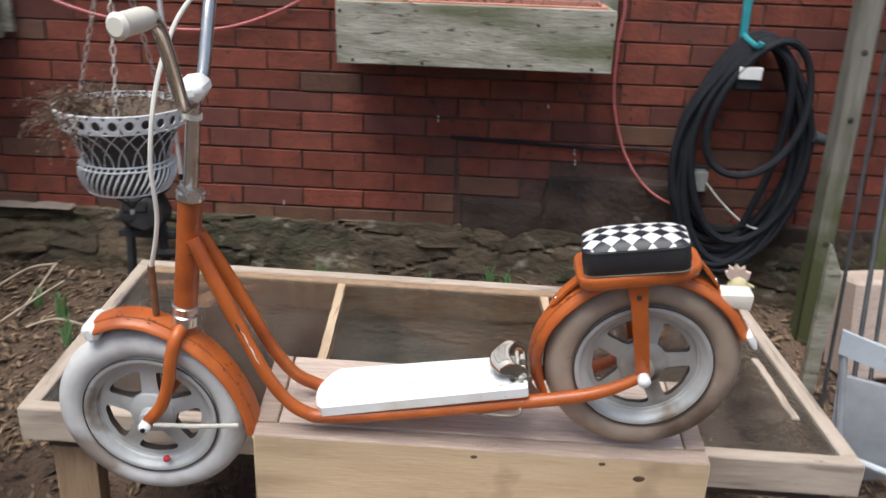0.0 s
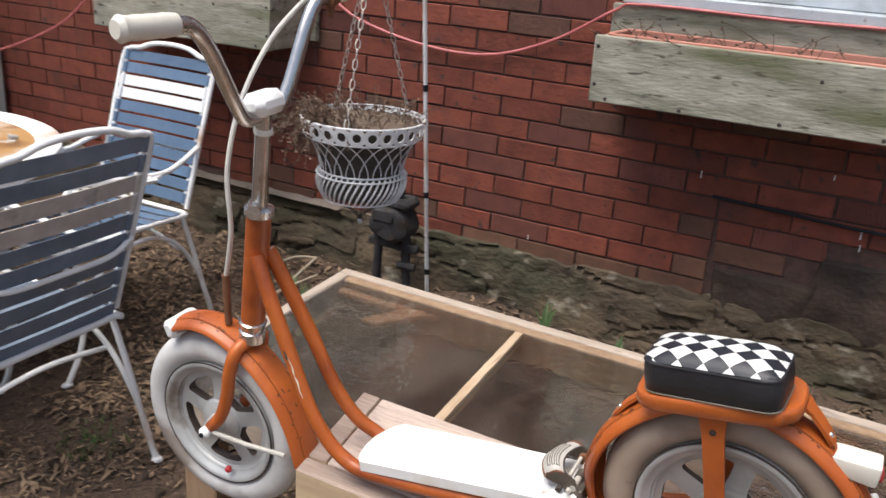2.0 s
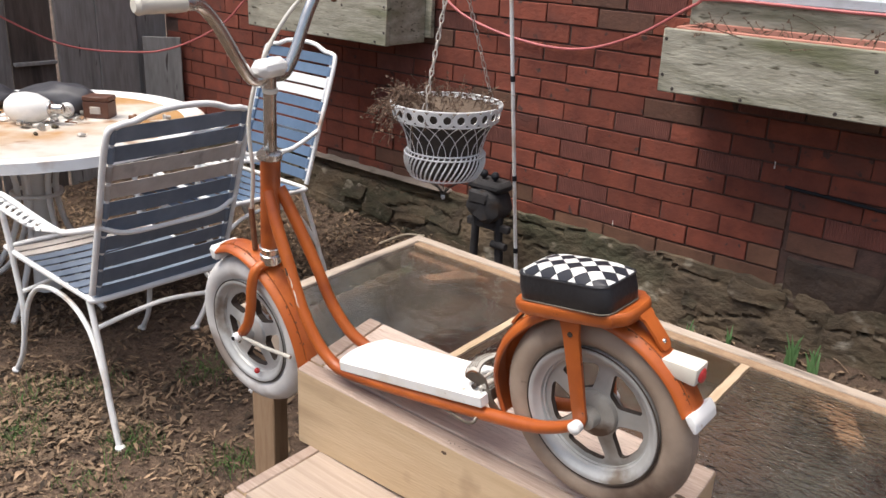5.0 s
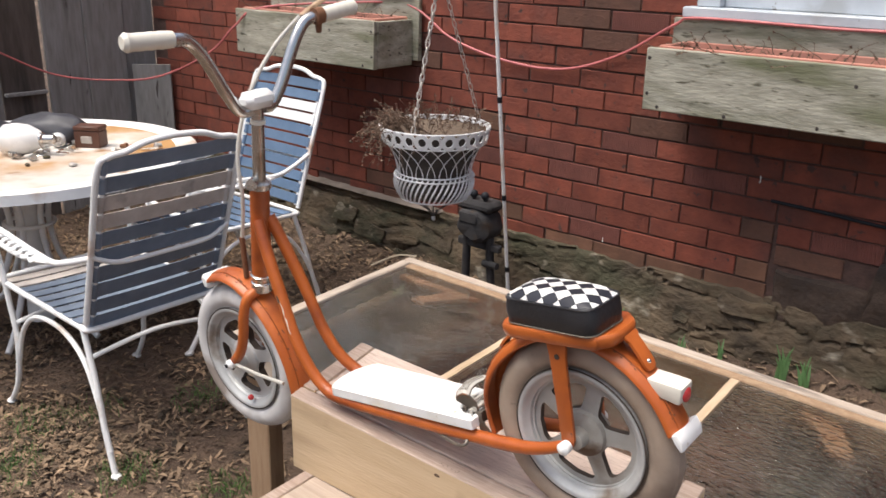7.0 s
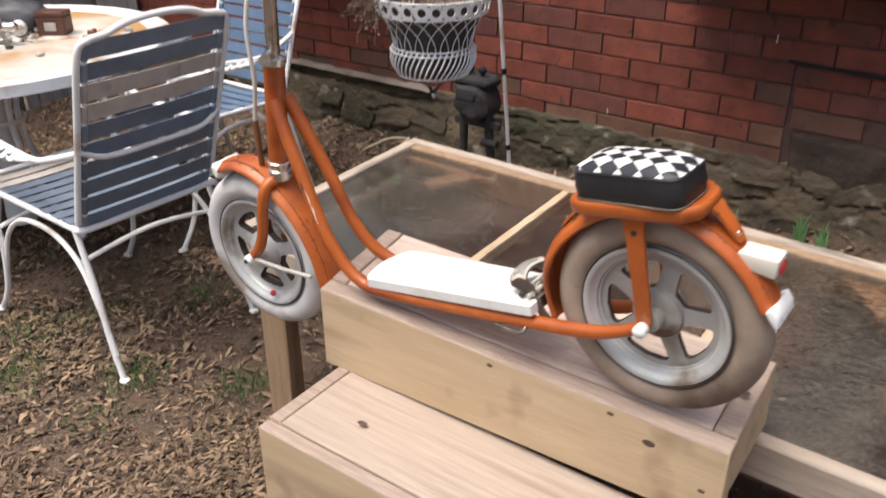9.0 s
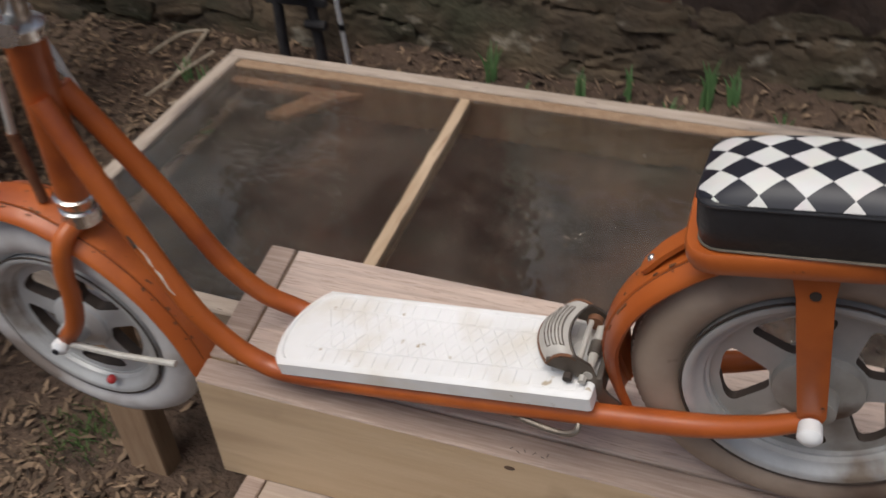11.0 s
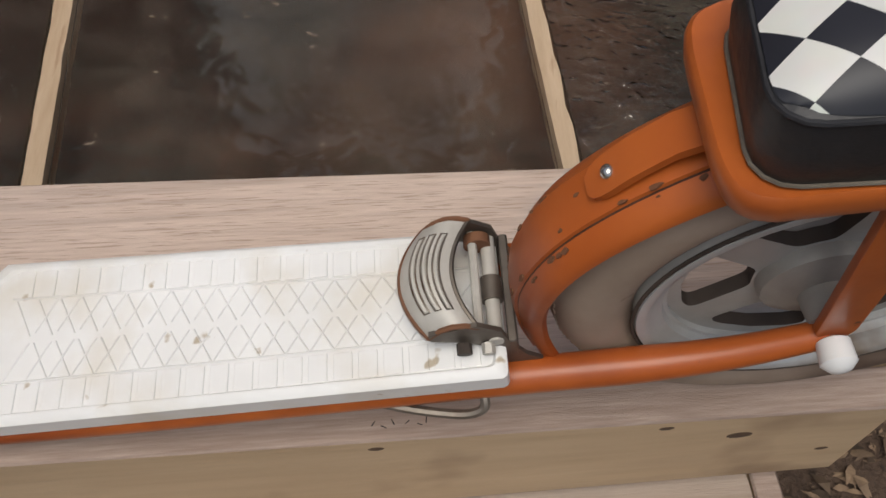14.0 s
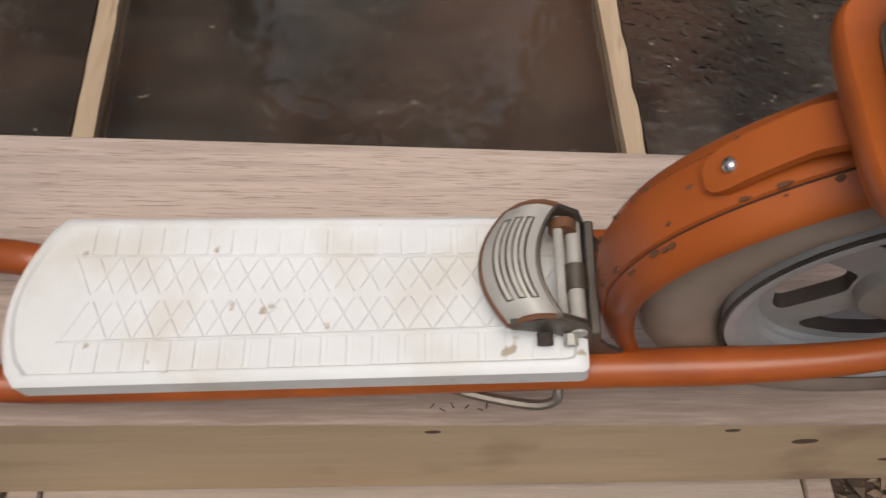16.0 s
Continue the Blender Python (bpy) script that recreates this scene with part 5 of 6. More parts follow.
# ---- hanging basket ----
def make_basket():
    cx, cy, ZR = -0.890, -0.606, 0.852
    b = thing("hanging_basket", "white wire hanging basket with dead plant", "hanging basket", m=pose(cx, cy, 0))
    # pierced rim band
    bm = bmesh.new()
    R0, R1, z0, z1, n = 0.164, 0.174, ZR - 0.046, ZR, 26
    def at(a, z):
        r = R0 + (R1 - R0) * (z - z0) / (z1 - z0)
        return Vector((r * math.cos(a), r * math.sin(a), z))
    zm, hz = (z0 + z1) / 2, 0.0130
    for k in range(n):
        ac, da = (k + 0.5) * math.tau / n, math.tau / n / 2
        inner, outer = [], []
        for q in range(12):
            t = q * math.tau / 12
            inner.append(bm.verts.new(at(ac + da * 0.58 * math.cos(t), zm + hz * math.sin(t))))
            c, sn = math.cos(t), math.sin(t)
            m = max(abs(c), abs(sn))
            outer.append(bm.verts.new(at(ac + da * c / m, zm + (z1 - z0) / 2 * sn / m)))
        for q in range(12):
            bm.faces.new((inner[q], inner[(q + 1) % 12], outer[(q + 1) % 12], outer[q]))
    bmesh.ops.remove_doubles(bm, verts=bm.verts, dist=0.0004)
    g = bmesh.ops.solidify(bm, geom=bm.faces[:], thickness=0.0025)
    part("rim_band", bm, M_WIRE, b, "white pierced rim band")
    circ = lambda r, z, m=48: [(r * math.cos(k * math.tau / m), r * math.sin(k * math.tau / m), z) for k in range(m)]
    for r, z in ((0.174, ZR + 0.001), (0.164, ZR - 0.047), (0.118, 0.704), (0.128, 0.694), (0.108, 0.622)):
        part("ring", tube(circ(r, z), 0.0026, 6, closed=True), M_WIRE, b)
    # trellis waist
    for k in range(20):
        for sg in (1, -1):
            a0 = k * math.tau / 20
            pts = []
            for j in range(9):
                u = j / 8
                r = 0.163 - 0.046 * u ** 0.6 - 0.004 * math.sin(u * 3.14)
                a = a0 + sg * 0.42 * math.sin(u * math.pi / 2)
                pts.append((r * math.cos(a), r * math.sin(a), ZR - 0.047 - (ZR - 0.047 - 0.704) * u))
            part("waist_wire", tube(pts, 0.0015, 4), M_WIRE, b)
    # twisted lower band
    for k in range(44):
        a0 = k * math.tau / 44
        pts = []
        for j in range(7):
            u = j / 6
            r = 0.123 + 0.012 * math.sin(u * 3.0) - 0.016 * u
            a = a0 - 0.30 * u
            pts.append((r * math.cos(a), r * math.sin(a), 0.702 - 0.078 * u))
        part("twist_wire", tube(pts, 0.0030, 5), M_WIRE, b)
    for k in range(14):
        a = k * math.tau / 14
        part("tail_wire", tube([(0.104 * math.cos(a), 0.104 * math.sin(a), 0.622), (0.06 * math.cos(a), 0.06 * math.sin(a), 0.605), (0.018 * math.cos(a), 0.018 * math.sin(a), 0.575), (0, 0, 0.548)], 0.0014, 4), M_DARKGREY, b)
    part("liner", lathe([(0.156, ZR - 0.012), (0.150, ZR - 0.05), (0.110, 0.72), (0.110, 0.69), (0.112, 0.64), (0.09, 0.624)], 32), M_LINER, b, "dark coco fibre liner")
    part("soil", lathe([(0.005, ZR + 0.006), (0.09, ZR + 0.001), (0.152, ZR - 0.014), (0.15, ZR - 0.04), (0.005, ZR - 0.04)], 28), M_LITTER, b, "crumbly brown soil with plant remains")
    part("finial", ball((0, 0, 0.546), 0.007, scale=(1, 1, 1.4)), M_WIRE, b)
    # chains of separate links
    for k in range(3):
        a = radians((74, 152, -72)[k])
        p0, p1 = Vector((0.172 * math.cos(a), 0.172 * math.sin(a), ZR)), Vector((0.01, 0, 1.32))
        d = p1 - p0
        n = int(d.length / 0.026)
        rot = d.to_track_quat('Z', 'Y').to_matrix().to_4x4()
        for i in range(n):
            link = tube([(0.0062 * math.cos(t), 0, 0.0145 * math.sin(t)) for t in (j * math.tau / 10 for j in range(10))], 0.0018, 5, closed=True)
            bmesh.ops.transform(link, matrix=Matrix.Translation(p0 + d * ((i + 0.5) / n)) @ rot @ pose(0, 0, 0, 0, 0, 20 + 90 * (i % 2)), verts=link.verts)
            part("chain_link", link, M_CHAIN, b)
    part("hanger_rod", tube(spline([(0.01, 0, 1.32), (0, 0, 1.75), (0.02, 0.1, 1.83), (0.02, 0.3, 1.85), (0.02, 0.625, 1.85)], 5), 0.005, 8), M_DARKGREY, b)
    # dry plant: curled stalks with small withered heads, hanging over one side
    rng = random.Random(9)
    bm = bmesh.new()
    for k in range(260):
        a, r = rng.uniform(0, math.tau), 0.145 * math.sqrt(rng.random())
        over = k % 3 == 0
        if over or rng.random() < 0.3:
            a, r = rng.gauss(3.75, 0.45), rng.uniform(0.07, 0.15)
        q = [Vector((r * math.cos(a), r * math.sin(a), ZR - 0.018))]
        v = Vector((0.008 * math.cos(a), 0.008 * math.sin(a), rng.uniform(0.007, 0.016)))
        n = rng.randint(7, 12) if over else rng.randint(4, 7)
        for j in range(n):
            v = v + Vector((rng.gauss(0, 0.0035), rng.gauss(0, 0.0035), rng.gauss(0, 0.003)))
            if over:
                v = v + Vector((0.0010 * math.cos(a), 0.0010 * math.sin(a), -0.0030))
            if v.length > 0.016:
                v = v * (0.016 / v.length)
            q.append(q[-1] + v)
        tube(q, [0.0013 * (1 - 0.6 * j / n) for j in range(n + 1)], 4, bm=bm)
        for c in q[2:]:
            for _ in range(3 if over else 2):
                s = rng.uniform(0.003, 0.0075)
                vs = [bm.verts.new(c + Vector((rng.uniform(-s, s), rng.uniform(-s, s), rng.uniform(-s, s)))) for _ in range(3)]
                bm.faces.new(vs)
    tagged(part("dead_plant", bm, M_TWIG, b, "brown withered trailing plant", smooth=False), kind="stuff")
    return b


make_basket()


# ---- patio chairs and table ----
def make_chair(name_label, straps_back, strap_main, m, group="patio chairs"):
    """White tube chair that faces local -x; straps_back gives a material for each back strap."""
    c = thing("patio_chair", name_label, "chair", group, m)
    W, ZS, r = 0.205, 0.405, 0.0085
    lean = lambda z: 0.015 + 0.165 * ((z - ZS) / 0.495)
    back = [(lean(ZS + 0.02), -W, ZS + 0.02), (lean(0.65), -W, 0.65), (lean(0.86), -W, 0.86), (lean(0.895), -W + 0.025, 0.893), (lean(0.90), -W + 0.07, 0.90), (lean(0.92), -0.08, 0.918), (lean(0.925), 0, 0.924),
            (lean(0.92), 0.08, 0.918), (lean(0.90), W - 0.07, 0.90), (lean(0.895), W - 0.025, 0.893), (lean(0.86), W, 0.86), (lean(0.65), W, 0.65), (lean(ZS + 0.02), W, ZS + 0.02)]
    part("back_frame", tube(spline(back, 5), r, 10), M_TUBE, c)
    seat = [(0.0, -W, ZS), (-0.40, -W, ZS + 0.012), (-0.445, -W + 0.03, ZS + 0.012), (-0.45, 0, ZS + 0.010), (-0.445, W - 0.03, ZS + 0.012), (-0.40, W, ZS + 0.012), (0.0, W, ZS), (0.028, W - 0.02, ZS), (0.03, 0, ZS), (0.028, -W + 0.02, ZS)]
    part("seat_frame", tube(spline(seat + [seat[0]], 5), r, 10), M_TUBE, c)
    n = len(straps_back)
    WI = W - 0.017
    for sg in (1, -1):
        part("strap_rod", tube([(lean(ZS + 0.03), sg * WI, ZS + 0.03), (lean(0.892), sg * WI, 0.892)], r * 0.7, 8), M_TUBE, c)
    for i, mm in enumerate(straps_back):
        z = 0.872 - i * (0.872 - ZS - (0.018 if n == 10 else 0.05)) / (n - 1)
        h = 0.0205 if n == 10 else 0.0165
        bm = bmesh.new()
        rows = []
        for k in range(7):
            v = -1 + 2 * k / 6
            y = v * (WI + 0.003)
            sag = 0.006 * (1 - v * v)
            rows.append([bm.verts.new((lean(z + dz) + dx + sag, y, z + dz)) for dx, dz in ((0.0, -h), (0.003, -h), (0.003, h), (0.0, h))])
        for A, B in zip(rows, rows[1:]):
            for k in range(4):
                bm.faces.new((A[k], A[(k + 1) % 4], B[(k + 1) % 4], B[k]))
        bm.faces.new(rows[0])
        bm.faces.new(rows[-1])
        part("back_strap", bm, mm, c, smooth=False)
        for sg in (1, -1):
            part("strap_end", tube([(lean(z - h), sg * WI, z - h), (lean(z + h), sg * WI, z + h)], r * 0.7 + 0.003, 10), mm, c)
    for i in range(9):
        x = -0.028 - i * 0.048
        bm = bmesh.new()
        rows = []
        for k in range(7):
            v = -1 + 2 * k / 6
            sag = -0.007 * (1 - v * v)
            rows.append([bm.verts.new((x + dx, v * (W + 0.003), ZS + 0.010 + dz + sag)) for dx, dz in ((-0.018, 0), (0.018, 0), (0.018, 0.003), (-0.018, 0.003))])
        for A, B in zip(rows, rows[1:]):
            for k in range(4):
                bm.faces.new((A[k], A[(k + 1) % 4], B[(k + 1) % 4], B[k]))
        bm.faces.new(rows[0])
        bm.faces.new(rows[-1])
        part("seat_strap", bm, M_STRAP_OLD if i > 6 and n == 10 else strap_main, c, smooth=False)
    for sg in (1, -1):
        y = sg * W
        g = 0.0
        part("rear_leg", tube(spline([(0.0, y, ZS), (0.045, y + 0.005 * sg, 0.26), (0.08, y + 0.012 * sg, 0.12), (0.115, y + 0.016 * sg, 0.008)], 6), r, 10), M_TUBE, c)
        part("leg_arch", tube(spline([(0.098, y + 0.013 * sg, 0.075), (0.055, y + 0.008 * sg, 0.19), (-0.02, y, 0.31), (-0.12, y, 0.365), (-0.25, y, 0.355), (-0.34, y, 0.28), (-0.385, y + 0.004 * sg, 0.16)], 6), r * 0.85, 8), M_TUBE, c)
        part("front_leg", tube(spline([(-0.42, y + 0.010 * sg, 0.560), (-0.405, y + 0.006 * sg, 0.47), (-0.39, y + 0.004 * sg, 0.36), (-0.375, y + 0.004 * sg, 0.24), (-0.40, y + 0.008 * sg, 0.10), (-0.455, y + 0.012 * sg, 0.008)], 6), r, 10), M_TUBE, c)
        part("foot", ball((0.118, y + 0.016 * sg, 0.008), 0.014, scale=(1.2, 1, 0.6)), M_TUBE, c)
        part("foot", ball((-0.457, y + 0.012 * sg, 0.008), 0.014, scale=(1.2, 1, 0.6)), M_TUBE, c)
        arm = part("armrest", tube(spline([(lean(0.64), y * 0.98, 0.625), (-0.01, y + 0.014 * sg, 0.592), (-0.08, y + 0.018 * sg, 0.575), (-0.20, y + 0.02 * sg, 0.585), (-0.33, y + 0.022 * sg, 0.602), (-0.40, y + 0.018 * sg, 0.598), (-0.42, y + 0.010 * sg, 0.560)], 6), r, 10), M_TUBE, c)
        part("arm_under_tube", tube(spline([(-0.418, y + 0.012 * sg, 0.580), (-0.365, y + 0.045 * sg, 0.583), (-0.27, y + 0.048 * sg, 0.576), (-0.17, y + 0.040 * sg, 0.566), (-0.09, y + 0.020 * sg, 0.572)], 5), r * 0.75, 8), M_TUBE, arm)
        for k in range(9):
            x = -0.388 + k * 0.031
            z = 0.591 - 0.0024 * k
            for q in (-1, 1):
                lf = ball((0, 0, 0), 0.013, sub=2, scale=(1.25, 0.62, 0.42))
                bmesh.ops.transform(lf, matrix=Matrix.Translation((x, y + (0.033 + 0.008 * q) * sg, z - 0.002 * q)) @ pose(0, 0, 0, 0, 0, 38 * q * sg), verts=lf.verts)
                part("leaf_ornament", lf, M_TUBE, arm, "cast white leaf")
    part("back_bar", tube(spline([(lean(0.64), -W, 0.628), (lean(0.60) + 0.02, -W + 0.07, 0.600), (lean(0.60) + 0.022, 0, 0.597), (lean(0.60) + 0.02, W - 0.07, 0.600), (lean(0.64), W, 0.628)], 6), r * 0.8, 8), M_TUBE, c)
    for x in (-0.37, -0.02):
        part("stretcher", tube(spline([(x, -W, 0.30), (x + 0.02, 0, 0.335), (x, W, 0.30)], 6), r * 0.8, 8), M_TUBE, c)
    # the seat runs deeper than its back is wide
    for ob in c.children_recursive:
        for v in ob.data.vertices:
            if v.co.x < 0:
                v.co.x *= 1.10
    return c


S, O, LT, WS = M_STRAP, M_STRAP_OLD, M_STRAP_LT, M_STRAP_W
make_chair("white tube patio chair with slate and bleached straps", [S, S, O, O, S, S, S, S, S, S], S, pose(-1.205, -1.455, ground_height(-1.3, -1.45)))
make_chair("white tube patio chair with blue and white straps", [LT, LT, WS, WS, LT, LT, LT, LT, LT, LT, LT], LT, pose(-1.79, -0.61, ground_height(-1.7, -0.8), 0, 0, 90))


def make_table():
    tx, ty, zt, R = -2.235, -1.31, 0.66, 0.608
    t = thing("patio_table", "round white metal patio table with rusty stained top", "table", m=pose(tx, ty, 0))
    part("tabletop", lathe([(0.02, zt - 0.004), (R - 0.02, zt - 0.004), (R - 0.008, zt + 0.004), (R, zt), (R + 0.001, zt - 0.03), (R - 0.004, zt - 0.034), (R - 0.012, zt - 0.012), (0.02, zt - 0.010)], 72), M_TABLETOP, t)
    part("table_rim", lathe([(R - 0.075, zt - 0.0038), (R - 0.072, zt - 0.0015), (R - 0.022, zt - 0.001), (R - 0.008, zt + 0.0065), (R + 0.002, zt + 0.002), (R + 0.003, zt - 0.032), (R + 0.0012, zt - 0.032), (R + 0.0012, zt), (R - 0.02, zt - 0.006)], 72, close=True), M_TUBE, t, "white rolled rim")
    for k in range(6):
        a = k * math.tau / 6 + 0.2
        c, s = math.cos(a), math.sin(a)
        part("leg", tube(spline([(0.30 * c, 0.30 * s, zt - 0.012), (0.16 * c, 0.16 * s, 0.62), (0.07 * c, 0.07 * s, 0.46), (0.09 * c, 0.09 * s, 0.26), (0.20 * c, 0.20 * s, 0.09), (0.30 * c, 0.30 * s, 0.010)], 6), 0.011, 10), M_TUBE, t)
    part("pedestal", lathe([(0.004, 0.62), (0.030, 0.615), (0.036, 0.45), (0.038, 0.30), (0.044, 0.14), (0.05, 0.06), (0.05, 0.02), (0.004, 0.02)], 20), M_TUBE, t, "dull white flared column")
    part("leg_ring", tube([(0.086 * math.cos(k * math.tau / 24), 0.086 * math.sin(k * math.tau / 24), 0.40) for k in range(24)], 0.008, 8, closed=True), M_TUBE, t)
    return zt - 0.004


TOP = make_table()


# ---- fence ----
def make_fence():
    f = thing("board_fence", "weathered grey vertical board fence", "fence")
    rng = random.Random(3)
    for y0, y1, dx in ((-0.39, -0.175, 0.004), (-0.17, 0.004, -0.006), (-0.602, -0.396, 0.0)):
        part("wide_board", box(-3.438 + dx, -3.418 + dx, y0, y1, -0.02, 1.76, 0.002), M_BOARD, f, "wide silver-grey board", smooth=False)
    part("dark_panel", box(-3.466, -3.444, -0.825, -0.612, -0.02, 1.72, 0.002), M_GATE, f, "dark brown set-back board", smooth=False)
    part("ledge", box(-3.4435, -3.415, -0.82, -0.615, 0.655, 0.672, 0.002), M_BOARD, f, smooth=False)
    y = -0.835
    while y > -4.2:
        w = rng.uniform(0.095, 0.13)
        x = -3.43 + rng.uniform(-0.008, 0.008)
        part("fence_board", box(x - 0.018, x, y - w, y, -0.02, 1.75 + rng.uniform(-0.01, 0.01), 0.002), M_FENCE, f, smooth=False)
        y -= w + rng.uniform(0.006, 0.014)
    part("fence_rail", box(-3.418, -3.385, -4.2, -0.83, 1.02, 1.12, 0.003), M_BOARD, f, smooth=False)
    tagged(finish("leaning_board", box(-0.098, 0.098, -0.009, 0.009, 0.02, 0.765, 0.002, m=pose(-3.312, -0.095, 0, 0, 0, 44)), M_BOARD), "short silver-grey board leaning on the fence", "board")


make_fence()


# ---- windows above the boxes ----
def make_window(k, x0, x1):
    z0, z1 = 1.19, 2.25
    w = thing("window_%d" % k, "white painted wooden window in the brick wall", "window")
    w["kind"] = "structure"
    part("window_sill", box(x0 - 0.03, x1 + 0.03, -0.045, 0.12, z0, z0 + 0.032, 0.004), M_PAINT, w)
    for a in (x0, x1 - 0.075):
        part("casing", box(a, a + 0.075, -0.012, 0.10, z0 + 0.033, z1, 0.003), M_PAINT, w)
    part("casing", box(x0 + 0.076, x1 - 0.076, -0.012, 0.10, z1 - 0.075, z1, 0.003), M_PAINT, w)
    part("window_frame", box(x0 + 0.076, x1 - 0.076, 0.02, 0.055, z0 + 0.033, z0 + 0.095, 0.003), M_PAINT, w)
    for a in (x0 + 0.076, x1 - 0.121):
        part("window_frame", box(a, a + 0.045, 0.02, 0.055, z0 + 0.096, z1 - 0.076, 0.003), M_PAINT, w)
    g = part("pane", box(x0 + 0.122, x1 - 0.122, 0.035, 0.039, z0 + 0.096, z1 - 0.077), M_GLASS, w, smooth=False)
    g.visible_shadow = False
    part("curtain", box(x0 + 0.077, x1 - 0.077, 0.17, 0.18, z0 + 0.04, z1 - 0.08), M_PAINT, w, "pale curtain behind the glass")


make_window(1, -0.335, 0.475)
make_window(2, -2.365, -1.535)


# ---- cords and hose on the wall ----
def cord(name, label, category, pts, r, material, n=8):
    ob = finish(name, tube(spline(pts, n), r, 8), material, smooth=True)
    return tagged(ob, label, category)


cord("red_cord", "faded red extension cord draped along the brick wall", "cord",
     [(-3.37, -1.05, 1.0), (-3.37, -0.62, 0.76), (-3.2, -0.32, 0.715), (-2.85, -0.30, 0.78), (-2.5, -0.29, 0.915), (-2.33, -0.275, 1.04), (-2.2, -0.22, 1.122), (-1.7, -0.035, 1.165), (-1.5, -0.03, 1.153), (-1.31, -0.02, 1.047),
      (-1.04, -0.015, 0.986), (-0.795, -0.015, 0.984), (-0.578, -0.02, 1.055), (-0.386, -0.04, 1.165), (-0.30, -0.055, 1.19), (0.10, -0.055, 1.187), (0.44, -0.055, 1.186), (0.51, -0.045, 1.13), (0.505, -0.03, 0.98), (0.513, -0.025, 0.797),
      (0.567, -0.03, 0.627), (0.655, -0.04, 0.512), (0.757, -0.05, 0.462), (0.81, -0.05, 0.468)], 0.0048, M_CORD_R, 10)
cord("black_cable", "thin black cable clipped along the mortar", "cable",
     [(-0.02, -0.006, 0.655), (0.15, -0.010, 0.650), (0.30, -0.016, 0.645), (0.48, -0.014, 0.640), (0.62, -0.012, 0.645), (0.74, -0.02, 0.64)], 0.0055, M_HOSE)
cord("power_cord", "thin white cord hanging from the outlet box", "cord",
     [(0.84, -0.06, 0.55), (0.90, -0.07, 0.485), (0.975, -0.09, 0.425), (1.04, -0.10, 0.412), (1.09, -0.10, 0.45), (1.103, -0.095, 0.55), (1.10, -0.09, 0.70)], 0.0042, M_CABLE_W)


def make_outlet():
    o = thing("outlet_box", "small grey outdoor outlet box with cords", "outlet")
    part("cover", box(0.792, 0.845, -0.055, -0.012, 0.515, 0.588, 0.006), M_GREYBOX, o)
    part("plug", tube([(0.80, -0.066, 0.50), (0.80, -0.058, 0.53)], 0.010, 8), M_CREAM, o, "yellow-white plug")
    part("back_plate", box(0.785, 0.852, -0.012, -0.006, 0.505, 0.598, 0.003), M_DARKGREY, o)


make_outlet()


def make_hose():
    h = thing("garden_hose", "coiled black rubber garden hose on a teal bracket", "hose")
    rng = random.Random(21)
    for k in range(13):
        # every loop hangs from the bracket and sags to its own length
        top, drop = 1.030 + rng.uniform(-0.012, 0.010), (0.72 + 0.065 * rng.random() if k % 4 else 0.64 + 0.05 * rng.random())
        b = drop / 2
        a = 0.183 + rng.uniform(-0.020, 0.016)
        cx, cz = 0.928 + rng.uniform(-0.012, 0.012), top - b
        swing = 0.13 + rng.uniform(-0.07, 0.07)
        y = -0.030 - 0.0085 * k
        ph = rng.uniform(0, 6.28)
        pts = []
        for i in range(56):
            t = i * math.tau / 56
            z = b * math.cos(t)
            w = a * math.sin(t) * (1.0 - 0.34 * max(0, math.cos(t)) ** 2 + 0.05 * math.sin(2 * t + ph))
            pts.append((cx + w + swing * 0.42 * (z - b) + 0.018, y + 0.014 * math.sin(t + ph), cz + z))
        part("hose_loop", tube(pts, 0.0125, 8, closed=True), M_HOSE, h)
    pts = []
    for i in range(44):
        t = i * math.tau / 44
        pts.append((0.945 + 0.140 * math.sin(t) * (1 - 0.12 * math.cos(t)) + 0.045 * math.cos(t), -0.165 + 0.01 * math.sin(2 * t), 0.822 + 0.212 * math.cos(t)))
    part("hose_loop", tube(pts, 0.0125, 8, closed=True), M_HOSE, h)
    part("hose_tail", tube(spline([(0.955, -0.15, 1.02), (1.015, -0.155, 0.96), (1.035, -0.15, 0.82), (1.020, -0.12, 0.62), (0.965, -0.10, 0.42)], 8), 0.0125, 8), M_HOSE, h)
    part("coupling", tube([(1.125, -0.16, 0.745), (1.165, -0.16, 0.735)], 0.019, 10), M_DARKGREY, h)
    part("tag", box(0.856, 0.926, -0.186, -0.178, 0.918, 0.956, 0.002), M_CHECK_W, h, "plain white paper tag")
    part("tag_holder", box(0.852, 0.93, -0.1765, -0.16, 0.885, 0.95, 0.004), M_HOSE, h)
    part("bracket", box(0.885, 0.912, -0.020, -0.006, 1.00, 1.19, 0.004), M_TEAL, h, "teal metal wall bracket")
    part("bracket_arm", tube(spline([(0.90, -0.02, 1.03), (0.90, -0.10, 1.02), (0.905, -0.17, 1.015), (0.91, -0.182, 1.03)], 5), 0.010, 8), M_TEAL, h)


make_hose()


# ---- post and oddments at the end of the wall ----
def make_post():
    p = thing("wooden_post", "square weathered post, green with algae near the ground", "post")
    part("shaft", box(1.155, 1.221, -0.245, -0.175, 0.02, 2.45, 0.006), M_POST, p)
    for z in (1.02, 0.82, 0.42):
        part("bolt", lathe([(0.001, -0.003), (0.009, -0.002), (0.009, 0.002)], 10, axis="y", m=pose(1.19, -0.245, z)), M_NAIL, p)


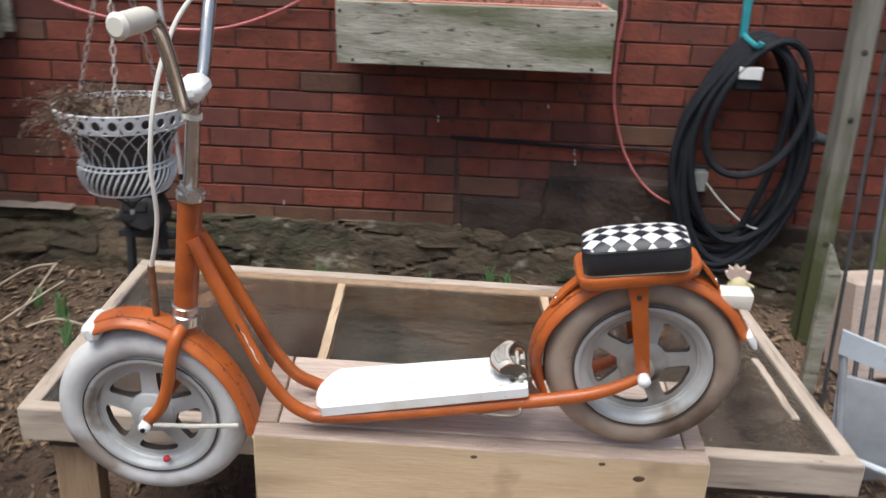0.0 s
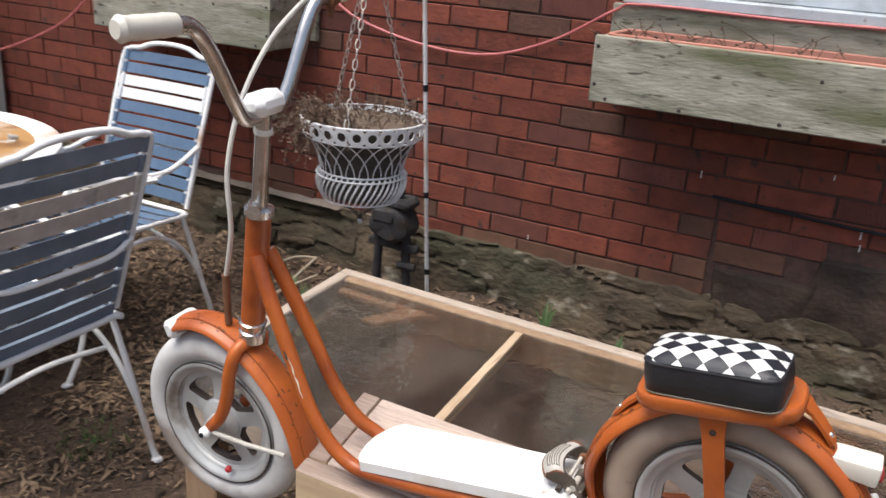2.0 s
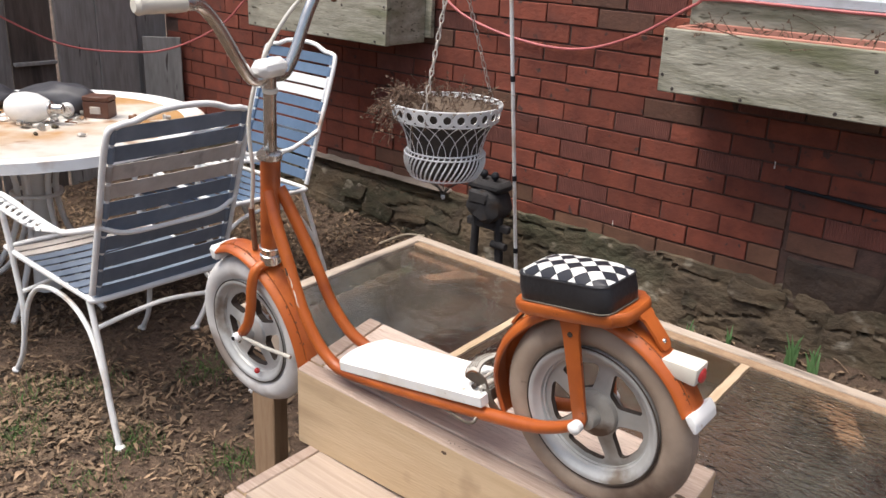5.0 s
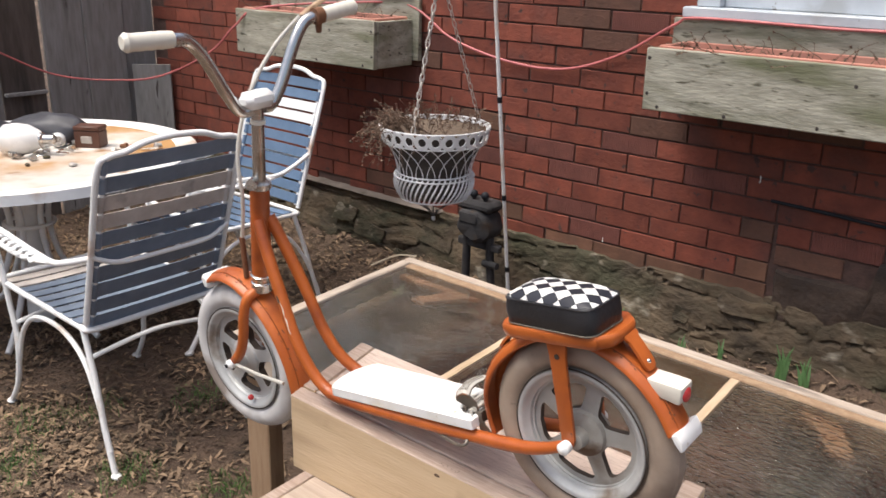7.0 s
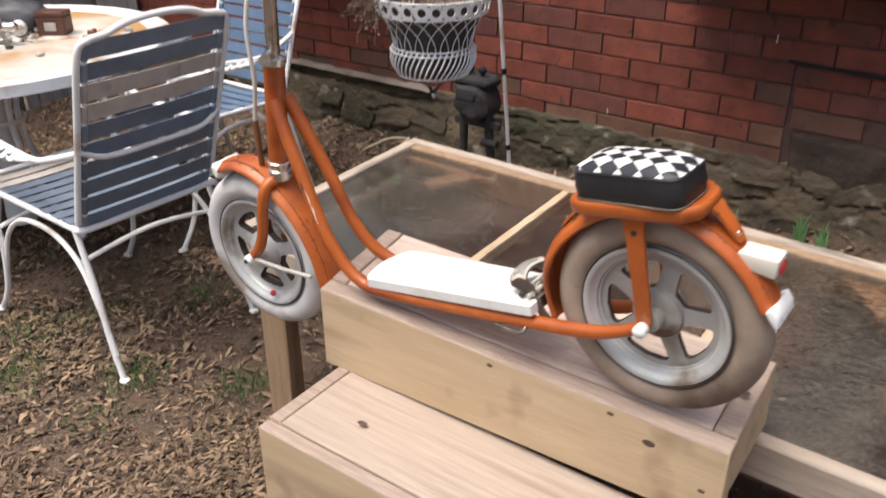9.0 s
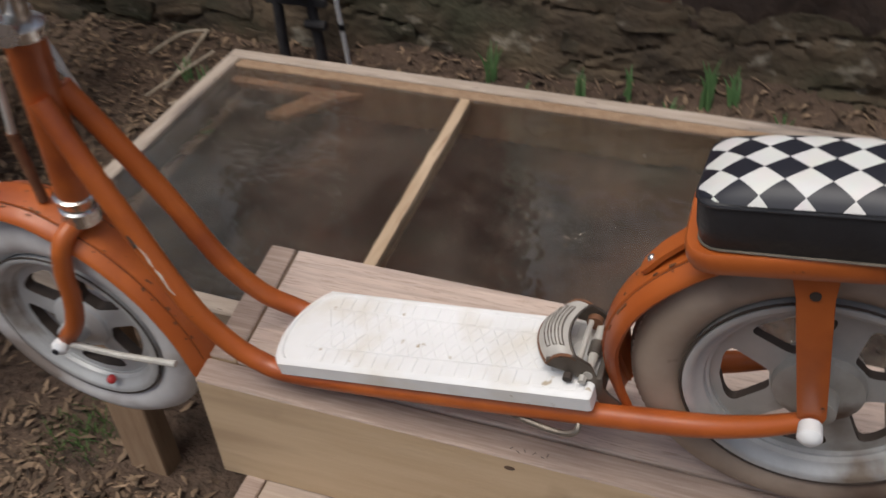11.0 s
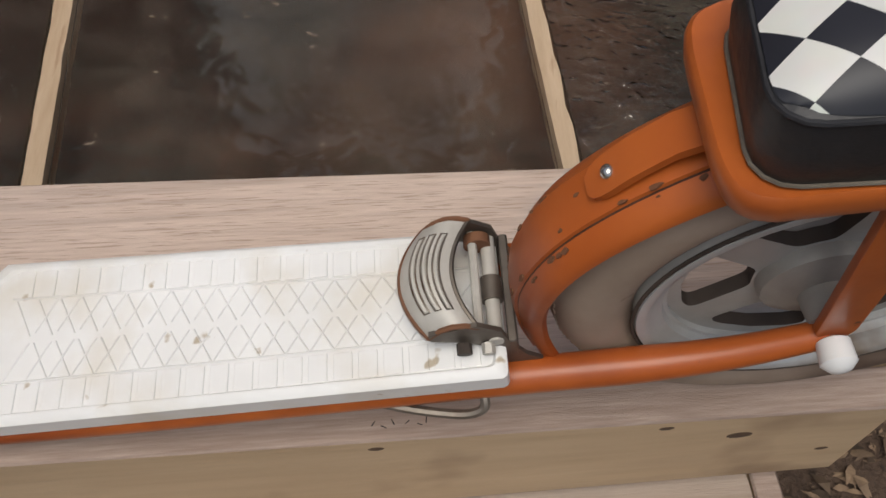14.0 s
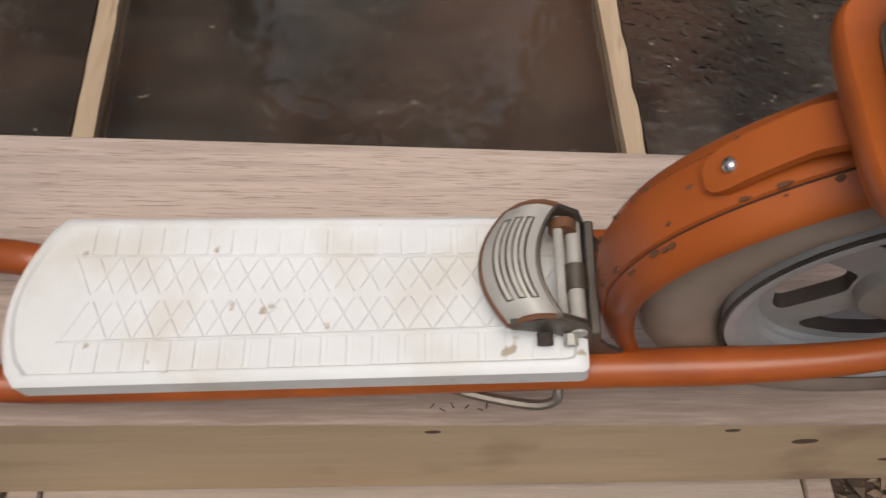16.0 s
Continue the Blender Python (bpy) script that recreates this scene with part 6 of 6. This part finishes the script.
make_post()
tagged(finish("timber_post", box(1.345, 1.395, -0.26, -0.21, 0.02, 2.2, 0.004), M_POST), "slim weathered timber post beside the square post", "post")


def stake(p0, p1, r):
    return tagged(finish("iron_stake", tube([p0, p1], r, 8), M_DARKGREY, smooth=True), "thin black iron stake leaning on the post", "stake", "iron stakes")


stake((1.135, -0.58, 0.02), (1.155, -0.46, 1.05), 0.006)
stake((1.06, -0.93, 0.0), (1.20, -0.47, 1.1), 0.007)
stake((1.12, -0.90, 0.0), (1.235, -0.48, 1.0), 0.006)


def make_oddments():
    bm = prism([(1.055, 0.02), (1.095, 0.02), (1.105, 0.46), (1.065, 0.545), (1.060, 0.50)], -0.60, -0.575, 0.003)
    tagged(finish("grey_picket", bm, M_GREYWOOD, smooth=True), "pale grey pointed picket standing in the soil", "picket")
    d = thing("folding_chair", "white and grey painted folding chair standing askew on the soil", "chair", m=pose(1.05, -1.0, 0, 0, 0, -22))
    arc = []
    for k in range(9):
        u = -1 + k / 4
        arc.append((0.085 * u, 0.462 - 0.018 * (u + 1) - 0.010 * (1 - u * u), 0.02 * (1 - u * u)))
    bm = bmesh.new()
    rows = [[bm.verts.new((x, y + o, z + h)) for o, h in ((0, 0), (0.012, 0), (0.012, -0.062), (0, -0.062))] for x, z, y in arc]
    for A, B in zip(rows, rows[1:]):
        for k in range(4):
            bm.faces.new((A[k], A[(k + 1) % 4], B[(k + 1) % 4], B[k]))
    bm.faces.new(rows[0])
    bm.faces.new(rows[-1])
    part("backrest", bm, M_PAINT, d)
    part("seat", prism([(-0.075, 0.34), (0.09, 0.33), (0.13, 0.20), (0.115, 0.10), (0.02, 0.06), (-0.06, 0.14)], 0.012, 0.030, 0.003), M_GREYPAINT, d, "dull grey cracked seat panel")
    for k, (x0, x1) in enumerate(((-0.078, -0.02), (0.082, 0.125))):
        part("leg", tube([(x0, 0.02, 0.44), (x1, 0.0 - 0.05 * k, 0.005)], 0.010, 8), (M_GREYPAINT, M_PAINT)[k], d)
        part("leg", tube([(x0 + 0.02, 0.04, 0.24), (x1 + 0.05, 0.22, 0.01)], 0.010, 8), M_PAINT, d)
    part("rail", tube([(-0.01, -0.006, 0.13), (0.13, -0.02, 0.115)], 0.009, 8), M_PAINT, d)
    tagged(finish("stone_slab", box(1.22, 1.52, -0.48, -0.34, 0.05, 0.37, 0.012, m=Matrix.Translation((1.3, -0.4, 0)) @ pose(0, 0, 0, -8, 0, 12) @ Matrix.Translation((-1.3, 0.4, 0))), M_TREAD), "pale tan slab leaning near the post", "slab")


make_oddments()


def make_rooster():
    bm = bmesh.new()
    rings = []
    for (x, z, r) in ((0.0, 0.12, 0.055), (0.002, 0.18, 0.075), (0.0, 0.25, 0.07), (-0.002, 0.31, 0.046), (0.004, 0.36, 0.033), (0.010, 0.40, 0.029), (0.016, 0.435, 0.030), (0.018, 0.455, 0.022), (0.018, 0.468, 0.006)):
        rings.append([bm.verts.new((x + r * math.cos(k * math.tau / 14), 0.9 * r * math.sin(k * math.tau / 14), z)) for k in range(14)])
    for A, B in zip(rings, rings[1:]):
        for k in range(14):
            bm.faces.new((A[k], A[(k + 1) % 14], B[(k + 1) % 14], B[k]))
    bm.faces.new(rings[0])
    bm.faces.new(rings[-1])
    comb = prism([(-0.014, 0.452), (-0.026, 0.470), (-0.017, 0.474), (-0.018, 0.490), (-0.005, 0.483), (0.004, 0.498), (0.014, 0.486), (0.028, 0.495), (0.032, 0.480), (0.046, 0.478), (0.042, 0.455), (0.02, 0.45)], -0.010, 0.010)
    for f in comb.faces:
        f.material_index = 1
    add(bm, comb)
    wattle = ball((0.044, 0.0, 0.415), 0.013, scale=(0.7, 0.8, 1.2))
    for f in wattle.faces:
        f.material_index = 1
    add(bm, wattle)
    add(bm, prism([(0.040, 0.445), (0.062, 0.436), (0.042, 0.430)], -0.008, 0.008))
    add(bm, lathe([(0.065, 0.0), (0.07, 0.03), (0.03, 0.05), (0.02, 0.13)], 14))
    bmesh.ops.transform(bm, matrix=pose(0.803, -0.62, 0.02, 0, 0, -15) @ Matrix.Scale(0.93, 4), verts=bm.verts)
    tagged(finish("rooster_figurine", bm, M_ROOSTER, smooth=True, mats=[M_ROOSTER, M_COMB]), "small cream rooster garden figurine behind the cold frame", "figurine")


make_rooster()


def make_meter():
    m = thing("gas_meter", "grimy dark grey gas meter with two black knobs by the wall", "meter", m=pose(-1.03, -0.17, 0))
    body = lathe([(0.004, -0.055), (0.052, -0.052), (0.066, -0.04), (0.072, 0.0), (0.066, 0.04), (0.052, 0.052), (0.004, 0.055)], 24, axis="y", m=pose(0, 0, 0.40) @ Matrix.Diagonal((1.12, 1, 1.0, 1)))
    for v in body.verts:
        v.co += 0.012 * noise.noise_vector(v.co * 18)
    part("body", body, M_METER, m)
    part("cover", box(-0.085, 0.075, -0.045, 0.05, 0.452, 0.492, 0.014), M_METER, m)
    part("dial_box", box(-0.06, 0.03, -0.062, -0.03, 0.405, 0.455, 0.008), M_METER, m)
    for x in (-0.026, 0.026):
        part("knob", ball((x, -0.01, 0.512), 0.016), M_HOSE, m, "shiny black round knob")
        part("knob_stem", tube([(x, -0.01, 0.485), (x, -0.01, 0.505)], 0.006, 8), M_METER, m)
    for x in (-0.062, 0.050):
        part("pipe", tube(spline([(x, 0.0, 0.40), (x, 0.0, 0.28), (x * 1.1, 0.005, 0.18), (x * 1.1, 0.01, 0.05)], 4), 0.016, 10), M_METER, m)
    part("valve", tube([(0.03, -0.012, 0.25), (0.095, -0.012, 0.25)], 0.014, 10), M_METER, m)
    part("bracket", box(-0.10, 0.10, -0.012, 0.012, 0.300, 0.330, 0.005), M_METER, m)


make_meter()


def make_pole():
    p = thing("marker_pole", "thin white pole with black bands leaning by the wall", "pole")
    a, b = Vector((-0.882, -0.165, 0.07)), Vector((-0.855, -0.42, 1.65))
    part("shaft", tube([a, b], 0.0066, 10), M_TUBE, p)
    for u in (0.12, 0.30, 0.525, 0.80):
        c = a.lerp(b, u)
        d = (b - a).normalized()
        part("band", tube([c - d * 0.010, c + d * 0.010], 0.0085, 10), M_HOSE, p, "black band")


make_pole()


# ---- things on the table ----
def make_table_things():
    # soft black leather pouch
    bm = bmesh.new()
    bmesh.ops.create_icosphere(bm, subdivisions=4, radius=1.0)
    for v in bm.verts:
        c = v.co.copy()
        v.co = Vector((c.x * 0.165, c.y * 0.095, max(c.z, -0.55) * 0.066 * (1 + 0.25 * c.x)))
        v.co += 0.010 * noise.noise_vector((c.x * 2.2, c.y * 2.2, c.z * 2.2))
    bmesh.ops.transform(bm, matrix=pose(-2.365, -1.135, TOP + 0.040, 0, 0, 30), verts=bm.verts)
    tagged(finish("leather_pouch", bm, M_LEATHER, smooth=True), "soft black leather pouch lying on the table", "pouch")
    bm = bmesh.new()
    bmesh.ops.create_icosphere(bm, subdivisions=4, radius=1.0)
    for v in bm.verts:
        c = v.co.copy()
        v.co = Vector((c.x * 0.12, c.y * 0.09, max(c.z, -0.5) * 0.05)) + 0.014 * noise.noise_vector((c.x * 1.8 + 5, c.y * 1.8, c.z * 1.8))
    bmesh.ops.transform(bm, matrix=pose(-2.605, -1.295, TOP + 0.032, 0, 0, 55), verts=bm.verts)
    tagged(finish("leather_glove", bm, M_LEATHER, smooth=True), "crumpled black leather glove on the table", "glove")
    lamp = thing("lamp_globe", "white glass lamp globe lying on its side", "lamp globe", m=pose(-2.195, -1.30, TOP + 0.056, 0, 90, 40))
    part("globe", lathe([(0.004, -0.100), (0.030, -0.095), (0.050, -0.070), (0.056, -0.03), (0.051, 0.010), (0.034, 0.045), (0.026, 0.055)], 28), M_CERAMIC, lamp)
    part("collar", lathe([(0.026, 0.052), (0.027, 0.060), (0.018, 0.066), (0.018, 0.10), (0.012, 0.104)], 20), M_CHROME, lamp, "dull metal screw collar")
    jar = thing("small_jar", "small clouded glass jar on its side", "jar", m=pose(-2.245, -1.16, TOP + 0.026, 90, 0, 60))
    part("body", lathe([(0.004, -0.04), (0.024, -0.038), (0.026, -0.02), (0.026, 0.02), (0.018, 0.03)], 20), M_CERAMIC, jar)
    part("lid", lathe([(0.019, 0.028), (0.019, 0.042), (0.004, 0.043)], 20), M_CHROME, jar)
    bx = thing("wooden_box", "small dark brown box with brass fittings", "box", m=pose(-2.165, -1.075, TOP, 0, 0, 35))
    part("body", box(-0.048, 0.048, -0.034, 0.034, 0.0, 0.062, 0.003), M_BROWNBOX, bx)
    part("lid", box(-0.049, 0.049, -0.035, 0.035, 0.063, 0.080, 0.003), M_BROWNBOX, bx)
    part("label_plate", box(-0.02, 0.02, -0.0385, -0.0345, 0.018, 0.044, 0.001), M_CHAIN, bx)
    rng = random.Random(31)
    for i in range(34):
        x, y = -2.235 + rng.gauss(0, 0.10), -1.235 + rng.gauss(0, 0.09)
        if i > 26:
            x, y = -1.985 + rng.gauss(0, 0.05), -0.995 + rng.gauss(0, 0.04)
        if i % 3 == 0:
            bm = ball((0, 0, 0), rng.uniform(0.007, 0.013), sub=2, scale=(1.3, 1, 0.7))
            for v in bm.verts:
                v.co += 0.004 * noise.noise_vector(v.co * 90 + Vector((i, 0, 0)))
            bmesh.ops.transform(bm, matrix=pose(x, y, TOP + 0.006, 0, 0, rng.uniform(0, 180)), verts=bm.verts)
            tagged(finish("pebble", bm, rng.choice((M_CHAIN, M_TERRA, M_STONE)), smooth=True), "small pale stone lying on the table", "stone", "stones on the table")
        elif i % 3 == 1:
            q = [Vector((0, 0, 0.004))]
            for k in range(5):
                q.append(q[-1] + Vector((rng.uniform(-0.02, 0.035), rng.uniform(-0.03, 0.03), rng.uniform(-0.001, 0.006))))
            bm = tube(spline(q, 4), 0.0025, 6)
            bmesh.ops.transform(bm, matrix=pose(x, y, TOP), verts=bm.verts)
            tagged(finish("wire_scrap", bm, rng.choice((M_RUST, M_CHROME, M_CABLE_W)), smooth=True), "short bent scrap of wire on the table", "wire", "wire scraps")
        else:
            bm = lathe([(0.002, 0.0), (0.013, 0.001), (0.014, 0.008), (0.008, 0.012), (0.008, 0.026), (0.002, 0.027)], 14)
            bmesh.ops.transform(bm, matrix=pose(x, y, TOP + 0.013, 90, 0, rng.uniform(0, 360)), verts=bm.verts)
            tagged(finish("metal_fitting", bm, rng.choice((M_CHROME, M_ALU, M_RUST)), smooth=True), "small loose metal lamp fitting on the table", "fitting", "loose fittings")

    for i in range(22):
        x, y, e = -2.265 + rng.gauss(0, 0.08), -1.275 + rng.gauss(0, 0.06), rng.uniform(0.010, 0.026)
        bm = prism([(rng.uniform(0.5, 1.2) * e * math.cos(k * math.tau / 5), rng.uniform(0.4, 1.0) * e * math.sin(k * math.tau / 5)) for k in range(5)], -0.0012, 0.0012, axis="z")
        bmesh.ops.transform(bm, matrix=pose(x, y, TOP + 0.004 + 0.3 * e, rng.uniform(-30, 30), rng.uniform(-30, 30), rng.uniform(0, 360)), verts=bm.verts)
        tagged(finish("glass_shard", bm, rng.choice((M_CERAMIC, M_CHROME, M_CHAIN, M_GREYBOX))), "broken pale shard lying on the stained table", "shard", "shards on the table")


make_table_things()


# ---- leaf litter, grass, sprouts ----
def make_litter():
    rng = np.random.default_rng(4)
    V, F = [], []
    def leaf(x, y, z, s, a, tilt, curl):
        c, sn = math.cos(a), math.sin(a)
        i = len(V)
        wd, sk = rng.uniform(0.35, 1.0), rng.uniform(-0.4, 0.4)
        for u, v, k in ((-1, 0.5 * sk, 0), (-0.3, -0.42 * wd, 1), (-0.1, 0.45 * wd, 1), (0.4 + sk, -0.36 * wd, 1), (0.6 - sk, 0.30 * wd, 1), (1, -0.4 * sk, 0)):
            px, py = u * s, v * s
            pz = curl * s * k * abs(v) * 1.6 + tilt * px
            V.append((x + c * px - sn * py, y + sn * px + c * py, z + pz))
        F.extend(((i, i + 1, i + 2), (i + 1, i + 3, i + 4, i + 2), (i + 3, i + 5, i + 4)))
    n = 0
    while n < 125000:
        x, y = (rng.uniform(-1.75, -0.2), rng.uniform(-2.45, -1.55)) if n % 5 in (1, 2) else ((rng.uniform(-3.4, 1.7), rng.uniform(-2.5, -0.05)) if n % 5 else (rng.normal(-0.5, 2.2), rng.normal(-1.8, 1.6)))
        if y > -0.05 or x < -3.4:
            continue
        d = 0.14 + 0.86 * max(0.0, min(1.0, 0.5 + 3.0 * (noise.noise((x * 1.9, y * 1.9, 7)) + 0.6 * noise.noise((x * 5, y * 5, 2)))))
        if y > -0.9:
            d = max(d, 0.7)
        if y > -0.85 + 0.1 * noise.noise((x * 3, 0, 0)):
            d *= 0.8 if x < -0.9 else 0.45
        if -1.6 < x < -0.8 and -1.75 < y < -1.3:
            d *= 0.6
        if -0.7 < x < 0.7 and -1.5 < y < -0.9:
            d *= 0.1
        edge = min(x + 3.7, 1.9 - x, y + 2.7) / 0.5
        if n % 5 and edge < 1:
            d *= max(0.0, edge)
        if rng.random() > d:
            continue
        n += 1
        leaf(x, y, ground_height(x, y) + rng.uniform(0.001, 0.012), (0.002 + 0.016 * rng.random() ** 2.2) if n % 5 else rng.uniform(0.008, 0.024), rng.uniform(0, 6.28), rng.uniform(-0.6, 0.6), rng.uniform(-0.9, 1.0))
    me = bpy.data.meshes.new("leaf_litter")
    me.from_pydata(V, [], F)
    me.materials.append(M_LEAF)
    tagged(new("leaf_litter", me), "scattered dry brown leaves and chips on the soil", "leaves", kind="stuff")


make_litter()


def make_grass():
    rng = random.Random(8)
    V, F = [], []
    for gx, gy, n, rad in ((-1.09, -1.64, 90, 0.07), (-1.33, -1.86, 120, 0.09), (-1.29, -1.26, 60, 0.08), (-0.83, -1.49, 80, 0.07), (-1.52, -1.70, 110, 0.09), (-1.36, -1.83, 60, 0.07), (-1.45, -1.55, 50, 0.08), (-1.0, -1.8, 40, 0.08), (-1.75, -1.9, 90, 0.1)):
        for k in range(n * 3):
            a, r = rng.uniform(0, 6.28), rad * 1.25 * rng.random() ** 0.7
            x, y = gx + r * math.cos(a), gy + r * math.sin(a)
            z, h, w = ground_height(x, y) - 0.002, rng.uniform(0.010, 0.042), rng.uniform(0.0008, 0.0015)
            b = rng.uniform(0, 6.28)
            dx, dy = math.cos(b), math.sin(b)
            lx, ly = rng.uniform(-0.025, 0.025), rng.uniform(-0.025, 0.025)
            i = len(V)
            V.extend(((x - dx * w, y - dy * w, z), (x + dx * w, y + dy * w, z), (x + lx * 0.4 + dx * w * 0.8, y + ly * 0.4 + dy * w * 0.8, z + h * 0.6), (x + lx * 0.4 - dx * w * 0.8, y + ly * 0.4 - dy * w * 0.8, z + h * 0.6), (x + lx, y + ly, z + h)))
            F.extend(((i, i + 1, i + 2, i + 3), (i + 3, i + 2, i + 4)))
    me = bpy.data.meshes.new("grass")
    me.from_pydata(V, [], F)
    me.materials.append(M_GRASS)
    tagged(new("grass", me), "thin tufts of green grass in the soil", "grass", kind="stuff")


make_grass()


def make_twig(pts, r):
    return tagged(finish("dry_twig", tube(spline([(x, y, ground_height(x, y) + z) for x, y, z in pts], 5), r, 6), M_STRAW, smooth=True), "bleached dry twig lying on the leaf litter", "twig", "dry twigs")


make_twig([(-1.56, -0.22, 0.03), (-1.47, -0.16, 0.06), (-1.40, -0.12, 0.05)], 0.004)
make_twig([(-1.42, -0.36, 0.02), (-1.40, -0.26, 0.05), (-1.38, -0.14, 0.07)], 0.004)
make_twig([(-1.46, -0.40, 0.02), (-1.38, -0.30, 0.05), (-1.33, -0.20, 0.05)], 0.0035)
make_twig([(-1.36, -0.42, 0.02), (-1.28, -0.38, 0.03), (-1.15, -0.40, 0.02)], 0.0035)
make_twig([(0.35, -0.42, 0.02), (0.45, -0.38, 0.04), (0.56, -0.40, 0.02)], 0.0035)
make_twig([(-0.25, -0.40, 0.02), (-0.12, -0.43, 0.03), (-0.02, -0.40, 0.02)], 0.003)


def make_sprout(x, y, n, h):
    rng = random.Random(int(x * 1000))
    s = thing("bulb_sprout", "green spring bulb leaves coming up by the wall", "plant", "bulb sprouts", pose(x, y, ground_height(x, y)))
    for k in range(n):
        a = rng.uniform(0, 6.28)
        out = Vector((math.cos(a), math.sin(a), 0)) * rng.uniform(0.005, 0.035)
        hh = h * rng.uniform(0.6, 1.0)
        p0 = Vector((rng.uniform(-0.012, 0.012), rng.uniform(-0.012, 0.012), -0.004))
        pts = [p0, p0 + out * 0.2 + Vector((0, 0, hh * 0.35)), p0 + out * 0.5 + Vector((0, 0, hh * 0.7)), p0 + out + Vector((0, 0, hh))]
        part("leaf", tube(spline(pts, 3), [0.004, 0.0048, 0.005, 0.005, 0.0048, 0.0044, 0.0036, 0.0026, 0.0016, 0.0006], 6, flat=0.35), M_SPROUT, s)


for x, y, n, h in ((0.13, -0.14, 9, 0.15), (0.20, -0.12, 6, 0.12), (-0.46, -0.12, 5, 0.13), (-0.20, -0.13, 4, 0.11), (-0.08, -0.12, 4, 0.12), (0.33, -0.25, 7, 0.12), (0.40, -0.30, 4, 0.09), (-0.34, -0.22, 5, 0.10), (-1.28, -0.33, 8, 0.11), (-1.38, -0.28, 5, 0.09), (0.05, -0.2, 5, 0.08), (-1.20, -0.48, 6, 0.13), (0.52, -0.32, 5, 0.1), (0.16, -0.28, 3, 0.09)):
    make_sprout(x, y, n, h)


# ---- bricks of the wall, last ----
def make_bricks():
    def brick_mesh(name, length, material):
        bm = box(0, length - GAP, -0.001, 0.03, 0, BC - GAP, 0.0016)
        me = bpy.data.meshes.new(name)
        bmesh.ops.recalc_face_normals(bm, faces=bm.faces)
        bm.to_mesh(me)
        bm.free()
        me.materials.append(material)
        return me
    full = [brick_mesh("brick", BL, M_BRICK), brick_mesh("brick_brown", BL, M_BRICK_DARK), brick_mesh("brick_combed", BL, M_BRICK_RIB), brick_mesh("brick_soiled", BL, M_BRICK_DIRTY)]
    half = [brick_mesh("half_brick", BL / 2, M_BRICK), brick_mesh("half_brick_brown", BL / 2, M_BRICK_DARK), brick_mesh("half_brick_combed", BL / 2, M_BRICK_RIB), brick_mesh("half_brick_soiled", BL / 2, M_BRICK_DIRTY)]
    rng = random.Random(11)
    rest = bmesh.new()
    for j in range(-25, 6):
        z = ZB - j * BC - BC + GAP / 2
        odd = (j % 2) != 0
        i0 = -17
        x = i0 * BL - (BL / 2 if odd else 0)
        cells = []
        while x < 3.0:
            cells.append((x, BL))
            x += BL
        if odd and j > 0:
            split = []
            for x, l in cells:
                if x < -1e-6 < x + l - 1e-6 and x + l > 1e-6:
                    split += [(x, BL / 2), (0.0, BL / 2)]
                else:
                    split.append((x, l))
            cells = split
        for x, l in cells:
            xc = x + l / 2
            if any(a < xc < b and 1.19 < z + BC / 2 < 2.25 for a, b in ((-2.42, -1.48), (-0.39, 0.53))):
                continue
            if x < -3.45 or x + l > 3.0:
                continue
            if xc > 0 and j >= 3 and xc < 0.30 or 0.30 < xc < 0.80 and j >= 1 + (1 if xc < 0.36 else 0) or xc > 0.8 and j >= 4:
                continue
            if j == 5 and -0.62 < xc < -0.34:
                continue
            if j == 4 and rng.random() < 0.12:
                continue
            kind = rng.choices((0, 1, 2, 3), (0.76, 0.07, 0.15, 0.02) if j < 3 else (0.38, 0.10, 0.10, 0.42))[0]
            short = l < BL * 0.9
            jig = rng.uniform(-0.002, 0.002)
            near = -1.75 < xc < 1.45 and -9 <= j
            if near:
                me = (half if short else full)[kind]
                ob = new("brick", me)
                ob.parent = wall
                ob.location = (x + GAP / 2 + rng.uniform(-0.002, 0.002) + (0.008 if j > 0 and -0.01 < x < 0.2 else 0.0), jig, z + rng.uniform(-0.0012, 0.0012))
                ob.rotation_euler = (rng.uniform(-0.012, 0.012), rng.uniform(-0.005, 0.005), rng.uniform(-0.006, 0.006))
            else:
                box(x + GAP / 2, x + l - GAP / 2, -0.001 + jig, 0.02, z, z + BC - GAP, bm=rest)
    for x, z, h in ((-0.065, 0.726, 0.022), (0.40, 0.640, 0.030), (0.405, 0.595, 0.020), (-0.60, 0.40, 0.016), (0.30, 0.78, 0.014)):
        part("paint_drip", tube([(x, -0.002, z), (x + 0.0006, -0.002, z - h * 0.5), (x, -0.002, z - h)], [0.0022, 0.0013, 0.0026], 6), M_CHECK_W, wall, "white paint drip")
    ob = finish("brick_rest", rest, M_BRICK_ALL, wall)
    tagged(ob, kind="stuff")


make_bricks()
